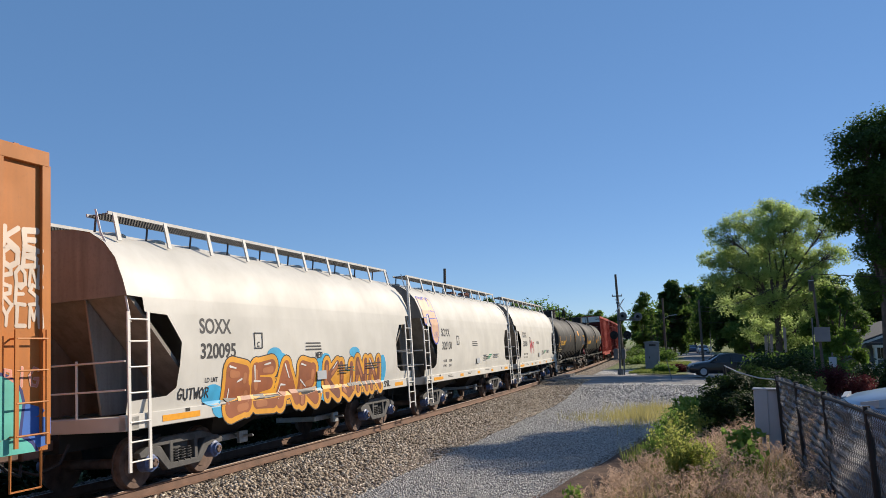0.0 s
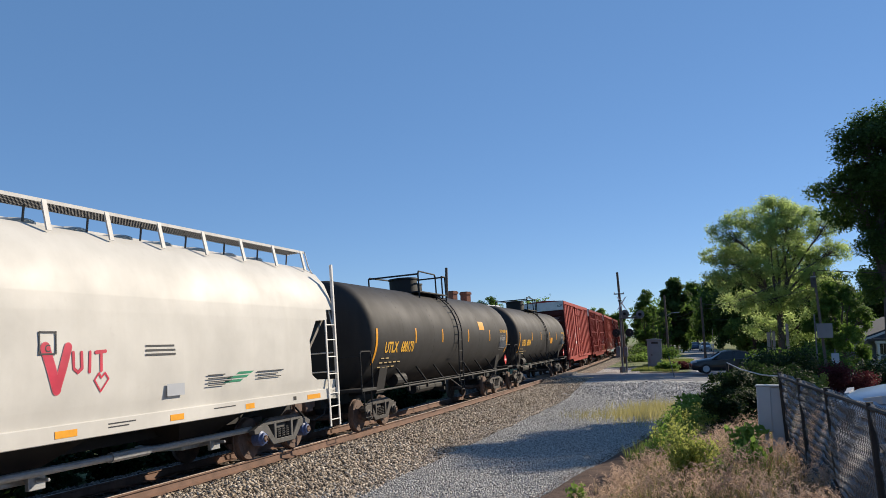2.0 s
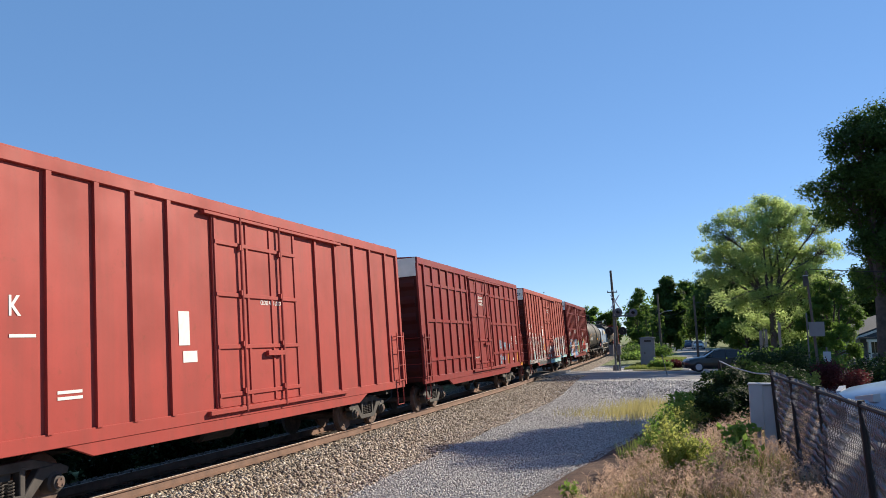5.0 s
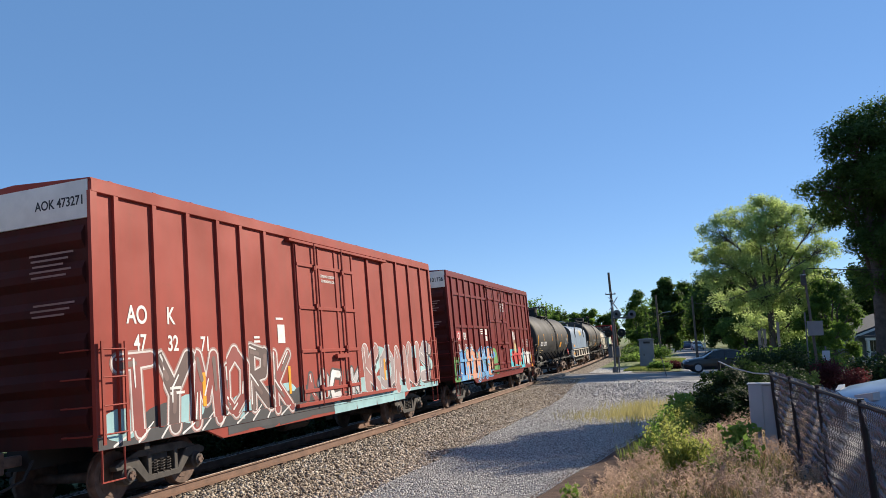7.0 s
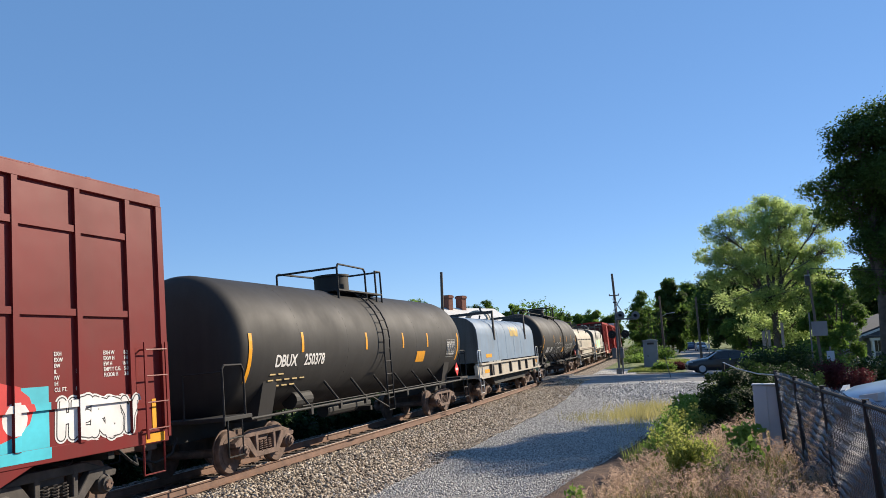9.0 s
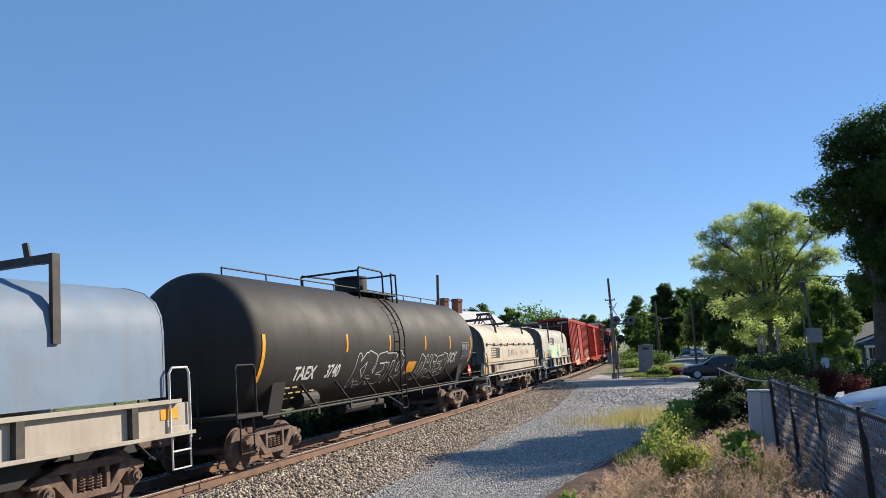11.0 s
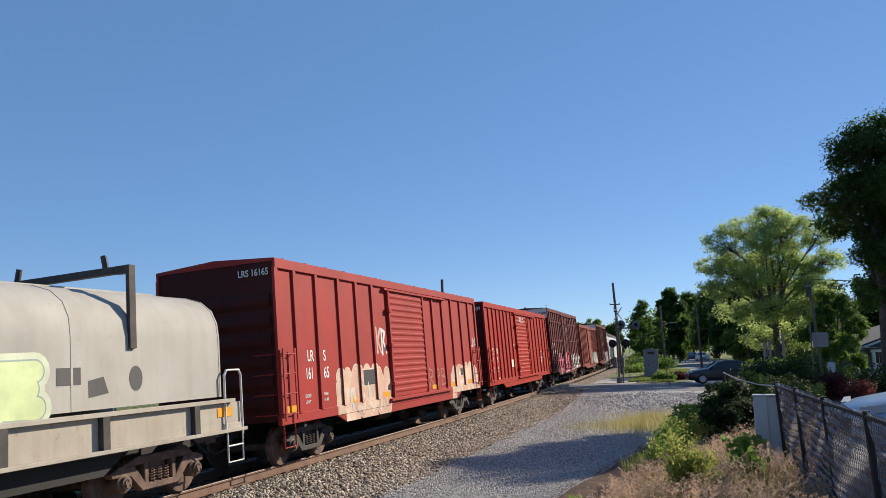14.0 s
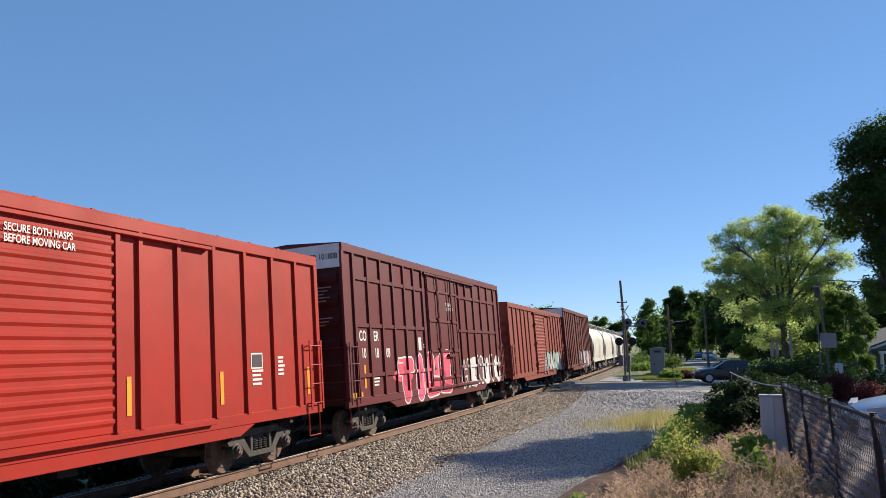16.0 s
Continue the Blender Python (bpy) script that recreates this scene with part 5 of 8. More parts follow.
        for i, ch in enumerate(number):
            lettering(ch, car, LETTER_BLACK, 1.464, u + 0.85 + i * 0.235, v, 0.27, squeeze=0.75)
    if logo:
        y, z, s = logo
        for i in range(5):
            part("stripe_mark", Geo().box(1.424, 1.43, y + 0.03 * i * s, y + 1.1 * s, z + i * 0.11 * s, z + (i * 0.11 + 0.05) * s), LETTER_BLACK, car)
        for k in (0.0, 0.42):
            part("logo_mark", Geo().prism_x([(y + (1.05 + k) * s, z), (y + (1.41 + k) * s, z), (y + (1.51 + k) * s, z + 0.48 * s), (y + (1.15 + k) * s, z + 0.48 * s)], 1.424, 1.43), LETTER_BLACK, car)
    plates(car, "reflector_strip", YELLOW, 1.464 if not deep else 1.466, [(-5.58, -4.80, 1.16, 1.30) if deep else (-6.43, -5.91, 1.30, 1.52), (h - 0.75, h - 0.3, 1.25, 1.42)], label="yellow reflective strip")
    plates(car, "yellow_panel", YELLOW, 1.424, [(-4.95, -3.95, 1.78, 1.93) if deep else (-5.94, -5.39, 1.74, 1.88)], label="yellow notice panel")
    return car


# ---- the train ----
RD = (0.30, 0.045, 0.032)
BLK, WHT, TEAL, SKY_B = (0.02, 0.02, 0.025), (0.72, 0.70, 0.68), (0.10, 0.45, 0.48), (0.05, 0.32, 0.55)
OR, BR, YE, BLU, SAL, GRN, PNK, CRM = (0.62, 0.20, 0.03), (0.27, 0.085, 0.03), (0.78, 0.36, 0.03), (0.03, 0.14, 0.50), (0.70, 0.32, 0.20), (0.10, 0.30, 0.08), (0.72, 0.06, 0.12), (0.74, 0.52, 0.38)

hop_white = paint("hopper_white", (0.65, 0.63, 0.58), 0.5, (0.42, 0.385, 0.33), 0.12, 0.05)
tank_black = paint("tank_black", (0.036, 0.0345, 0.034), 0.62, (0.10, 0.09, 0.08), 0.10, 0.0)
orange_box = paint("boxcar_orange", (0.56, 0.20, 0.05), 0.5, (0.2, 0.1, 0.05), 0.3, 0.2)
red_a = paint("boxcar_red_weathered", (0.40, 0.060, 0.048), 0.55, (0.12, 0.05, 0.04), 0.28, 0.3)
red_dark = paint("boxcar_maroon", (0.185, 0.019, 0.018), 0.45, (0.10, 0.04, 0.035), 0.18, 0.1)
red_pale = paint("boxcar_faded_red", (0.345, 0.056, 0.040), 0.6, (0.15, 0.07, 0.05), 0.22, 0.2)
red_cream = paint("boxcar_red_flaking", (0.40, 0.038, 0.032), 0.55, (0.15, 0.06, 0.05), 0.22, 0.25)
red_bright = paint("boxcar_bright_red", (0.42, 0.024, 0.014), 0.5, (0.18, 0.06, 0.04), 0.2, 0.15)
red_dull = paint("boxcar_dull_red", (0.26, 0.033, 0.029), 0.45, (0.10, 0.04, 0.035), 0.18, 0.1)
# car ends face away from the sun: their shade is mixed into this grimy red
end_red_shaded = paint("boxcar_end_shaded_grime", (0.075, 0.014, 0.012), 0.7, (0.03, 0.02, 0.018), 0.5, 0.2)
maroon_brown = paint("boxcar_brown", (0.145, 0.022, 0.024), 0.5, (0.07, 0.04, 0.04), 0.3, 0.1)
red_far = paint("boxcar_rusty", (0.28, 0.050, 0.036), 0.6, (0.08, 0.05, 0.04), 0.45, 0.4)
maroon_far = paint("boxcar_maroon_old", (0.14, 0.025, 0.022), 0.55, (0.07, 0.04, 0.035), 0.3, 0.1)
coil_tan = paint("coil_hood_tan", (0.52, 0.475, 0.39), 0.65, (0.34, 0.22, 0.13), 0.3, 0.25)
coil_grey = paint("coil_hood_grey", (0.46, 0.445, 0.405), 0.65, (0.30, 0.22, 0.14), 0.25, 0.15)
coil_frame = paint("coil_frame_cream", (0.48, 0.44, 0.37), 0.7, (0.24, 0.15, 0.10), 0.32, 0.3)
coil_blue = paint("coil_hood_blue", (0.19, 0.27, 0.37), 0.55, (0.2, 0.17, 0.13), 0.35, 0.2)

TRAIN = []      # (car, front of its body along the track at 8 s, body length, truck inset)


def couple(car, front, L, inset=1.95):
    TRAIN.append((car, front, L, inset))


def yl(h, *ys):
    return [("yellow", y, y + 0.1, 1.35, 1.95) for y in ys]


H = 7.85
P_AOK = [(-7.8, 0.07), (-7.31, 0.05), (-6.39, 0.05), (-5.47, 0.05), (-4.54, 0.05), (-3.75, 0.05), (-2.83, 0.05), (2.57, 0.05), (3.63, 0.05), (4.75, 0.05), (5.8, 0.05), (6.9, 0.05), (7.8, 0.07)]
P_LAT = [(-7.8, 0.07), (-7.18, 0.06), (-6.3, 0.05), (-5.4, 0.05), (-4.5, 0.05), (-3.6, 0.05), (-2.75, 0.05), (-1.95, 0.06), (1.98, 0.06), (2.85, 0.05), (3.85, 0.05), (4.9, 0.05), (6.0, 0.05), (7.05, 0.05), (7.8, 0.07)]
P_ATW = [(-7.8, 0.07), (-7.0, 0.045), (-6.2, 0.045), (-5.45, 0.045), (-4.7, 0.045), (-3.95, 0.045), (-3.2, 0.045), (-2.4, 0.045), (2.0, 0.045), (2.95, 0.045), (3.95, 0.045), (4.95, 0.045), (5.95, 0.045), (6.9, 0.045), (7.8, 0.07)]
P_LRS = [(-7.8, 0.07), (-7.0, 0.06), (-5.95, 0.06), (-4.75, 0.06), (-3.68, 0.06), (-2.62, 0.06), (2.5, 0.05), (3.57, 0.05), (4.63, 0.05), (5.75, 0.05), (6.85, 0.05), (7.8, 0.07)]
P_WIDE = [(-7.8, 0.07), (-6, 0.06), (-4.2, 0.06), (-2.4, 0.06), (2.4, 0.06), (4.2, 0.06), (6.0, 0.06), (7.05, 0.05), (7.8, 0.07)]
D_PLUG, D_COR = (-1.6, 1.55), (-1.55, 1.5)

c = box_car("orange steel boxcar with sprayed letters, coupled ahead of white hoppers", 15.7, 5.05, orange_box, orange_box, high=False, posts=P_WIDE)
b = side_bands(H, 1.46, P_WIDE)
sprayed_letters(c, b, 2.0, 7.5, 0.75, 1.75, 4, [TEAL, (0.62, 0.10, 0.03), TEAL, (0.10, 0.50, 0.42)], (0.02, 0.03, 0.16), 4, cloud=BLU, shine=WHT, weight=0.26, word="SNER")
for k in range(5):
    sprayed_letters(c, b, 7.1, 7.75, 2.55 + 0.26 * k, 2.9 + 0.26 * k, 2, [(0.74, 0.60, 0.48)], (0.70, 0.52, 0.38), 9 + k, weight=0.10, word=("YLM", "RES", "PON", "OB", "KE")[k])
sprayed_letters(c, b, 7.15, 7.75, 1.75, 2.05, 3, [(0.74, 0.30, 0.22)], (0.75, 0.55, 0.45), 3, weight=0.08, word="BIG")
couple(c, -135.75, 15.7)

flat = [(-6.0, 6.0, 1.548)]


c = hopper_car("white covered hopper car with orange and blue sprayed letters", 12.4, hop_white, "320095")
spray(c, flat, 0.0026, "sprayed_cloud", coat((0.03, 0.38, 0.66)), [blob(-3.95, 1.42, 0.32, 0.2), blob(-3.75, 1.2, 0.25, 0.2), blob(-1.83, 2.1, 0.3, 0.16), blob(-1.6, 1.95, 0.3, 0.2), blob(0.15, 1.62, 0.28, 0.4), blob(0.45, 1.95, 0.25, 0.15), blob(2.05, 2.1, 0.3, 0.13), blob(3.85, 1.6, 0.25, 0.4), blob(0.4, 1.1, 0.2, 0.12)], hop_side)
for word, y0, y1, tones, seed in (("BEAR", -3.55, 0.05, [(0.33, 0.095, 0.03), (0.30, 0.085, 0.028)], 5), ("KUNN", 0.35, 3.75, [(0.20, 0.062, 0.035), (0.235, 0.07, 0.032)], 11)):
    spray(c, flat, 0.0032, "sprayed_base", coat(BLK), [[(y0 - 0.03, 1.03), (y1 + 0.05, 1.03), (y1 - 0.02, 1.62), (y0 + 0.12, 1.72)]], hop_side)
    spray(c, flat, 0.0042, "sprayed_base", coat((0.74, 0.33, 0.02)), [[(y0, 1.06), (y1, 1.06), (y1 - 0.06, 1.60), (y0 + 0.14, 1.68)]], hop_side)
    sprayed_letters(c, flat, y0, y1, 1.04, 1.90, 4, tones, (0.74, 0.33, 0.02), seed, shine=WHT, bend=hop_side, weight=0.17 if seed == 5 else 0.12, second=(0.44, 0.16, 0.06), rim_w=0.10, word=word, halo=(BLK, 0.022))
sprayed_letters(c, flat, -4.95, -4.05, 1.38, 1.60, 5, [BLK], BLK, 2, bend=hop_side, weight=0.06, word="GUTWOR")
sprayed_letters(c, flat, -0.05, 0.3, 1.98, 2.14, 3, [BLK], BLK, 3, bend=hop_side, weight=0.06, word="NEP")
sprayed_letters(c, flat, 3.9, 4.35, 1.1, 1.28, 3, [BLK], BLK, 3, bend=hop_side, weight=0.06, word="SYL")
couple(c, -118.6, 12.4, 1.9)
c = hopper_car("white covered hopper car with a bubble letter at one end", 12.4, hop_white, "320100")
spray(c, flat, 0.0034, "sprayed_outline", coat((0.07, 0.07, 0.40)), [blob(-4.98, 2.82, 0.42, 0.56, 20)], hop_side)
spray(c, flat, 0.0054, "sprayed_fill", coat((0.66, 0.40, 0.26)), [blob(-4.98, 2.82, 0.37, 0.51, 20)], hop_side)
sprayed_letters(c, flat, -5.95, -4.75, 2.95, 3.72, 2, [(0.66, 0.40, 0.26)], (0.07, 0.07, 0.40), 6, bend=hop_side, weight=0.22, word="PH", rim_w=0.045)
sprayed_letters(c, flat, -5.15, -4.7, 2.45, 2.7, 4, [(0.07, 0.07, 0.40)], (0.07, 0.07, 0.40), 4, bend=hop_side, weight=0.05, word="WHMC")
couple(c, -105.15, 12.4, 1.9)
c = hopper_car("white covered hopper car with red script", 12.4, hop_white, "320084", pipe=True)
sprayed_letters(c, flat, -2.5, -2.0, 1.7, 2.42, 1, [(0.55, 0.02, 0.06)], (0.62, 0.10, 0.13), 4, bend=hop_side, weight=0.13, word="V", rim_w=0.012)
sprayed_letters(c, flat, -2.02, -1.35, 1.95, 2.3, 3, [(0.60, 0.03, 0.07)], (0.60, 0.03, 0.07), 4, bend=hop_side, weight=0.09, word="UIT")
spray(c, flat, 0.006, "sprayed_heart", coat((0.60, 0.03, 0.07)), [capsule(p, q, 0.014) for p, q in (((-1.5, 1.95), (-1.58, 1.85)), ((-1.58, 1.85), (-1.45, 1.68)), ((-1.45, 1.68), (-1.3, 1.86)), ((-1.3, 1.86), (-1.38, 1.95)), ((-1.38, 1.95), (-1.45, 1.88)), ((-1.45, 1.88), (-1.5, 1.95)))], hop_side)
couple(c, -91.6, 12.4, 1.9)
couple(tank_car("black tank car with yellow lettering and strips", 17.1, tank_black, [("UTLX", -7.0, 2.06, 0.30, 0.95), ("680170", -5.75, 2.06, 0.30, 0.85)], strips=(-4.6, -1.95, 1.2, 4.35), panel=(2.85, 2.75), dome_y=-0.65, table="DOT SP-16188/SR 11499"), -77.75, 17.1)
couple(tank_car("black tank car with yellow lettering, coupled before red boxcars", 17.1, tank_black, [("UTLX", -7.0, 2.06, 0.30, 0.95), ("680004", -5.75, 2.06, 0.30, 0.85)], strips=(-4.4, -1.62, 1.42, 4.05), panel=(1.75, 2.1), dome_y=0.05, table="DOT SP-16188/SR 11499"), -59.75, 17.1)
couple(box_car("red steel boxcar with plug door and white end band", 15.7, 5.05, red_a, red_a, posts=P_AOK, marks=[("text", "AO", -7.05, 2.75, 0.28), ("text", "K", -6.12, 2.75, 0.28), ("print", -6.1, 2.5, 1, 0.5), ("print", -7.0, 1.7, 3, 0.5), ("print", -5.3, 1.7, 2, 0.5), ("doortext", "CLOSE AND LOCK", 0.0, 3.1, 0.09), ("white", -2.6, -2.3, 2.3, 2.9), ("white", -2.5, -2.1, 2.0, 2.2), ("yellow", -7.6, -7.4, 1.2, 1.4)], end_number="AOK", end_mat=end_red_shaded), -41.85, 15.7)
c = box_car("maroon steel boxcar with a lattice of side beams and blue scrawl", 15.7, 5.05, red_dull, red_dull, "lattice", posts=P_LAT, marks=[("doortext", "CLOSE AND LOCK", -0.39, 4.0, 0.095), ("doortext", "DOOR BEFORE", -0.31, 3.86, 0.095), ("doortext", "MOVING CAR", -0.27, 3.72, 0.095), ("white", 5.8, 6.05, 1.25, 1.38), ("doortext", "DO NOT LUBE DOORS", -1.5, 1.55, 0.06), *[("yellow", y, y + 0.1, 1.15, 1.62) for y in (1.35, 4.72, 6.75)]], end_mat=end_red_shaded)
b = side_bands(H, LATTICE, P_LAT)
SCRAWL = (0.16, 0.42, 0.60)
for word, y0, y1, z0, z1 in (("KOR", 2.92, 3.56, 1.80, 2.26), ("PLANE", 3.78, 4.5, 1.78, 2.16), ("2020", 4.76, 5.34, 1.78, 2.1), ("ONE", 2.93, 3.36, 1.36, 1.58), ("MAN", 3.0, 3.4, 1.14, 1.38), ("BAND", 3.5, 4.0, 1.3, 1.52)):
    sprayed_letters(c, b, y0, y1, z0, z1, 3, [SCRAWL, (0.30, 0.52, 0.64)], SCRAWL, 3, weight=0.08, word=word)
dimension_table(c, 5.68, 2.35, LETTER)
plates(c, "reflector_strip", YELLOW, 1.497, [(7.40, 7.80, 0.96, 1.08)], label="yellow reflective strip")
couple(c, -24.35, 15.7)
c = box_car("faded red steel boxcar with white and black sprayed letters", 15.7, 5.05, red_pale, red_pale, posts=P_AOK, marks=[("text", "AO", -7.1, 2.82, 0.30), ("text", "K", -6.12, 2.82, 0.30), ("text", "47", -6.95, 2.38, 0.27), ("text", "32", -6.12, 2.36, 0.27), ("text", "71", -5.2, 2.34, 0.27), ("doortext", "CLOSE AND LOCK DOORS", -0.39, 4.02, 0.065), ("doortext", "BEFORE MOVING CAR", -0.33, 3.9, 0.065), ("print", -0.5, 3.78, 1, 0.9), ("white", -2.45, -2.15, 2.45, 2.85), ("print", -2.5, 3.0, 1, 0.4), ("white", -1.45, -1.0, 2.5, 2.72), ("white", -0.6, -0.2, 2.45, 2.72), ("print", -3.4, 2.6, 2, 0.3), ("print", -6.1, 1.75, 2, 0.4), *yl(H, -7.72, -5.2, -2.1, 0.1, 3.3)], end_number="AOK 473271", end_mat=end_red_shaded)
b = side_bands(H, 1.46, P_AOK, *D_PLUG)
spray(c, b, 0.0030, "sprayed_base", coat((0.035, 0.035, 0.04)), [blob(-7.0 + i * 0.8, 1.15, 0.7, 0.28 + 0.08 * (i % 3)) for i in range(8)])
spray(c, b, 0.0034, "sprayed_base", coat((0.30, 0.52, 0.54)), [blob(-7.3 + i * 1.7, 1.25 + 0.1 * (i % 2), 0.45, 0.25) for i in range(9)] + [[(-7.8 + i * 1.3, 0.72), (-6.55 + i * 1.3, 0.72), (-6.5 + i * 1.3, 1.06 + 0.08 * math.sin(i * 2.3)), (-7.85 + i * 1.3, 1.08 + 0.06 * math.sin(i * 1.7))] for i in range(6, 12)])
spray(c, b, 0.0032, "sprayed_base", coat((0.05, 0.05, 0.055)), [[(-7.8 + i * 1.3, 0.80 if i % 2 else 0.74), (-6.4 + i * 1.3, 0.78), (-6.5 + i * 1.3, 1.12), (-7.85 + i * 1.3, 1.15)] for i in range(6)])
spray(c, b, 0.0060, "sprayed_highlight", coat(WHT), [capsule((-7.5 + i * 0.55, 0.95), (-7.1 + i * 0.55, 1.12 + 0.1 * (i % 3)), 0.02, 0.012) for i in range(10)])
sprayed_letters(c, b, -7.35, -1.9, 1.0, 2.4, 6, [(0.26, 0.045, 0.038), (0.10, 0.06, 0.055), (0.26, 0.045, 0.038)], (0.62, 0.58, 0.56), 7, shine=WHT, weight=0.13, rim_w=0.032, word="TYMORK", halo=((0.34, 0.20, 0.18), 0.03), second=(0.16, 0.10, 0.09))
sprayed_letters(c, b, -1.5, 1.5, 1.0, 1.8, 5, [(0.30, 0.055, 0.045), (0.5, 0.48, 0.48), WHT], (0.06, 0.05, 0.05), 10, shine=WHT, weight=0.14)
sprayed_letters(c, b, 1.9, 7.4, 1.05, 2.3, 5, [(0.40, 0.20, 0.18), (0.36, 0.30, 0.30), (0.40, 0.20, 0.18)], (0.62, 0.58, 0.57), 10, cloud=(0.36, 0.58, 0.58), shine=WHT, weight=0.14, rim_w=0.035, drop=(0.07, 0.05, 0.05), word="KOMUS")
couple(c, -6.68, 15.7)
c = box_car("maroon steel boxcar with blue, salmon and teal sprayed letters", 15.7, 5.05, red_dark, red_dark, "lattice", posts=P_LAT, doors=(-1.75, 1.85), marks=[("text", "CI", -6.85, 2.48, 0.27), ("text", "BX", -6.02, 2.48, 0.27), ("text", "10", -6.9, 2.05, 0.26), ("text", "17", -6.0, 2.05, 0.26), ("text", "36", -5.1, 2.05, 0.26), ("doortext", "CLOSE AND LOCK", 0.52, 4.05, 0.10), ("doortext", "DOOR BEFORE", 0.62, 3.90, 0.10), ("doortext", "MOVING CAR", 0.68, 3.75, 0.10), ("white", -2.55, -2.2, 2.4, 2.6), ("white", -2.55, -2.2, 2.65, 2.9), ("print", -3.3, 2.9, 3, 0.4), *[("yellow", y, y + 0.1, 1.15, 1.62) for y in (1.6, 7.5)]], end_number="CIBX 101736", end_mat=end_red_shaded)
b = side_bands(H, LATTICE, P_LAT, -1.75, 1.85)
spray(c, b, 0.0025, "sprayed_cloud", coat(GRN), [blob(-7.4 + i * 0.75, 1.35 + 0.12 * (i % 3), 0.6, 0.5) for i in range(9)] + [blob(-1.5, 1.5, 0.5, 0.55), blob(-0.9, 1.2, 0.4, 0.3)])
sprayed_letters(c, b, -7.0, -1.6, 0.95, 1.92, 5, [(0.06, 0.27, 0.58), SAL, SAL, (0.10, 0.32, 0.60), SAL], BLK, 7, shine=WHT, weight=0.21, rim_w=0.035, cloud=(0.06, 0.27, 0.58), word="GMWKS", second=(0.16, 0.42, 0.68), halo=((0.10, 0.32, 0.60), 0.05))
tealp = [[(1.95, 0.98), (5.45, 0.98), (5.45, 1.95), (1.95, 1.95)]]
spray(c, b, 0.0028, "sprayed_panel", coat((0.03, 0.48, 0.58)), tealp)
spray(c, b, 0.0040, "sprayed_shape", coat((0.58, 0.02, 0.02)), [blob(3.6, 1.5, 1.15, 0.32), blob(4.5, 1.65, 0.7, 0.4), blob(3.0, 1.6, 0.6, 0.3)])
spray(c, b, 0.0050, "sprayed_shape", coat(BLK), [blob(3.0, 1.2, 0.25, 0.22), blob(4.3, 1.2, 0.25, 0.22)])
spray(c, b, 0.0058, "sprayed_shape", coat((0.6, 0.45, 0.2)), [blob(3.0, 1.2, 0.15, 0.13), blob(4.3, 1.2, 0.15, 0.13), blob(3.5, 2.0, 0.25, 0.25)])
spray(c, b, 0.0040, "sprayed_shape", coat(WHT), [blob(3.2, 2.55, 0.13, 0.3), blob(3.5, 2.5, 0.1, 0.3), blob(4.9, 1.55, 0.2, 0.22), blob(2.2, 1.05, 0.3, 0.08), blob(2.9, 1.02, 0.3, 0.06)])
spray(c, b, 0.0042, "sprayed_shape", coat((0.25, 0.10, 0.04)), [blob(3.4, 2.25, 0.25, 0.2)])
sprayed_letters(c, b, 5.62, 7.12, 1.18, 1.72, 5, [WHT], BLK, 6, weight=0.24, word="HERBY", rim_w=0.018, halo=(WHT, 0.025))
dimension_table(c, 5.55, 2.36, LETTER)
plates(c, "reflector_strip", YELLOW, 1.497, [(7.3, 7.74, 0.94, 1.08)], label="yellow reflective strip")
plates(c, "red_panel", coat((0.45, 0.03, 0.03)), 1.4612, [(-6.95, -6.32, 2.42, 2.80)], label="bright red painted panel")
couple(c, 10.95, 15.7)
couple(tank_car("black tank car with white lettering", 15.9, tank_black, [("DBUX", -6.03, 2.02, 0.25, 0.98), ("250378", -4.76, 2.02, 0.25, 0.95)], strips=(-4.93, -1.4, 1.3, 3.5), panel=(2.6, 1.85), pale=LETTER, dome=1, steel=RUSTY, dome_y=-0.1, R=1.52, zc=2.53), 28.25, 15.9)
c = coil_car("blue hooded steel coil car with worn yellow mark", 13.4, coil_blue, coil_frame, panels=False, deep=True, top=3.55)
sprayed_letters(c, [(-6, 6, 1.42)], 0.2, 2.0, 2.75, 3.05, 3, [(0.45, 0.30, 0.06)], (0.45, 0.30, 0.06), 3, weight=0.12, bend=lambda z: float(np.interp(z, [2.40, 2.70, 2.98, 3.22], [1.424, 1.424, 1.394, 1.284])))
couple(c, 45.65, 13.4, 1.9)
c = tank_car("black tank car with white scrawl and a rail along its top", 17.65, tank_black, [("TAEX", -6.4, 1.72, 0.30, 1.0), ("3740", -4.8, 1.72, 0.30, 0.9)], strips=(-3.9, -0.95, 2.2, 4.9), panel=(0.85, 1.62), pale=LETTER, dome=1, top_rail=True, steel=RUSTY, dome_y=0.1)
tank_side = lambda z: math.sqrt(1.57 ** 2 - (z - 2.6) ** 2)
sprayed_letters(c, [(-8, 8, 1.5)], -3.1, 0.4, 1.45, 2.2, 5, [WHT], (0.62, 0.62, 0.62), 12, bend=tank_side, weight=0.17, hollow=tank_black, word="KRETO", rim_w=0.028)
sprayed_letters(c, [(-8, 8, 1.5)], 1.9, 4.9, 1.4, 2.1, 5, [WHT], (0.62, 0.62, 0.62), 5, bend=tank_side, weight=0.15, hollow=tank_black, word="DHSEB", rim_w=0.028)
sprayed_letters(c, [(-8, 8, 1.5)], 4.95, 5.9, 1.78, 2.2, 3, [(0.62, 0.62, 0.62)], (0.62, 0.62, 0.62), 5, bend=tank_side, weight=0.07, word="OCK")
couple(c, 60.5, 17.65)
c = coil_car("tan hooded steel coil car with dark stripes", 13.4, coil_tan, coil_frame, "165052", (-5.0, 1.86, 0.95))
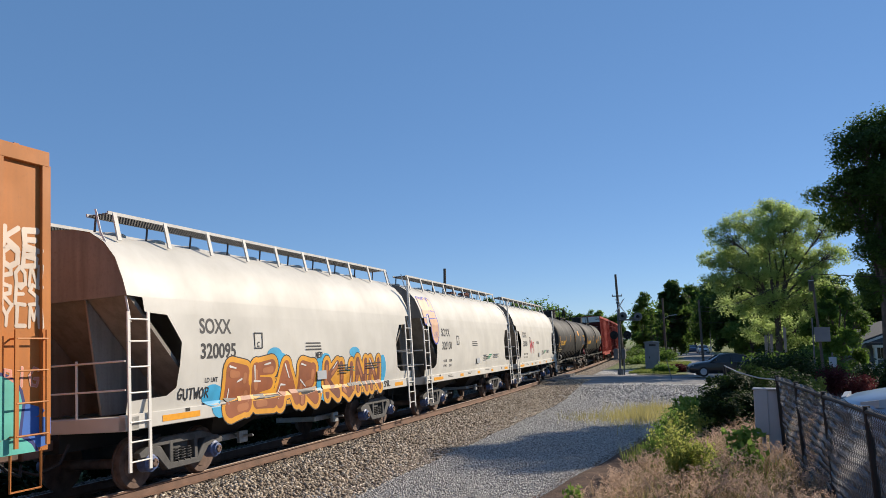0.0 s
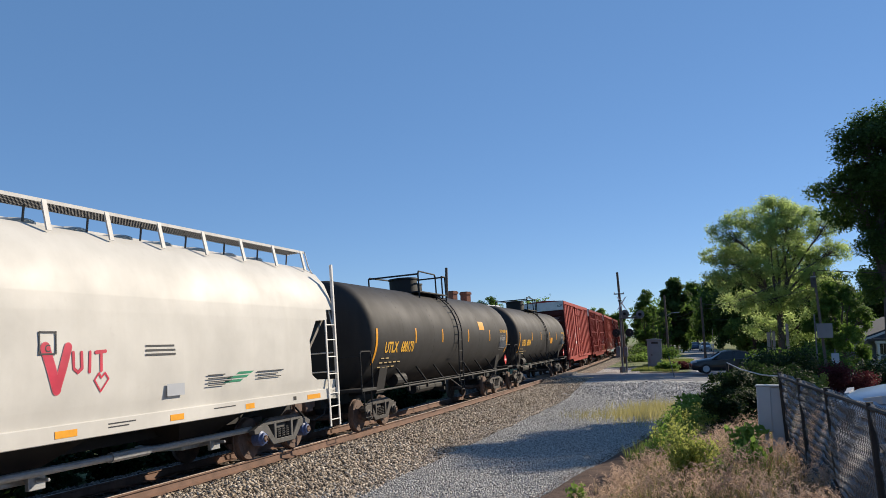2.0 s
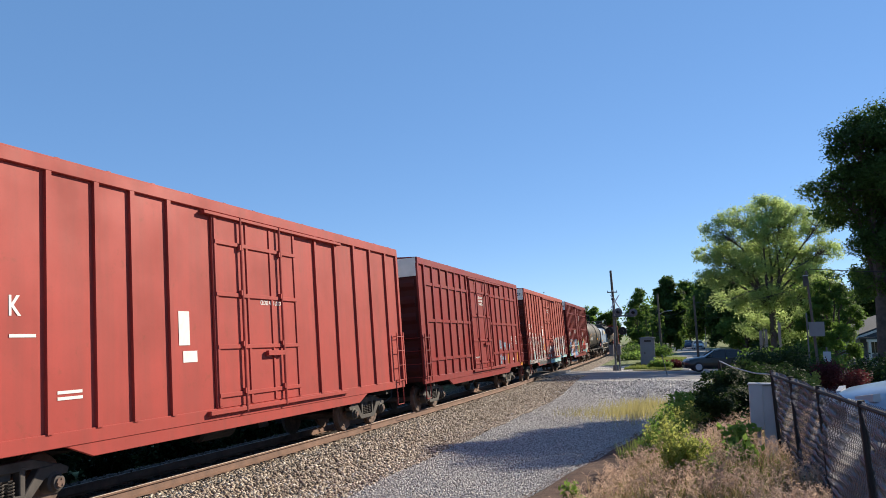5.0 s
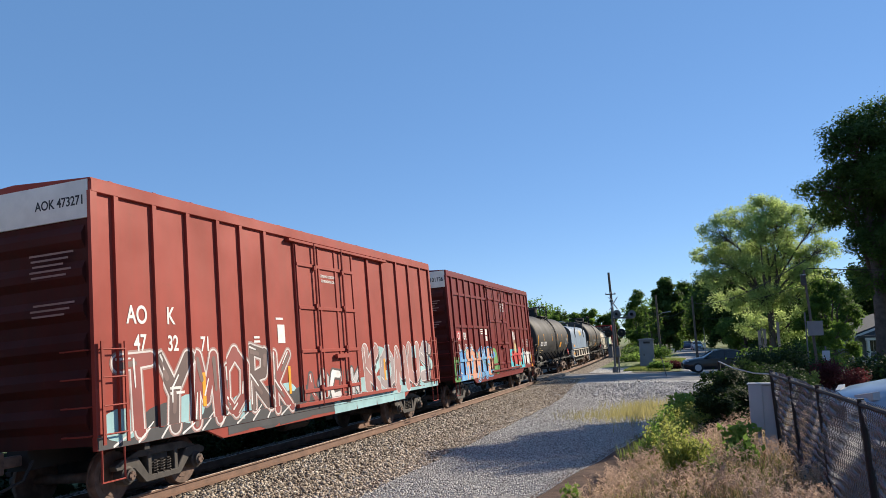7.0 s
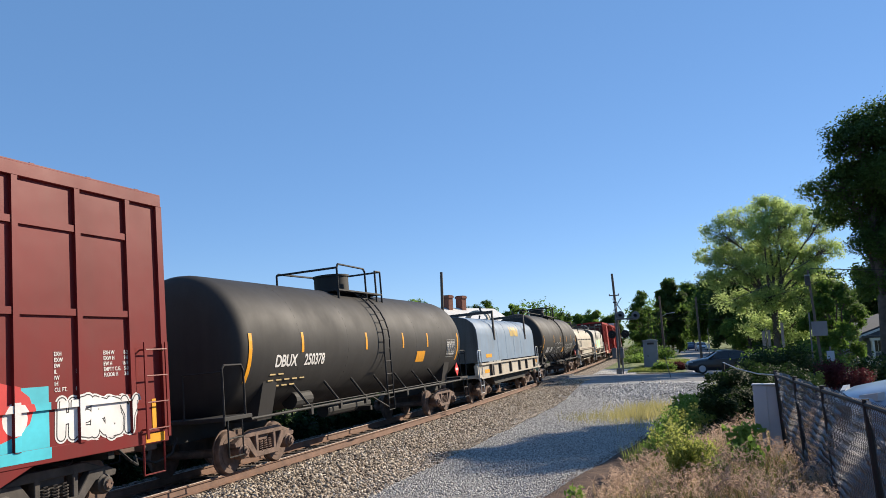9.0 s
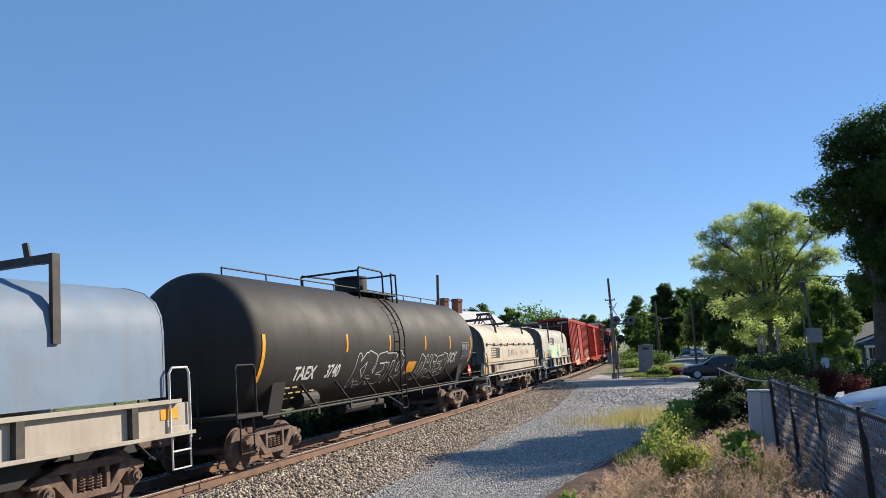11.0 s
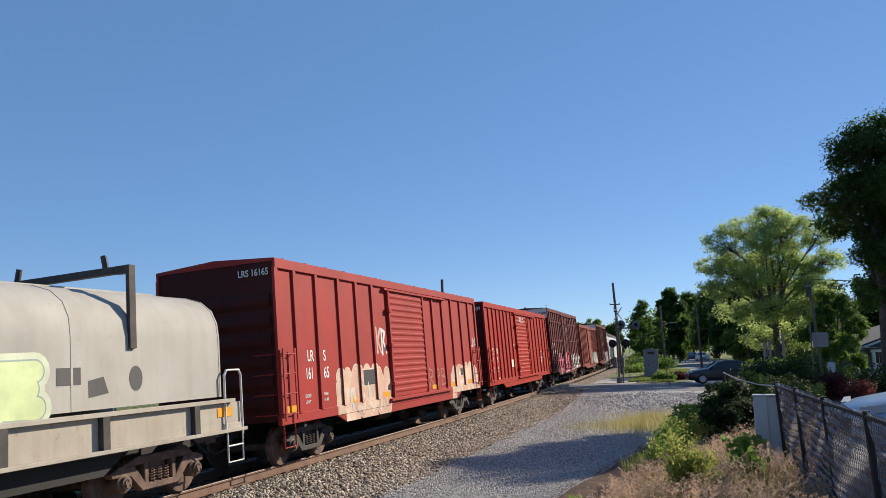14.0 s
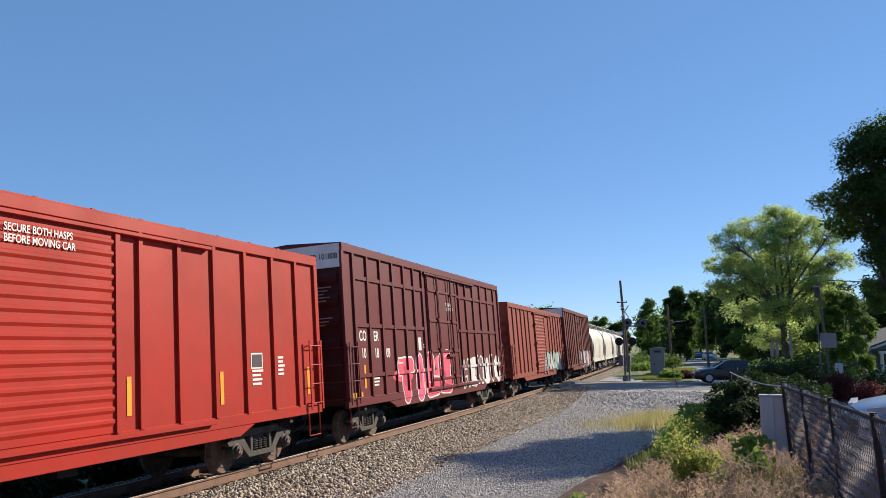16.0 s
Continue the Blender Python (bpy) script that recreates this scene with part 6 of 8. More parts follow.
sprayed_letters(c, [(-6, 6, 1.42)], -1.7, 0.9, 1.82, 2.25, 7, [(0.33, 0.31, 0.28)], (0.33, 0.31, 0.28), 3, weight=0.03)
sprayed_letters(c, [(-6, 6, 1.42)], 1.6, 2.6, 1.9, 2.2, 4, [(0.36, 0.33, 0.30)], (0.36, 0.33, 0.30), 9, weight=0.03)
sprayed_letters(c, [(-6, 6, 1.42)], 3.1, 4.0, 1.95, 2.2, 3, [(0.55, 0.30, 0.2)], (0.55, 0.30, 0.2), 6, weight=0.05)
couple(c, 79.15, 13.4, 1.9)
c = coil_car("grey hooded steel coil car with pale green sprayed letters", 13.4, coil_grey, coil_frame, "168622", (-2.5, 2.42, 0.9), deep=True, top=3.6)
sprayed_letters(c, [(-6, 6, 1.42)], -3.1, 2.1, 1.68, 2.3, 6, [(0.45, 0.72, 0.66), (0.60, 0.70, 0.36), (0.64, 0.70, 0.45), (0.45, 0.72, 0.66)], (0.30, 0.38, 0.34), 4, weight=0.20, rim_w=0.025, halo=((0.62, 0.68, 0.50), 0.09), word="KBEMNE")
sprayed_letters(c, [(-6, 6, 1.42)], -3.9, -3.2, 1.72, 2.1, 4, [(0.30, 0.26, 0.26)], (0.30, 0.26, 0.26), 4, weight=0.05, word="KRUP")
spray(c, [(-6, 6, 1.42)], 0.004, "sprayed_patch", coat((0.06, 0.06, 0.06)), [[(2.3, 2.0), (2.75, 2.0), (2.75, 2.25), (2.3, 2.25)], [(2.9, 1.8), (3.3, 1.85), (3.2, 2.1), (2.9, 2.05)], blob(3.9, 2.05, 0.15, 0.2)])
couple(c, 94.3, 13.4, 1.9)
c = box_car("red steel boxcar with corrugated door and flaking cream paint", 15.7, 4.48, red_cream, red_cream, high=False, door="corrugated", doors=D_COR, posts=P_LRS, marks=[("text", "LR", -6.52, 2.24, 0.26), ("text", "S", -5.72, 2.24, 0.26), ("text", "161", -6.64, 1.84, 0.26, 0.72), ("text", "65", -5.74, 1.84, 0.26, 0.8), ("text", "LD LMT", -6.70, 1.43, 0.075), ("text", "LT WT", -6.70, 1.29, 0.075), ("text", "158 600", -5.82, 1.43, 0.07), ("text", "61 400", -5.78, 1.30, 0.07), ("dark", -3.45, -2.75, 1.55, 1.95), ("dark", 5.3, 5.6, 1.5, 1.75), *[("yellow", y, y + 0.5, 1.16, 1.3) for y in (-7.6, -4.4, -2.2, 2.0, 4.0, 6.2)]], end_number="LRS 16165", end_mat=end_red_shaded)
b = side_bands(H, 1.46, P_LRS)
rng_f = random.Random(21)
for y0, y1, top, word in ((-5.05, -1.75, 1.95, "MGUN"), (4.2, 7.6, 1.75, "SBHO")):
    flakes = []
    for i in range(46):
        u = rng_f.random()
        fy, fz, fw, fh = y0 + (y1 - y0) * u, 0.76 + (top - 0.98) * rng_f.random(), rng_f.uniform(0.12, 0.3), rng_f.uniform(0.1, 0.3)
        flakes.append([(fy - fw, fz - fh), (fy + fw * 0.9, fz - fh * 1.1), (fy + fw, fz + fh * 0.7), (fy + fw * rng_f.uniform(0.1, 0.7), fz + fh), (fy - fw * rng_f.uniform(0.5, 1.0), fz + fh * 0.8)])
    spray(c, b, 0.0022, "faded_paint", coat((0.70, 0.46, 0.33)), flakes)
    spray(c, b, 0.0030, "faded_paint", coat((0.74, 0.56, 0.43)), [p for i, p in enumerate(flakes) if i % 3 == 0])
    sprayed_letters(c, b, y0, y1, 0.85, top, 4, [(0.72, 0.50, 0.36), (0.66, 0.40, 0.29)], (0.50, 0.33, 0.27), 3, weight=0.20, word=word, rim_w=0.012, halo=((0.72, 0.52, 0.40), 0.05), second=(0.76, 0.60, 0.48))
spray(c, b, 0.0105, "faded_paint", coat((0.55, 0.60, 0.58)), [blob(-4.3, 1.25, 0.07, 0.3), blob(-3.2, 1.4, 0.04, 0.25)])
sprayed_letters(c, b, -2.5, -1.75, 2.3, 3.2, 2, [(0.7, 0.45, 0.4), WHT], (0.72, 0.6, 0.56), 5, weight=0.1)
sprayed_letters(c, b, 6.9, 7.6, 2.5, 2.9, 2, [WHT], (0.7, 0.5, 0.45), 3, weight=0.05)
sprayed_letters(c, b, 1.7, 3.6, 1.2, 1.9, 3, [(0.50, 0.20, 0.16)], (0.50, 0.20, 0.16), 7, weight=0.025, word="RPB")
couple(c, 109.1, 15.7)
couple(box_car("bright red steel boxcar with corrugated sliding door", 15.74, 4.48, red_bright, red_bright, high=False, door="corrugated", doors=D_COR, posts=P_ATW, marks=[("text", "AT", -6.92, 2.22, 0.29, 0.75), ("text", "W", -6.05, 2.22, 0.29, 0.75), ("text", "71", -6.88, 1.85, 0.29, 0.75), ("text", "39", -6.1, 1.85, 0.29, 0.7), ("text", "LD LMT", -6.92, 1.6, 0.085), ("text", "LT WT", -6.92, 1.44, 0.085), ("text", "159400", -6.1, 1.6, 0.085), ("text", "60600", -6.1, 1.44, 0.085), ("print", -6.2, 1.2, 1, 0.6), ("white", -3.1, -2.5, 1.6, 1.95), ("dark", 5.15, 5.5, 2.0, 2.25), ("print", 5.15, 1.95, 4, 0.45), ("print", 6.1, 2.2, 5, 0.3), ("doortext", "SECURE BOTH HASPS", -0.6, 3.95, 0.11), ("doortext", "BEFORE MOVING CAR", -0.6, 3.8, 0.11), ("white", -2.3, -2.0, 2.6, 2.7), ("yellow", -5.36, -5.22, 1.2, 1.62), *yl(H, -7.72, -2.2, 1.7, 4.1, 7.3)], end_number="ATW 7139", end_mat=end_red_shaded), 126.21, 15.74)
c = box_car("dark brown steel boxcar with pink and white sprayed letters", 15.7, 5.05, maroon_brown, maroon_brown, "lattice", posts=P_LAT, marks=[("text", "CO", -6.95, 2.58, 0.27), ("text", "ER", -6.02, 2.58, 0.27), ("text", "10", -6.85, 2.13, 0.26), ("text", "18", -6.0, 2.13, 0.26), ("text", "08", -5.2, 2.13, 0.26), ("doortext", "CLOSE AND", 0.3, 3.8, 0.12), ("doortext", "LOCK DOOR", 0.3, 3.65, 0.12), ("white", -2.55, -2.3, 2.3, 2.7), ("print", -2.1, 2.5, 2, 0.3), ("print", -6.2, 1.6, 3, 0.5), ("yellow", -7.5, -6.9, 1.15, 1.27), *yl(H, -6.75)], end_number="COER 101808", end_mat=end_red_shaded)
b = side_bands(H, LATTICE, P_LAT, *D_PLUG)
sprayed_letters(c, b, -4.4, 0.4, 0.98, 2.0, 4, [PNK, (0.75, 0.10, 0.2), PNK], WHT, 3, cloud=PNK, shine=WHT, weight=0.22, second=(0.5, 0.02, 0.08), word="TILE", rim_w=0.05)
sprayed_letters(c, b, 1.9, 7.4, 1.0, 1.9, 8, [(0.125, 0.022, 0.024), WHT], WHT, 8, weight=0.14, word="HENUIC", rim_w=0.07)
couple(c, 143.29, 15.7)
c = box_car("rusty red steel boxcar with smeared sprayed letters", 16.0, 4.48, red_far, red_far, high=False, door="corrugated", doors=D_COR)
sprayed_letters(c, [(-7, 7, 1.52)], 0.5, 6.5, 1.0, 2.0, 6, [(0.3, 0.3, 0.3), (0.25, 0.42, 0.42), (0.5, 0.48, 0.45)], BLK, 4)
couple(c, 160.75, 16.0)
c = box_car("dark maroon steel boxcar with pale sprayed letters", 15.7, 5.05, maroon_far, maroon_far, end_number="")
sprayed_letters(c, [(-7, 7, 1.52)], -1.0, 6.5, 1.0, 1.9, 6, [(0.4, 0.42, 0.48), (0.14, 0.03, 0.03)], (0.3, 0.34, 0.45), 7)
couple(c, 178.48, 15.7)
far_hopper = hopper_car("white covered hopper car, clean", 12.4, hop_white)
couple(far_hopper, 195.6, 12.4, 1.9)
for i in range(1, 5):
    couple(copy_thing(far_hopper, pose(0, 0, 0)), 195.6 + 13.45 * i, 12.4, 1.9)
for i in range(2):
    couple(copy_thing(TRAIN[19][0], pose(0, 0, 0)), 263.4 + 17.4 * i, 15.7)
for car, *_ in TRAIN:
    tagged(car, group="freight train")


def car_pose(front, L, inset, t):
    s = front - 15.898 * (t - 8) + 0.018 * (t - 8) ** 2
    a, _ = track_at(s + inset)
    b, _ = track_at(s + L - inset)
    m = (a + b) / 2
    return pose(m.x, m.y, m.z, 0, -math.degrees(CANT), math.degrees(math.atan2(a.x - b.x, b.y - a.y)))


def motions():
    """The train rolls past; each car follows the bend on its two trucks."""
    for car, front, L, inset in TRAIN:
        walk(car, [(t * 0.5, car_pose(front, L, inset, t * 0.5)) for t in range(33)])
    # wheels roll on the rails
    turn = [(f / 30, math.degrees((15.898 * (f / 30 - 8) - 0.018 * (f / 30 - 8) ** 2) / 0.42)) for f in range(481)]
    for car, *_ in TRAIN[:18]:
        for w in [w for t in car.children for w in t.children if w.name.startswith("wheelset")]:
            y = w.matrix_basis.translation.y
            walk(w, [(t, pose(0, y, 0.42, a)) for t, a in turn])


# ---- plants ----
def leaf_cloud(pts, size, rng, squash=1.0, up=0.35):
    """A diamond leaf at each point, turned at random."""
    n = len(pts)
    a = rng.normal(size=(n, 3))
    a /= np.linalg.norm(a, axis=1)[:, None]
    b = rng.normal(size=(n, 3)) + np.array([0, 0, up])
    b -= (b * a).sum(1)[:, None] * a
    b /= np.linalg.norm(b, axis=1)[:, None]
    s = rng.uniform(0.6, 1.3, (n, 1)) * size
    v = np.stack([pts - a * s, pts + b * s * 0.5 * squash, pts + a * s, pts - b * s * 0.5 * squash], 1)
    f = np.arange(n * 4).reshape(n, 4)
    return v.reshape(-1, 3), f


def crown_points(lobes, n, rng, hollow=0.55):
    """Points in a set of lobes (centre, radii), denser towards their skins."""
    w = np.array([r[0] * r[1] + r[0] * r[2] for _, r in lobes])
    pick = rng.choice(len(lobes), n, p=w / w.sum())
    d = rng.normal(size=(n, 3))
    d /= np.linalg.norm(d, axis=1)[:, None]
    r = hollow + (1.08 - hollow) * rng.uniform(0, 1, (n, 1)) ** 0.6
    c = np.array([c for c, _ in lobes])[pick]
    rad = np.array([r for _, r in lobes])[pick]
    lump = 1 + 0.22 * np.sin(d[:, :1] * 7 + pick[:, None]) * np.sin(d[:, 1:2] * 6 + pick[:, None] * 2) + 0.12 * np.sin(d[:, 2:] * 9)
    return c + d * r * rad * lump


def sprays(lobes, per_lobe, share, rng):
    """Leafy sprays at the skins of the lobes: centre, radii and the lobe's number of each."""
    out = []
    for k, (c, r) in enumerate(lobes):
        for _ in range(per_lobe):
            d = rng.normal(size=3) + (0, 0, 0.25)
            d /= np.linalg.norm(d)
            p = np.array(c) + d * np.array(r) * rng.uniform(0.45, 1.0)
            q = share * r[0] * rng.uniform(0.6, 1.3)
            out.append((p, (q, q, q * rng.uniform(0.65, 1.0)), k))
    return out


def spray_leaves(pads, n, size, rng, aspect=0.55, stray=0.06):
    """Leaves gathered in sprays; those of one spray face much the same way, as twigs hold them."""
    w = np.array([r[0] * r[1] for _, r, _ in pads])
    pick = rng.choice(len(pads), n, p=w / w.sum())
    d = rng.normal(size=(n, 3))
    d /= np.linalg.norm(d, axis=1)[:, None]
    u = rng.uniform(0, 1, (n, 1)) ** 0.45
    far = rng.uniform(0, 1, (n, 1)) < stray
    u = np.where(far, u * 1.45, u)
    c = np.array([p for p, _, _ in pads])[pick]
    rad = np.array([r for _, r, _ in pads])[pick]
    lump = 1 + 0.3 * np.sin(d[:, :1] * 5 + pick[:, None]) * np.sin(d[:, 1:2] * 5 + pick[:, None] * 2.3)
    pts = c + d * u * rad * lump
    face = rng.normal(size=(len(pads), 3)) * 0.5 + (0, 0, 0.7)
    m = face[pick] + d * 0.5 + rng.normal(size=(n, 3)) * 0.45
    m /= np.linalg.norm(m, axis=1)[:, None]
    a = rng.normal(size=(n, 3))
    a -= (a * m).sum(1)[:, None] * m
    a /= np.linalg.norm(a, axis=1)[:, None]
    b = np.cross(m, a)
    s = rng.uniform(0.6, 1.3, (n, 1)) * size
    v = np.stack([pts - a * s, pts + b * s * aspect - m * s * 0.15, pts + a * s, pts - b * s * aspect - m * s * 0.15], 1)
    return v.reshape(-1, 3), np.arange(n * 4).reshape(n, 4)


def limb(g, p, q, r0, r1, rng, sag=0.12, k=6):
    """A crooked tapering branch."""
    p, q = Vector(p), Vector(q)
    L = (q - p).length
    pts = [p]
    for t in (0.3, 0.65):
        pts.append(p.lerp(q, t) + Vector((rng.uniform(-1, 1) * 0.07 * L, rng.uniform(-1, 1) * 0.07 * L, sag * L * math.sin(math.pi * t) * 0.8)))
    pts.append(q)
    for i in range(3):
        g.tube(pts[i], pts[i + 1], r0 + (r1 - r0) * i / 3, k, r0 + (r1 - r0) * (i + 1) / 3)
    return pts


def tree(x, y, height, radius, base, leaf, n, size, seed, label, lobes=9, lean=(0, 0), trunk=0.25, name="tree", z=None, crown=None, per_lobe=9, share=0.42, fork=None, stray=0.06):
    """A tree: tapered trunk, limbs to each lobe of the crown, twigs to each leafy spray. crown: lobes (x, y, z, radius) set by hand."""
    rng = np.random.default_rng(seed)
    z0 = on_ground(x, y) if z is None else z
    ob = thing(name, label, "tree", pose(x, y, z0 - 0.05))
    ls = []
    if crown:
        ls = [((a, b, c), (r, r, r * 0.72)) for a, b, c, r in crown]
    else:
        for i in range(lobes):
            u = (i + 0.5) / lobes
            hz = base + (height - base) * (0.12 + 0.74 * u)
            k = math.sin(math.pi * (0.18 + 0.72 * u)) ** 0.8
            a = i * 2.4 + rng.uniform(-0.5, 0.5)
            off = radius * 0.62 * k * rng.uniform(0.7, 1.1)
            r = radius * rng.uniform(0.36, 0.52) * (0.6 + 0.4 * k)
            ls.append(((lean[0] * u + off * math.cos(a), lean[1] * u + off * math.sin(a), hz), (r, r, r * rng.uniform(0.6, 0.85))))
        ls.append(((lean[0], lean[1], height - radius * 0.34), (radius * 0.42, radius * 0.42, radius * 0.34)))
    g = Geo()
    fork = fork or base + (height - base) * 0.25
    pts = [Vector((lean[0] * 0.3 * t, lean[1] * 0.3 * t, fork * t)) for t in (0, 0.15, 0.5, 1.0)]
    rs = [trunk * 1.35, trunk, trunk * 0.85, trunk * 0.7]
    for p, q, r1, r2 in zip(pts, pts[1:], rs, rs[1:]):
        g.tube(p, q, r1, 10, r2)
    part("trunk", g, BARK, ob, smooth=60)
    pads = sprays(ls, per_lobe, share, rng)
    g = Geo()
    knots = []
    for c, r in ls:
        p = pts[-1] if c[2] > fork else pts[2]
        knots.append(limb(g, p, c, trunk * 0.36, trunk * 0.10, rng))
    for p, r, k in pads:
        limb(g, knots[k][2].lerp(knots[k][3], rng.uniform(0, 1)), Vector(p), trunk * 0.11, trunk * 0.03, rng, 0.05, 4)
    tagged(part("branchwork", g, BARK, ob), kind="stuff")
    v, f = spray_leaves(pads, n, size, rng, stray=stray)
    part("crown", raw_mesh("crown", v, f), leaf, ob)
    return ob


def shrub(x, y, w, d, h, leaf, n, size, seed, label, name="shrub", z=None, lift=0.0):
    rng = np.random.default_rng(seed)
    ob = thing(name, label, "shrub", pose(x, y, (on_ground(x, y) if z is None else z) - 0.03))
    ls = []
    for i in range(9):
        a = i * 2.4
        r = rng.uniform(0.30, 0.42)
        ls.append(((w * 0.32 * math.cos(a) * (i > 0), d * 0.32 * math.sin(a) * (i > 0), lift + (h - lift) * (0.35 + 0.3 * rng.uniform(0, 1) + 0.08 * (i == 0))), (w * r, d * r, (h - lift) * 0.36)))
    g = Geo()
    for c, r in ls:
        g.tube((c[0] * 0.2, c[1] * 0.2, 0), c, 0.025, 5, 0.008)
    tagged(part("stem", g, BARK, ob), kind="stuff")
    v, f = spray_leaves(sprays(ls, 8, 0.45, rng), n, size, rng)
    part("foliage", raw_mesh("foliage", v, f), leaf, ob)
    return ob


def blades(name, label, place, n, height, width, material, seed, lean=0.35):
    """Bent grass blades as one mesh."""
    rng = np.random.default_rng(seed)
    x, y = place(rng, n)
    n = len(x)
    z = ground_z(x, y) - 0.02
    h = rng.uniform(0.45, 1.1, n) * height
    a = rng.uniform(0, 2 * np.pi, n)
    dx, dy = np.cos(a), np.sin(a)
    b = rng.uniform(0.2, 1.0, n) * lean * h
    w = width * rng.uniform(0.6, 1.3, n)
    px, py = -dy * w, dx * w
    rows = []
    for k, (t, ww, bend) in enumerate(((0.0, 1.0, 0.0), (0.55, 0.8, 0.3), (1.0, 0.12, 1.0))):
        cx, cy, cz = x + dx * b * bend, y + dy * b * bend, z + h * t
        rows += [np.stack([cx - px * ww, cy - py * ww, cz], -1), np.stack([cx + px * ww, cy + py * ww, cz], -1)]
    v = np.stack(rows, 1).reshape(-1, 3)
    q = np.array([(0, 1, 3, 2), (2, 3, 5, 4)])
    f = (q[None] + (np.arange(n) * 6)[:, None, None]).reshape(-1, 4)
    return tagged(part(name, raw_mesh(name, v, f), material), label, "grass", kind="stuff")


def seed_heads(name, label, place, n, height, material, seed):
    """Soft drooping plumes: fine bristles along a bowed stalk's tip."""
    rng = np.random.default_rng(seed)
    x, y = place(rng, n)
    n, m = len(x), 16
    a = rng.uniform(0, 2 * np.pi, n)
    to = np.stack([np.cos(a), np.sin(a)], -1)
    L = rng.uniform(0.12, 0.24, n)
    base = np.stack([x, y, ground_z(x, y) + height * rng.uniform(0.5, 1.15, n)], -1)
    t = np.tile(np.linspace(0, 1, m), (n, 1))
    axis = base[:, None] + np.concatenate([to[:, None] * (t ** 1.8 * L[:, None] * 0.45)[..., None], ((1.25 * t - 0.55 * t * t) * L[:, None])[..., None]], -1)
    axis = axis + rng.normal(0, 0.006, (n, m, 3))
    way = np.concatenate([np.repeat(to[:, None], m, 1), (1.6 - 1.9 * t)[..., None]], -1) + rng.normal(0, 0.35, (n, m, 3))
    way /= np.linalg.norm(way, axis=-1)[..., None]
    side = np.cross(way, rng.normal(size=(n, m, 3)))
    side /= np.linalg.norm(side, axis=-1)[..., None]
    s = (0.030 + 0.020 * np.sin(np.pi * t))[..., None]
    v = np.stack([axis, axis + way * s * 0.5 + side * 0.0035, axis + way * s, axis + way * s * 0.5 - side * 0.0035], 2).reshape(-1, 3)
    return tagged(part(name, raw_mesh(name, v, np.arange(len(v)).reshape(-1, 4)), material), label, "grass", kind="stuff")


OAK = ((-1.5, 0.0, 8.3, 1.25), (-0.5, -0.5, 9.9, 1.4), (0.6, 0.3, 10.9, 1.35), (2.1, -0.4, 10.9, 1.7), (-0.7, 1.0, 7.3, 1.4), (0.6, -1.4, 8.4, 1.7), (2.3, 0.9, 8.6, 2.0), (0.1, -0.4, 5.7, 1.3),
       (1.2, 1.4, 6.1, 1.7), (2.7, -1.2, 6.3, 1.9), (0.2, 0.7, 4.2, 1.3), (1.2, -0.9, 4.2, 1.5), (2.8, 0.5, 4.0, 1.8), (4.0, -0.5, 9.6, 2.0), (4.5, 0.5, 6.7, 2.0), (4.7, 0.0, 4.0, 1.9),
       (-0.3, 0.2, 8.7, 1.4), (0.5, 0.4, 7.2, 1.5), (1.5, -0.3, 9.8, 1.6), (0.9, 0.2, 5.2, 1.4), (2.0, 0.2, 7.4, 1.7))
tree(16.6, 37.0, 12.2, 5.0, 2.0, LEAF_OAK, 150000, 0.07, 11, "tall dark green oak, dense crown, beside the lot", trunk=0.36, crown=OAK, per_lobe=26, share=0.34, fork=3.5)
BOUGHS = ((-3.3, -0.5, 10.0, 1.4), (-3.9, 0.3, 8.4, 1.2), (-1.8, 0.6, 11.0, 1.5), (0.1, -0.4, 11.5, 1.5), (1.9, 0.5, 11.0, 1.5), (3.3, -0.3, 10.0, 1.3), (3.7, 0.4, 8.2, 1.2), (-2.2, 1.0, 8.6, 1.6), (-0.2, -1.2, 9.6, 1.7),
          (1.7, 1.1, 8.9, 1.6), (-3.6, -0.3, 6.5, 1.3), (-1.6, -0.8, 7.0, 1.6), (0.7, 0.9, 6.9, 1.5), (2.5, -0.6, 6.6, 1.3), (-2.4, 0.6, 4.9, 1.5), (-0.4, -0.6, 4.8, 1.6), (1.7, -0.3, 4.7, 1.5), (3.2, 0.5, 5.2, 1.4), (-0.9, 0.8, 3.0, 1.4), (1.3, 0.5, 3.0, 1.4), (0.9, -0.8, 10.3, 1.4), (-2.6, -0.8, 7.6, 1.4), (-0.6, 0.6, 8.2, 1.5), (2.7, 0.8, 7.6, 1.2))
tree(13.94, 64, 13.4, 5.8, 2.2, LEAF_LITE, 78000, 0.078, 17, "light green spreading tree with gaps in its crown", trunk=0.28, crown=[(a * 1.067, b * 1.067, 2.45 + (c - 2.4) * 1.067, r * 1.067) for a, b, c, r in BOUGHS], per_lobe=30, share=0.31, fork=4.5, stray=0.1)
tree(12.6, 82, 6.6, 3.0, 0.3, LEAF_DARK, 18000, 0.12, 13, "dense green tree behind the hedge", lobes=11)
tree(17.8, 62, 6.4, 2.5, 0.2, LEAF_DARK, 20000, 0.10, 15, "dense yellow-green tree beside a sign", lobes=10)
tree(15.8, 86, 14.2, 3.6, 1.0, LEAF_MID, 20000, 0.14, 18, "tall green tree behind the light one", lobes=16, trunk=0.3, share=0.5)
tree(17.2, 80, 7.4, 3.2, 0.2, LEAF_DARK, 14000, 0.13, 14, "dense green tree beside the road", lobes=10)
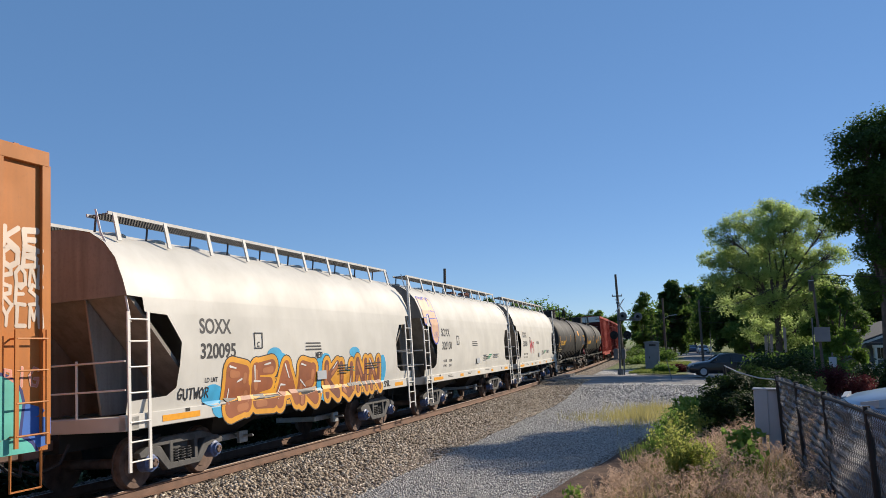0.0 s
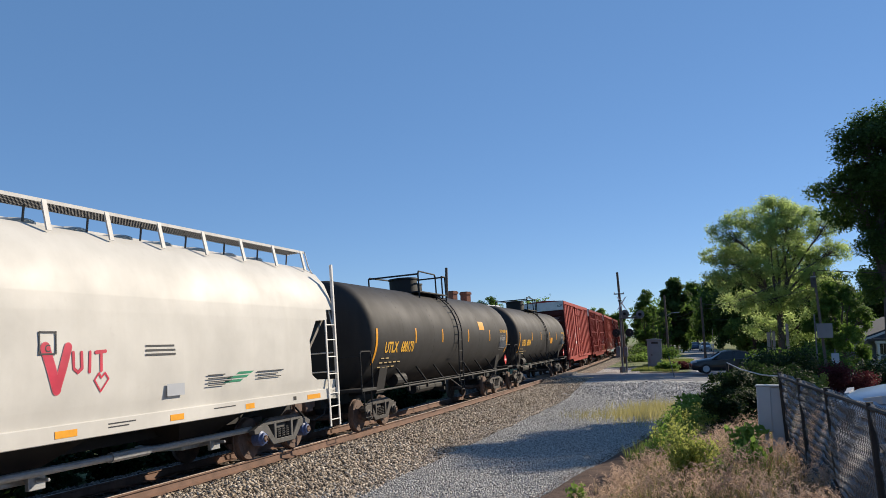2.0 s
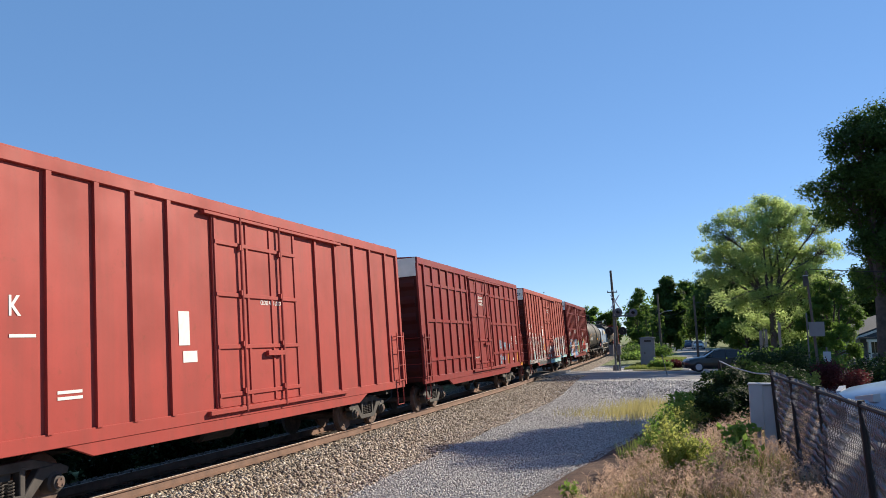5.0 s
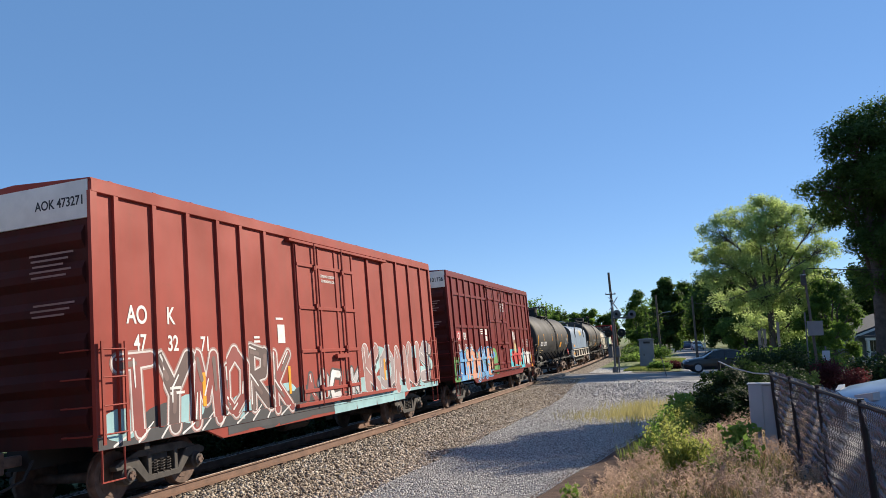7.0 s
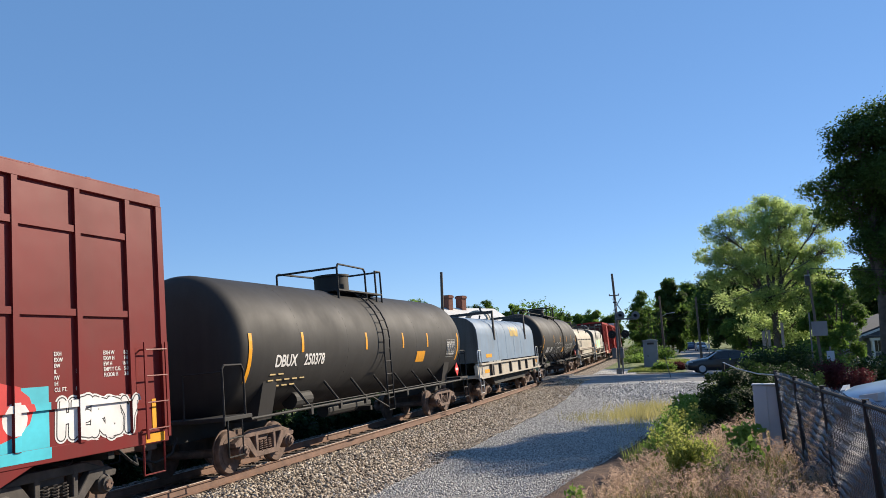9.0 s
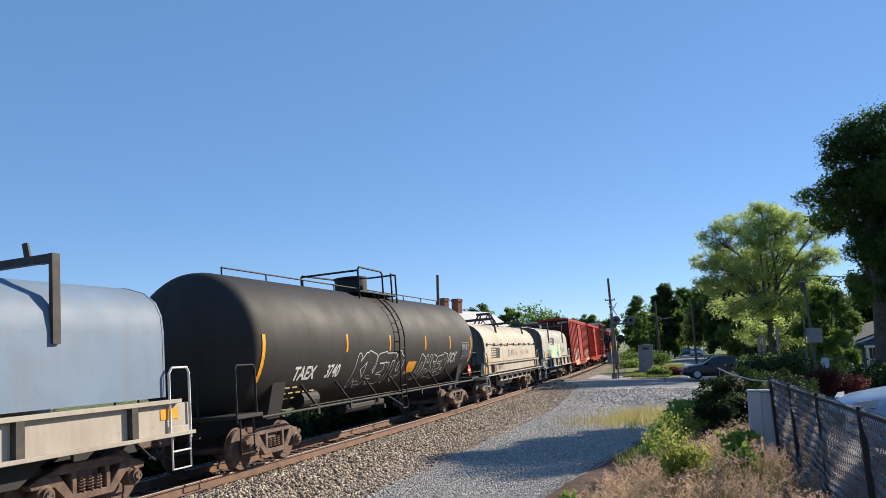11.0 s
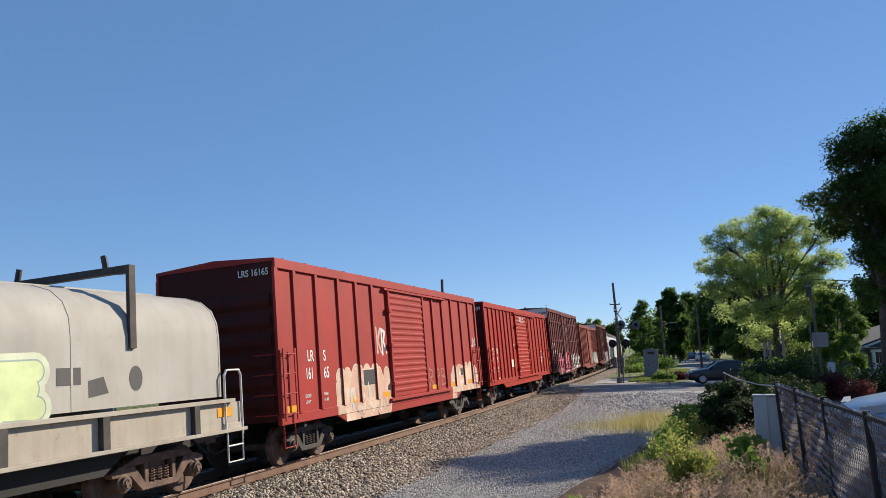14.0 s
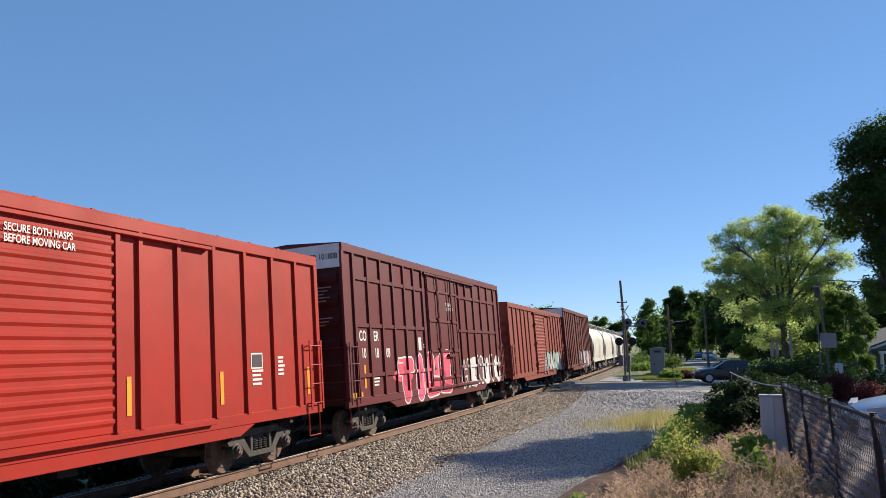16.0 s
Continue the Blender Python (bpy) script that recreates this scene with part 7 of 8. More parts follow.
for i, (x, y, h, r) in enumerate(((3.5, 196, 16.0, 5.0), (8.5, 180, 16.5, 6.0), (13.5, 165, 16.0, 6.0), (18.5, 152, 15.5, 6.0), (24, 140, 15.0, 6.5), (14.5, 126, 11.0, 4.0), (19.5, 112, 11.5, 4.5), (31, 120, 13.0, 6.0), (33, 96, 11.0, 5.0), (3.0, 122, 11.3, 3.0), (11.6, 118, 10.8, 3.6), (14.0, 116, 10.2, 3.4), (17.5, 118, 9.6, 3.2), (-3.5, 215, 12.0, 5.0), (-8.5, 208, 9.5, 4.0), (-11.5, 228, 10.5, 4.5), (-24.5, 205, 10.0, 4.5), (-29, 190, 10.0, 4.5))):
    tree(x, y, h, r, 0.1, LEAF_OAK if 1 <= i < 13 else LEAF_DARK, 22000, 0.24, 20 + i, "tall green tree at the end of the road", lobes=16, share=0.55)
tree(-0.4, 111, 9.3, 2.0, 0.8, LEAF_DARK, 14000, 0.12, 31, "slender green tree beside the track", lobes=12, trunk=0.18, share=0.6)
for i, (x, y, h, r) in enumerate(((-48.5, 127, 10.8, 4.0), (-42, 130, 11.8, 4.4), (-33, 144, 11.2, 4.4), (-27, 145, 10.4, 3.6), (-22.5, 167, 9.3, 4.2), (-16, 168, 9.4, 3.8), (-11.5, 169, 8.4, 3.6), (-37, 138, 9.5, 4.0))):
    tree(x, y, h, r, 1.0, LEAF_MID if i % 2 else LEAF_DARK, 15000, 0.17, 40 + i, "round green tree beyond the track", lobes=9, trunk=0.25)
for i, x in enumerate((1.1, 1.7, 2.4, 2.9)):
    tree(x, 106 + i * 0.7, 6.4 - 0.4 * (i % 2), 0.55, 0.3, LEAF_MID, 2600, 0.10, 60 + i, "thin upright tree overgrown with vines", lobes=9, trunk=0.09, share=0.7)


def far_woods():
    rng = np.random.default_rng(77)
    vs, fs, n0 = [], [], 0
    for k in range(620):
        a = rng.uniform(0, 2 * np.pi)
        d = rng.uniform(170, 320)
        x, y = d * math.sin(a), d * math.cos(a)
        if abs(x - track_x(y)) < 5 and y > 0:
            continue
        h, r = rng.uniform(8, 13), rng.uniform(5, 9)
        lobes = [((x + rng.normal(0, r * 0.4), y + rng.normal(0, r * 0.4), h * rng.uniform(0.3, 0.72) + on_ground(x, y)), (r * 0.6, r * 0.6, h * 0.3)) for _ in range(6)]
        ahead = x > -0.95 * y and x < 0.4 * y
        v, f = leaf_cloud(crown_points(lobes, 1500 if ahead else 160, rng), 0.38 if ahead else 1.2, rng)
        vs.append(v)
        fs.append(f + n0)
        n0 += len(v)
    tagged(part("far_woods", raw_mesh("far_woods", np.concatenate(vs), np.concatenate(fs)), LEAF_DARK), "belt of green woods in the distance", "woods", kind="stuff")


far_woods()

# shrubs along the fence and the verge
shrub(10.2, 17.6, 1.1, 1.3, 1.6, LEAF_SHADED, 20000, 0.032, 71, "dark green shrub, dense, beside the verge", z=0.2)
shrub(10.75, 19.2, 1.1, 1.3, 1.65, LEAF_SHADED, 13000, 0.034, 72, "dark green shrub behind the utility pedestal", z=0.25)
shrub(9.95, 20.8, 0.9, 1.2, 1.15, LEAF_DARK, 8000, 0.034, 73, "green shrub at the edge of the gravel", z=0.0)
shrub(11.3, 21.5, 1.3, 1.4, 1.35, LEAF_SHADED, 12000, 0.036, 74, "clipped dark hedge shrub behind the fence", z=0.35)
shrub(11.5, 25.0, 2.0, 1.6, 1.55, LEAF_SHADED, 13000, 0.04, 75, "broad green hedge shrub behind the fence", z=0.4)
shrub(12.28, 23.0, 0.5, 0.5, 0.72, LEAF_BUSH, 3000, 0.03, 76, "small yellow-green shrub in a bed", z=0.62)
shrub(13.2, 24.5, 1.3, 1.0, 0.95, LEAF_RED, 7500, 0.032, 77, "dark red barberry shrub in a bed", z=0.6)
shrub(12.6, 34, 3.0, 2.0, 1.6, LEAF_DARK, 8000, 0.08, 79, "dark hedge before the trees", z=0.3)
shrub(17.0, 36, 4.0, 2.0, 1.0, LEAF_SHADED, 9000, 0.07, 80, "dark hedge below the tall oak", z=0.3)
shrub(5.7, 61.5, 1.3, 1.0, 0.75, LEAF_WEED, 2500, 0.07, 81, "low green shrub beside the signal cabinet")
shrub(6.9, 62.5, 1.6, 1.0, 0.55, LEAF_RED, 2500, 0.07, 82, "low red shrub beside the road")


def weed(x, y, h, spread_r, n, size, leaf, seed, label, z=None, stems=9):
    """An upright weed: several stems with leaves all the way up."""
    rng = np.random.default_rng(seed)
    ob = thing("weed", label, "weed", pose(x, y, (on_ground(x, y) if z is None else z) - 0.02))
    g, pts = Geo(), []
    for i in range(stems):
        a, r = rng.uniform(0, 6.28), spread_r * rng.uniform(0.1, 1.0)
        top = Vector((r * math.cos(a), r * math.sin(a), h * rng.uniform(0.65, 1.05)))
        mid = top * 0.5 + Vector((0, 0, 0.08 * h))
        g.pipe([(0, 0, 0), mid, top], 0.006, 4)
        for _ in range(n // stems):
            u = rng.uniform(0.15, 1.05)
            c = mid * (2 * u) if u < 0.5 else mid.lerp(top, 2 * u - 1)
            pts.append([c.x + rng.normal(0, 0.05), c.y + rng.normal(0, 0.05), c.z + rng.normal(0, 0.03)])
    tagged(part("stem", g, LEAF_WEED, ob), kind="stuff")
    v, f = leaf_cloud(np.array(pts), size, rng)
    part("leaves", raw_mesh("leaves", v, f), leaf, ob)
    return ob


weed(9.5, 10.7, 0.95, 0.42, 6000, 0.024, LEAF_BUSH, 91, "bushy yellow-green weed among dry grass", stems=30)
weed(9.0, 17.2, 1.0, 0.40, 3400, 0.032, LEAF_WEED, 92, "tall bright green weed at the gravel's edge", stems=16)
weed(8.9, 15.6, 0.6, 0.30, 1800, 0.028, LEAF_WEED, 93, "green weed at the gravel's edge", stems=10)
weed(10.25, 12.7, 0.65, 0.30, 420, 0.060, LEAF_WEED, 94, "broad-leaved green weed beside the pedestal", stems=9)
weed(10.4, 11.7, 0.5, 0.28, 260, 0.055, LEAF_WEED, 95, "broad-leaved green weed beside the fence", stems=8)
weed(9.9, 11.2, 0.4, 0.25, 220, 0.06, LEAF_WEED, 96, "low green weed in dry grass", stems=7)
weed(7.75, 12.6, 0.45, 0.2, 260, 0.05, LEAF_WEED, 97, "low green weed on the bank", stems=6)
weed(9.1, 22.5, 1.0, 0.5, 1500, 0.05, LEAF_WEED, 98, "tall green weed before the shrubs", stems=14)
weed(8.8, 24.5, 0.8, 0.5, 1300, 0.05, LEAF_WEED, 99, "green weed clump before the shrubs", stems=14)
weed(8.9, 27.5, 0.9, 0.6, 1200, 0.06, LEAF_WEED, 100, "green weed clump at the gravel's edge", stems=12)
rng_w = random.Random(5)
for i in range(14):
    y = 15.6 + i * 1.15
    weed(float(bank_edge(y)) + 1.9 + rng_w.uniform(-0.35, 0.45), y, rng_w.uniform(0.5, 0.95), 0.34, 900, 0.030, LEAF_BUSH if i % 3 else LEAF_WEED, 200 + i, "tall yellow-green weed at the gravel's edge", stems=12)
for i in range(22):
    y = 84 + i * 5.0
    shrub(float(track_x(y)) + rng_w.uniform(4.5, 7.5), y, 3.0, 3.0, rng_w.uniform(0.5, 1.5), LEAF_DARK if i % 3 else LEAF_MID, 1800, 0.12, 230 + i, "low green scrub beside the track", name="undergrowth")
rng_w = random.Random(8)
# dense row added to block bright ground seen under the cars; leaves painted shade-dark
for i in range(26):
    y = 9 + i * 1.5 + rng_w.uniform(-0.5, 0.5)
    shrub(float(track_x(y)) - 4.6 - rng_w.uniform(0, 0.8), y, 1.6, 1.6, rng_w.uniform(1.3, 2.1), LEAF_SHADED, 3400, 0.09, 120 + i, "rank weeds behind the track, shade-dark leaves, closing the gap under the cars", name="undergrowth", lift=-1.0)


def bank_place(lo, hi, y0, y1, clump=0.0):
    def place(rng, n):
        y = y0 + (y1 - y0) * rng.uniform(0, 1, n) ** 1.3
        x = bank_edge(y) + rng.uniform(lo, hi, n)
        keep = (np.sin(x * 4.1 + 1.0 + np.sin(y * 1.7)) * np.sin(y * 3.3 + np.sin(x * 2.3)) + rng.uniform(-0.7, 0.9, n)) > clump
        return x[keep], y[keep]
    return place


def patch_place(cx, cy, rx, ry):
    def place(rng, n):
        return cx + rng.normal(0, rx, n), cy + rng.normal(0, ry, n)
    return place


blades("dry_grass", "tall dry reddish-tan seed grass on the bank", bank_place(1.75, 5.0, 8.0, 18, 0.35), 30000, 0.40, 0.006, DRY_GRASS, 5, 0.8)
seed_heads("seed_heads", "reddish seed heads over the dry grass", bank_place(1.5, 5.0, 8.0, 17.5, 0.55), 14000, 0.34, SEED_HEADS, 15)
blades("dry_grass_thin", "thin dry grass at the bank's foot", bank_place(1.1, 1.8, 9, 20, 0.6), 1400, 0.26, 0.006, DRY_GRASS, 6, 0.7)
blades("bank_grass", "green and yellow grass among the dry stalks", bank_place(1.7, 4.5, 9.0, 18, 0.2), 13000, 0.36, 0.006, GREEN_GRASS, 16, 0.6)
blades("green_grass", "green grass under the shrubs", bank_place(0.8, 3.2, 18, 36, -0.1), 14000, 0.42, 0.009, GREEN_GRASS, 7, 0.5)
blades("lot_grass", "yellow-green grass patch on the gravel", patch_place(7.2, 31.2, 0.7, 2.0), 2600, 0.34, 0.008, YELLOW_GRASS, 8, 0.6)
blades("lot_grass_dry", "thin tan grass patch on the gravel", patch_place(5.7, 29.6, 0.8, 1.0), 600, 0.24, 0.007, YELLOW_GRASS, 9, 0.5)
blades("verge_grass", "green and yellow grass beyond the crossing", lambda rng, n: (rng.uniform(3.2, 6.6, n), 60 + 30 * rng.uniform(0, 1, n) ** 1.4), 14000, 0.22, 0.02, GREEN_GRASS, 10, 0.4)


# ---- fence, pedestal, posts ----
def chain_fence():
    ob = thing("chain_link_fence", "black-posted chain-link fence with a top rail along the lot", "fence")
    a, b = Vector((11.44, 3.6, 0)), Vector((10.84, 13.1, 0))
    zb, zt = 0.46, 1.79
    L = (b - a).length
    d = (b - a).normalized()
    lean = Vector((-d.y, d.x, 0)) * 0.035
    for i in range(6):
        p = a.lerp(b, i / 5)
        part("post", Geo().tube((p.x - lean.x, p.y - lean.y, zb - 0.1), (p.x + lean.x, p.y + lean.y, zt + 0.03), 0.03, 10), BLACK, ob, "black steel fence post")
    part("top_rail", Geo().tube(a + lean + Vector((0, 0, zt)), b + lean + Vector((0, 0, zt - 0.04)), 0.022, 8), BLACK, ob)
    # woven wires: each runs in a zigzag and hooks its neighbour
    step = 0.052
    rows, n = int((zt - zb) / step), int(L / step)
    vs, fs = [], []

    def knot(u, j):
        bulge = 0.030 * math.sin(u * 2.1 + 0.6 * math.sin(j * 0.35)) * math.sin(math.pi * j / rows) + 0.012 * math.sin(u * 7.3 + j * 0.9)
        sag = 0.010 * math.sin(u * 3.7 + j * 0.3)
        return a + d * min(u, L) + lean * (2 * j / rows - 1) + Vector((d.y * bulge, -d.x * bulge, zb + j * step + sag))
    for s in (0, 1):
        for i in range(n):
            for j in range(rows + (1 if s else 0)):
                off = Vector((d.y, -d.x, 0)) * (0.004 if s else -0.004)
                p, q = knot((i + ((j + s) % 2)) * step, j) + off, knot((i + ((j + 1 + s) % 2)) * step, j + 1) - off
                t = (q - p).normalized()
                e1 = t.orthogonal().normalized() * 0.0036
                e2 = t.cross(e1)
                k = len(vs)
                for c in (p, q):
                    vs.extend([c + e1, c - e1 * 0.5 + e2 * 0.87, c - e1 * 0.5 - e2 * 0.87])
                fs.extend([(k + r, k + (r + 1) % 3, k + 3 + (r + 1) % 3, k + 3 + r) for r in range(3)])
    tagged(part("wire_mesh", raw_mesh("wire_mesh", np.array([v[:] for v in vs]), fs), WIRE, ob, "woven wire mesh, black-coated and glinting"), kind="stuff")
    # the fence turns downhill past the corner
    part("far_rail", Geo().pipe([b + lean + Vector((0, 0, zt - 0.04)), (10.6, 14.2, 1.72), (10.3, 16.0, 1.74), (10.05, 18.0, 1.80)], 0.012, 6), GALV, ob)
    far_post = Geo().tube((10.05, 18.0, 0.3), (10.05, 18.0, 1.8), 0.03, 8)
    part("post", far_post, BLACK, ob)


chain_fence()


def pedestal():
    ob = thing("utility_pedestal", "grey metal utility pedestal with a box on its post", "utility box", pose(10.68, 13.25, 0.33, 0, 0, -6))
    part("post_cover", Geo().box(-0.02, 0.19, -0.10, 0.10, 0.0, 1.26), GREYBOX, ob, bevel=0.012)
    bx = part("meter_box", Geo().box(-0.21, -0.005, -0.12, 0.08, 0.58, 1.27), GREYBOX, ob, "pale grey metal box", bevel=0.012)
    part("lid", Geo().box(-0.225, 0.20, -0.135, 0.115, 1.262, 1.285), GREYBOX, bx, bevel=0.006)
    part("conduit", Geo().tube((-0.1, 0, 0.0), (-0.1, 0, 0.6), 0.03, 8), GREYBOX, ob)


pedestal()


def utility_pole(x, y, h, r, label, lean=(0.0, 0.0), arms=(), lamp=None, box=None):
    z = on_ground(x, y) - 0.1
    ob = thing("utility_pole", label, "utility pole", pose(x, y, z))
    part("pole", Geo().tube((0, 0, 0), (lean[0], lean[1], h), r, 12, r * 0.7), POLE_WOOD, ob)
    for za, w in arms:
        u = za / h
        part("crossarm", Geo().box(lean[0] * u - w / 2, lean[0] * u + w / 2, lean[1] * u - r - 0.12, lean[1] * u - r * 0.6, za - 0.05, za + 0.05), POLE_WOOD, ob)
        for s in (-0.45, 0.0, 0.45):
            part("insulator", Geo().lathe_z(lean[0] * u + s * w, lean[1] * u - r - 0.05, [(za + 0.04, 0.03), (za + 0.12, 0.05), (za + 0.18, 0.03)], 8), GREYBOX, ob)
    if lamp:
        za, w = lamp
        part("lamp_arm", Geo().pipe([(0, 0, za - 0.3), (w * 0.5, 0, za), (w, 0, za + 0.05)], 0.035, 6), GALV, ob)
        part("lamp_head", Geo().loft([[(w + dx, -0.12, za + 0.05 + dz), (w + dx, 0.12, za + 0.05 + dz), (w + dx, 0.08, za + 0.13 + dz), (w + dx, -0.08, za + 0.13 + dz)] for dx, dz in ((-0.1, -0.03), (0.3, 0.0), (0.55, 0.0))]), GREYBOX, ob, "grey street lamp head")
    if box:
        za, w = box
        part("transformer", Geo().lathe_z(-r - w, -0.05, [(za, w * 0.9), (za + 0.05, w), (za + 0.85, w), (za + 0.9, w * 0.8)], 14), GREYBOX, ob, "grey pole transformer")
    return ob


utility_pole(0.5, 79.4, 9.2, 0.16, "tall weathered wooden pole leaning beside the track", lean=(-0.45, 0.0), arms=((7.0, 1.0),))
utility_pole(3.0, 103.8, 8.0, 0.16, "wooden pole with a street lamp", lean=(-0.2, 0), lamp=(5.7, 1.0))
utility_pole(8.1, 78, 6.3, 0.13, "dark wooden pole beside the road", lean=(-0.15, 0))
utility_pole(13.32, 30.2, 4.3, 0.055, "thin dark pole with a small box", lean=(-0.22, 0.0))
sign_box = thing("pole_box", "small grey box strapped to a thin pole", "utility box", pose(13.07, 30.1, 4.0))
part("body", Geo().box(-0.1, 0.06, -0.06, 0.06, 0, 0.36), STEEL, sign_box, bevel=0.01)
part("lid", Geo().box(-0.11, 0.07, -0.07, 0.07, 0.355, 0.38), GREYBOX, sign_box)
utility_pole(-10.6, 58, 8.6, 0.15, "wooden pole behind the track")
utility_pole(-16.2, 57, 7.0, 0.05, "thin steel pole behind the track")
utility_pole(18.4, 41, 7.2, 0.14, "wooden pole before the tall oak", lean=(-0.1, 0), box=(5.0, 0.16))


def wire(p, q, sag, name="overhead_wire"):
    pts = [Vector(p).lerp(Vector(q), i / 10) - Vector((0, 0, sag * 4 * (i / 10) * (1 - i / 10))) for i in range(11)]
    ob = part(name, Geo().pipe(pts, 0.016, 4), BLACK)
    tagged(ob, "black overhead wire between poles", "wire")


wire((3.1, 103.7, 4.9), (8.05, 78, 5.3), 0.5)
wire((8.05, 78, 5.4), (13.2, 30.2, 4.9), 0.6)
wire((8.05, 78, 4.9), (18.3, 41, 6.0), 0.6)
wire((3.1, 103.7, 4.6), (16.5, 80, 4.4), 0.4)
wire((13.2, 30.2, 4.6), (30, 34, 5.5), 0.6)


DARK_POST = plain("dull_post_steel", (0.14, 0.14, 0.14), 0.6, 0.3, 0.2, 6.0, 0.1)


def sign_post(x, y, h, panels, label, z=None, lean=0.0, tone=WHITE):
    ob = thing("sign_post", label, "sign", pose(x, y, (on_ground(x, y) if z is None else z) - 0.05, 0, lean, 0))
    part("post", Geo().tube((0, 0, 0), (0, 0, h), 0.025, 8), DARK_POST, ob)
    for x0, x1, z0, z1, mat in panels:
        part("panel", Geo().box(x0, x1, -0.05, -0.035, z0, z1), mat, ob, bevel=0.004)


SIGN_BACK = plain("sign_back", (0.22, 0.20, 0.195), 0.6, 0.0, 0.15, 3.0, 0.05)
sign_post(12.98, 29.9, 2.6, [(0.04, 0.54, 1.78, 2.28, SIGN_BACK)], "square sign seen from its dull back", z=0.5)
sign_post(13.55, 30.0, 1.4, [(-0.12, 0.12, 0.9, 1.25, GREYBOX)], "small grey sign beside a pole", z=0.5)
sign_post(12.3, 45.2, 2.5, [(-0.22, -0.06, 1.3, 2.35, SIGN_BACK), (0.06, 0.2, 1.3, 2.4, SIGN_BACK)], "narrow upright sign boards on a post", z=0.2)
sign_post(13.4, 50, 2.9, [(-0.06, 0.1, 1.4, 2.8, SIGN_BACK)], "narrow upright sign board", z=0.2)
sign_post(8.95, 70, 3.2, [(-0.07, 0.07, 1.5, 1.9, GREYBOX)], "thin road sign post")
sign_post(6.9, 50.5, 1.35, [], "leaning striped marker post at the crossing", lean=-12)
sign_post(11.3, 62, 1.5, [(-0.4, 0.3, 0.6, 1.2, WHITE), (0.4, 1.0, 0.6, 1.2, WHITE)], "pale low notice boards beside the road")


# ---- crossing signal and cabinet ----
CABINET = plain("cabinet_paint", (0.20, 0.215, 0.24), 0.5, 0.0, 0.12, 2.0, 0.1)


def cabinet(x, y, w, d, h, label, name="signal_cabinet"):
    ob = thing(name, label, "signal cabinet", pose(x, y, on_ground(x, y) - 0.05, 0, 0, 4))
    part("body", Geo().box(-w / 2, w / 2, -d / 2, d / 2, 0.08, h), CABINET, ob, bevel=0.02)
    part("roof", Geo().prism_y([(-w / 2 - 0.08, h - 0.02), (w / 2 + 0.08, h - 0.02), (w / 2 + 0.08, h + 0.05), (0, h + 0.14), (-w / 2 - 0.08, h + 0.05)], -d / 2 - 0.08, d / 2 + 0.08), CABINET, ob, bevel=0.01)
    dr = part("door", Geo().box(-w * 0.30, w * 0.36, -d / 2 - 0.03, -d / 2 + 0.01, 0.25, h - 0.35), CABINET, ob, bevel=0.01)
    part("handle", Geo().box(-w * 0.22, -w * 0.16, -d / 2 - 0.07, -d / 2 - 0.03, h * 0.45, h * 0.52), STEEL, dr)
    part("vent", Geo().box(-w * 0.2, w * 0.26, -d / 2 - 0.035, -d / 2, h - 0.30, h - 0.14), STEEL, ob)
    part("plinth", Geo().box(-w / 2 - 0.05, w / 2 + 0.05, -d / 2 - 0.05, d / 2 + 0.05, -0.1, 0.1), CABINET, ob)


cabinet(4.4, 66.8, 1.15, 1.3, 2.35, "grey metal signal cabinet with a door beside the track")
cabinet(3.6, 77, 0.4, 0.4, 0.85, "small pale cabinet on the verge", "relay_box")


DARKGREY = plain("dark_grey_metal", (0.12, 0.125, 0.13), 0.55, 0.0, 0.2, 4.0, 0.1)


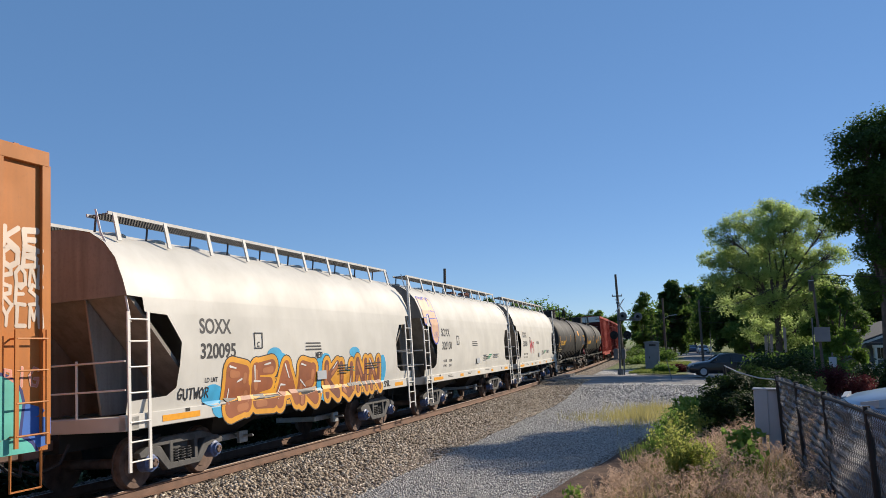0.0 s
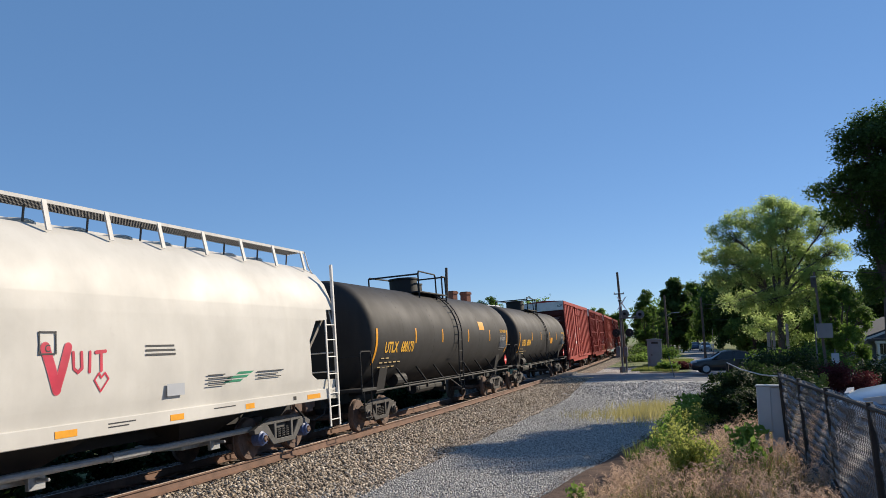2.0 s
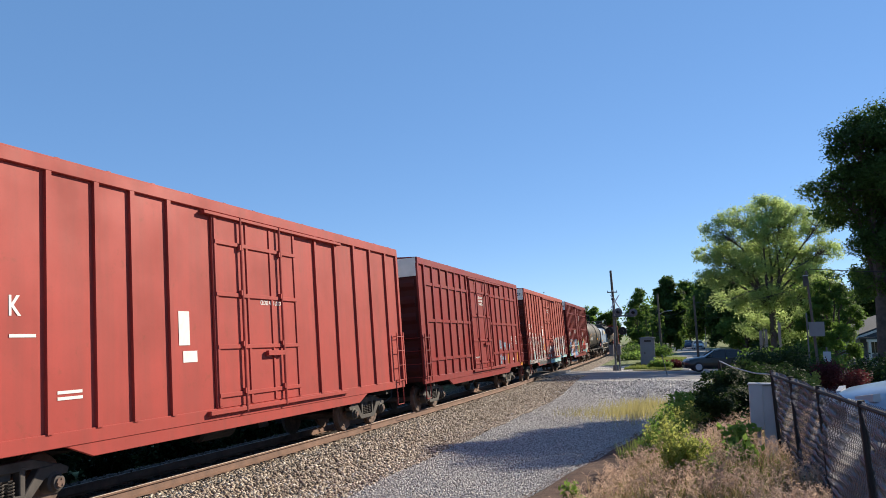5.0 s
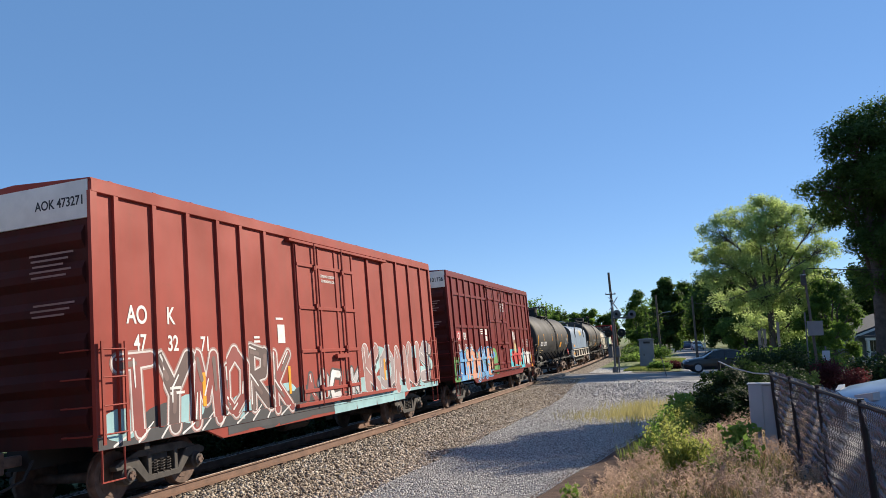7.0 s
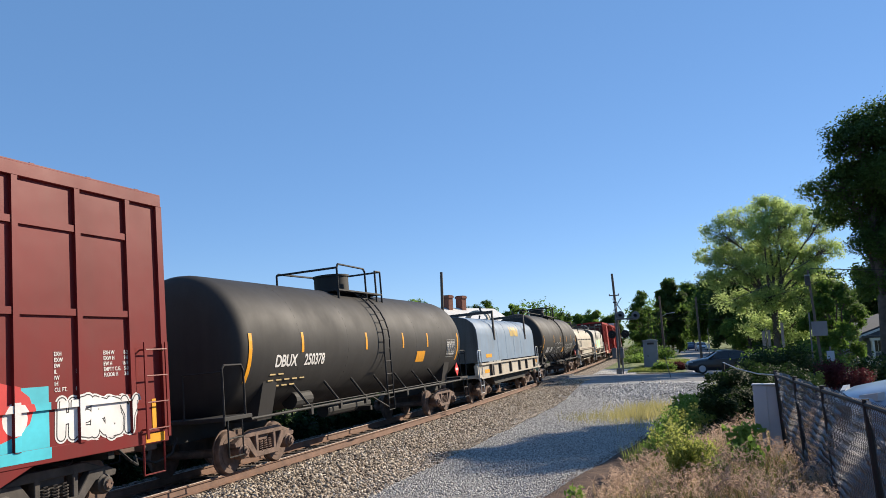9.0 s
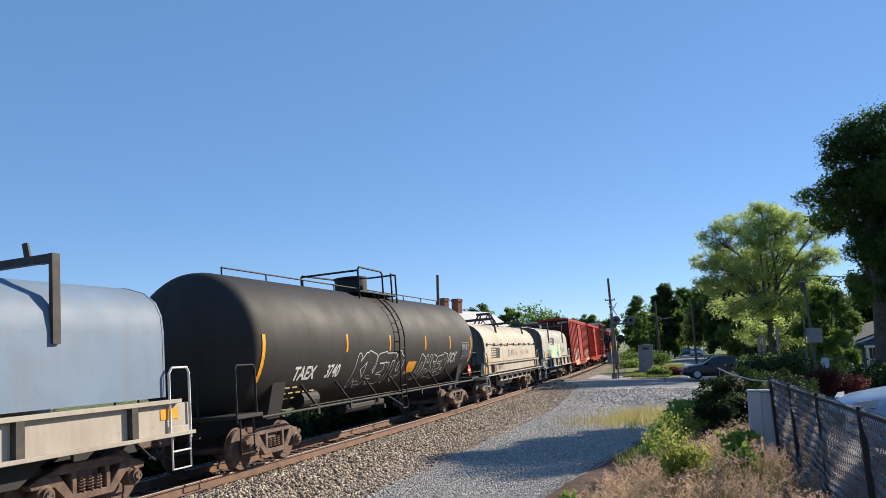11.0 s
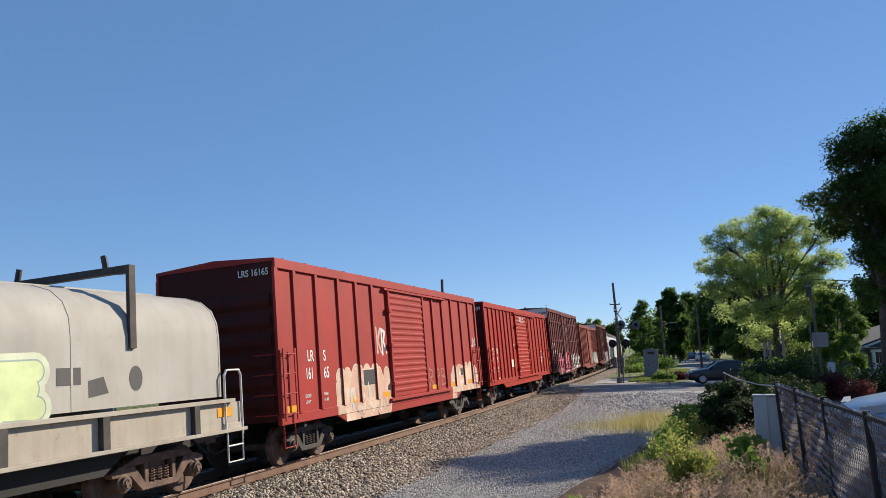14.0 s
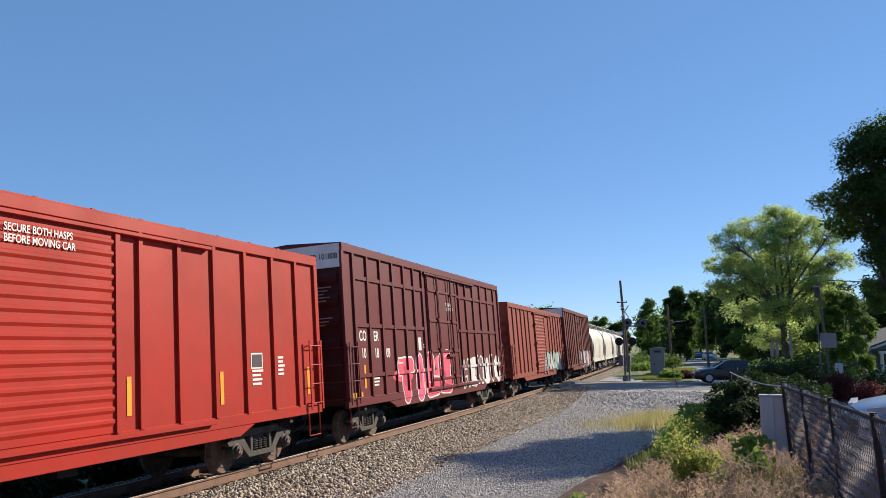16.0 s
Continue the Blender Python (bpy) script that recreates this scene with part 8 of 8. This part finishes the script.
def crossing_signal(x, y):
    ob = thing("crossing_signal", "railway crossing signal mast with black lamp discs and a short arm", "crossing signal", pose(x, y, on_ground(x, y) - 0.05, 0, 0, -4))
    part("mast", Geo().tube((0, 0, 0), (0, 0, 5.3), 0.075, 12).lathe_z(0, 0, [(0.0, 0.22), (0.45, 0.2), (0.5, 0.1)], 10), DARKGREY, ob)
    part("junction_box", Geo().box(-0.42, -0.12, -0.15, 0.15, 1.2, 1.95).box(0.15, 0.42, -0.15, 0.15, 1.2, 1.9), DARKGREY, ob, "grey junction boxes on the mast", bevel=0.02)
    part("second_mast", Geo().tube((0.28, 0.1, 0), (0.28, 0.1, 2.0), 0.06, 10), DARKGREY, ob)
    a = part("arm", Geo().tube((-0.1, 0, 4.05), (1.5, 0.1, 4.10), 0.05, 8).tube((-0.1, 0, 4.4), (1.5, 0.1, 4.15), 0.03, 6).box(-0.1, 1.5, -0.3, 0.3, 3.98, 4.0), DARKGREY, ob, "short lattice arm")
    for i, (dx, z, s) in enumerate(((-0.35, 2.95, 1), (0.62, 2.95, 1), (0.35, 4.35, -1), (1.45, 4.28, -1))):
        lamp = part("signal_lamp", Geo().lathe_y(dx, z, [(-0.06, 0.30), (-0.03, 0.30), (-0.03, 0.10), (0.14, 0.11)], 20), BLACK if i < 2 else DARKGREY, ob, "black round signal lamp with its disc" if i < 2 else "grey back of a signal lamp")
        part("visor", Geo().lathe_y(dx, z, [(-0.30, 0.105), (-0.07, 0.11), (-0.07, 0.115), (-0.30, 0.11)], 14), BLACK, lamp)
    for s in (-1, 1):
        part("crossbuck", Geo().loft([[(px - 0.08 * s, -0.10, pz), (px + 0.08 * s, -0.10, pz + 0.10), (px + 0.08 * s, -0.08, pz + 0.10), (px - 0.08 * s, -0.08, pz)] for px, pz in ((0.16 - s * 0.30, 4.62), (0.16 + s * 0.30, 5.55))]), WHITE, ob, "white crossbuck board, seen aslant")
    part("bell", Geo().lathe_z(0, 0, [(5.28, 0.16), (5.36, 0.14), (5.42, 0.05)], 12), BLACK, ob)


crossing_signal(2.75, 58.8)
part_line = Geo()
for y0, y1 in ((57.5, 80),):
    pts = [(float(road_x(y)) - 2.6, y) for y in np.linspace(y0, y1, 12)]
    part_line.loft([[(x - 0.07, y, on_ground(x, y) + 0.006), (x + 0.07, y, on_ground(x, y) + 0.006), (x + 0.07, y, on_ground(x, y) + 0.012), (x - 0.07, y, on_ground(x, y) + 0.012)] for x, y in pts])
tagged(part("road_edge_line", part_line, ROADLINE), "worn white edge line on the asphalt road", "road marking", kind="structure")


# ---- cars ----
def road_car(x, y, z, turn, colour, label, name="parked_car"):
    body_mat = bpy.data.materials.new("car_paint")
    body_mat.use_nodes = True
    p = body_mat.node_tree.nodes["Principled BSDF"]
    p.inputs["Base Color"].default_value, p.inputs["Roughness"].default_value, p.inputs["Metallic"].default_value = (*colour, 1), 0.30, 0.0
    p.inputs["Coat Weight"].default_value = 0.25
    ob = thing(name, label, "car", pose(x, y, z, 0, 0, turn))
    L = 4.6
    ys = [0.0, 0.08, 0.35, 0.9, 1.35, 1.6, 2.4, 3.3, 3.8, 4.3, 4.52, 4.6]
    top = [0.60, 0.70, 0.80, 0.90, 0.96, 0.98, 0.99, 1.0, 1.02, 1.0, 0.92, 0.7]
    half = [0.62, 0.74, 0.84, 0.89, 0.90, 0.90, 0.90, 0.90, 0.89, 0.84, 0.78, 0.66]
    low = [0.35, 0.25, 0.22] + [0.20] * 6 + [0.24, 0.28, 0.38]
    rings = []
    for yy, t, w, b in zip(ys, top, half, low):
        rings.append([(w * 0.92, yy, b), (w, yy, b + 0.12), (w * 1.01, yy, (t + b) / 2), (w * 0.97, yy, t - 0.10), (w * 0.86, yy, t - 0.02), (w * 0.4, yy, t + 0.025), (-w * 0.4, yy, t + 0.025), (-w * 0.86, yy, t - 0.02), (-w * 0.97, yy, t - 0.10), (-w * 1.01, yy, (t + b) / 2), (-w, yy, b + 0.12), (-w * 0.92, yy, b)])
    part("body", Geo().loft(rings), body_mat, ob, smooth=38)
    cab = []
    for yy, t, w in ((1.25, 0.94, 0.80), (1.95, 1.36, 0.64), (2.3, 1.44, 0.61), (3.0, 1.44, 0.61), (3.5, 1.34, 0.62), (4.05, 1.0, 0.76)):
        cab.append([(0.82, yy, 0.93), (w, yy, t - 0.06), (w * 0.8, yy, t), (-w * 0.8, yy, t), (-w, yy, t - 0.06), (-0.82, yy, 0.93)])
    part("glasshouse", Geo().loft(cab), GLASS_DARK, ob, "dark car windows", smooth=30)
    part("roof", Geo().loft([[(x1, yy, z1), (x2, yy, z2), (-x2, yy, z2), (-x1, yy, z1)] for yy, x1, z1, x2, z2 in ((1.92, 0.655, 1.30, 0.53, 1.375), (2.3, 0.625, 1.385, 0.51, 1.455), (3.0, 0.625, 1.385, 0.51, 1.455), (3.52, 0.635, 1.28, 0.52, 1.35))]), body_mat, ob, smooth=40)
    for s in (-1, 1):
        for yy in (1.32, 2.55, 3.72):
            part("pillar", Geo().tube((s * 0.85, yy, 0.95), (s * 0.63, yy + (0.6 if yy < 1.5 else 0.02 if yy < 3 else -0.25), 1.36), 0.03, 6), body_mat, ob)
        part("mirror", Geo().loft([[(s * 0.92, 1.55, 0.98), (s * 1.08, 1.52, 1.0), (s * 1.08, 1.52, 1.1), (s * 0.92, 1.55, 1.1)], [(s * 0.92, 1.66, 0.98), (s * 1.06, 1.62, 1.0), (s * 1.06, 1.62, 1.1), (s * 0.92, 1.66, 1.1)]]), body_mat, ob)
        part("headlight", Geo().loft([[(s * 0.45, 0.16, 0.66), (s * 0.76, 0.30, 0.70), (s * 0.76, 0.30, 0.80), (s * 0.45, 0.16, 0.75)], [(s * 0.45, 0.10, 0.66), (s * 0.77, 0.22, 0.70), (s * 0.77, 0.22, 0.79), (s * 0.45, 0.10, 0.74)]]), GREYBOX, ob, "clear headlight")
        for yy in (0.85, 3.65):
            w = part("wheel", Geo().lathe_x(yy, 0.32, [(s * 0.70, 0.30), (s * 0.72, 0.32), (s * 0.88, 0.32), (s * 0.91, 0.29)], 22), RUBBER, ob, smooth=40)
            part("rim", Geo().lathe_x(yy, 0.32, [(s * 0.905, 0.21), (s * 0.92, 0.20), (s * 0.915, 0.05)], 16), GREYBOX, w)
    part("grille", Geo().box(-0.42, 0.42, -0.004, 0.05, 0.42, 0.60), RUBBER, ob)
    return ob


road_car(11.45, 11.2, 0.86, -84, (0.24, 0.31, 0.40), "pale blue-silver sedan parked nose to the fence")
road_car(7.75, 53.0, -0.03, -80, (0.006, 0.0065, 0.008), "black sedan waiting at the crossing")
road_car(4.6, 158, -0.3, 176, (0.05, 0.08, 0.14), "dark blue car on the road, far off", name="car")
road_car(6.8, 140, -0.25, 8, (0.55, 0.55, 0.55), "white car on the road, far off", name="car")


# ---- houses ----
SIDING = plain("grey_siding", (0.13, 0.145, 0.17), 0.7, 0.0, 0.12, 2.0, 0.1)
SHINGLE = plain("dark_shingles", (0.06, 0.065, 0.075), 0.9, 0.0, 0.3, 4.0, 0.4)
TRIM = plain("house_trim", (0.70, 0.69, 0.66), 0.6, 0.0, 0.1, 3.0, 0.05)
BRICK = plain("chimney_brick", (0.24, 0.09, 0.06), 0.9, 0.0, 0.35, 8.0, 0.4)
PALE_ROOF = plain("pale_metal_roof", (0.62, 0.62, 0.60), 0.5, 0.0, 0.12, 2.0, 0.1)


def house(x, y, z, turn, w, d, wall, rise, wall_mat, roof_mat, label, chimneys=(), porch=True):
    ob = thing("house", label, "house", pose(x, y, z, 0, 0, turn))
    part("wall_shell", Geo().prism_y([(-w / 2, 0), (w / 2, 0), (w / 2, wall), (0, wall + rise), (-w / 2, wall)], -d / 2, d / 2), wall_mat, ob)
    o = 0.4
    for s in (-1, 1):
        k = rise / (w / 2)
        part("roof", Geo().prism_y([(0, wall + rise + 0.04), (s * (w / 2 + o), wall - k * o + 0.04), (s * (w / 2 + o), wall - k * o + 0.18), (0, wall + rise + 0.2)], -d / 2 - o, d / 2 + o), roof_mat, ob)
        part("barge_board", Geo().prism_y([(0, wall + rise - 0.12), (s * (w / 2 + o), wall - k * o - 0.12), (s * (w / 2 + o), wall - k * o + 0.05), (0, wall + rise + 0.05)], -d / 2 - o - 0.03, -d / 2 - o + 0.02), TRIM, ob)
    for i, xx in enumerate(np.linspace(-w / 2 + 1.0, w / 2 - 1.0, 3)):
        wf = part("window", Geo().box(xx - 0.5, xx + 0.5, -d / 2 - 0.06, -d / 2 + 0.02, 0.9, 2.2), TRIM, ob)
        for u in (-0.22, 0.22):
            part("pane", Geo().box(xx + u - 0.2, xx + u + 0.2, -d / 2 - 0.07, -d / 2 - 0.055, 1.0, 2.1), GLASS_DARK, wf)
    if porch:
        part("porch_roof", Geo().prism_y([(-w / 2 - 0.2, wall - 0.25), (w / 2 + 0.2, wall - 0.25), (w / 2 + 0.2, wall - 0.1), (-w / 2 - 0.2, wall - 0.1)], -d / 2 - 2.0, -d / 2), roof_mat, ob)
        part("porch_beam", Geo().box(-w / 2 - 0.1, w / 2 + 0.1, -d / 2 - 1.95, -d / 2 - 1.8, wall - 0.45, wall - 0.25), TRIM, ob)
        part("porch_floor", Geo().box(-w / 2, w / 2, -d / 2 - 2.0, -d / 2, 0.0, 0.35), TRIM, ob)
        for xx in np.linspace(-w / 2 + 0.1, w / 2 - 0.1, 4):
            part("porch_post", Geo().box(xx - 0.08, xx + 0.08, -d / 2 - 1.95, -d / 2 - 1.79, 0.3, wall - 0.4), TRIM, ob)
    for cx, cy, ch in chimneys:
        c = part("chimney", Geo().box(cx - 0.5, cx + 0.5, cy - 0.4, cy + 0.4, wall, ch).box(cx - 0.58, cx + 0.58, cy - 0.48, cy + 0.48, ch - 0.35, ch - 0.1), BRICK, ob, "red brick chimney")
    return ob


house(23.6, 72, -0.3, 8, 8.2, 9, 2.3, 1.5, SIDING, SHINGLE, "grey clapboard house with a porch and dark shingle roof")
house(-19.6, 92, -0.6, -20, 7.0, 11, 5.0, 2.2, TRIM, PALE_ROOF, "white house with a pale gable roof and two brick chimneys", chimneys=((0.0, -3.6, 8.9), (0.0, -1.0, 8.9)), porch=False)


motions()
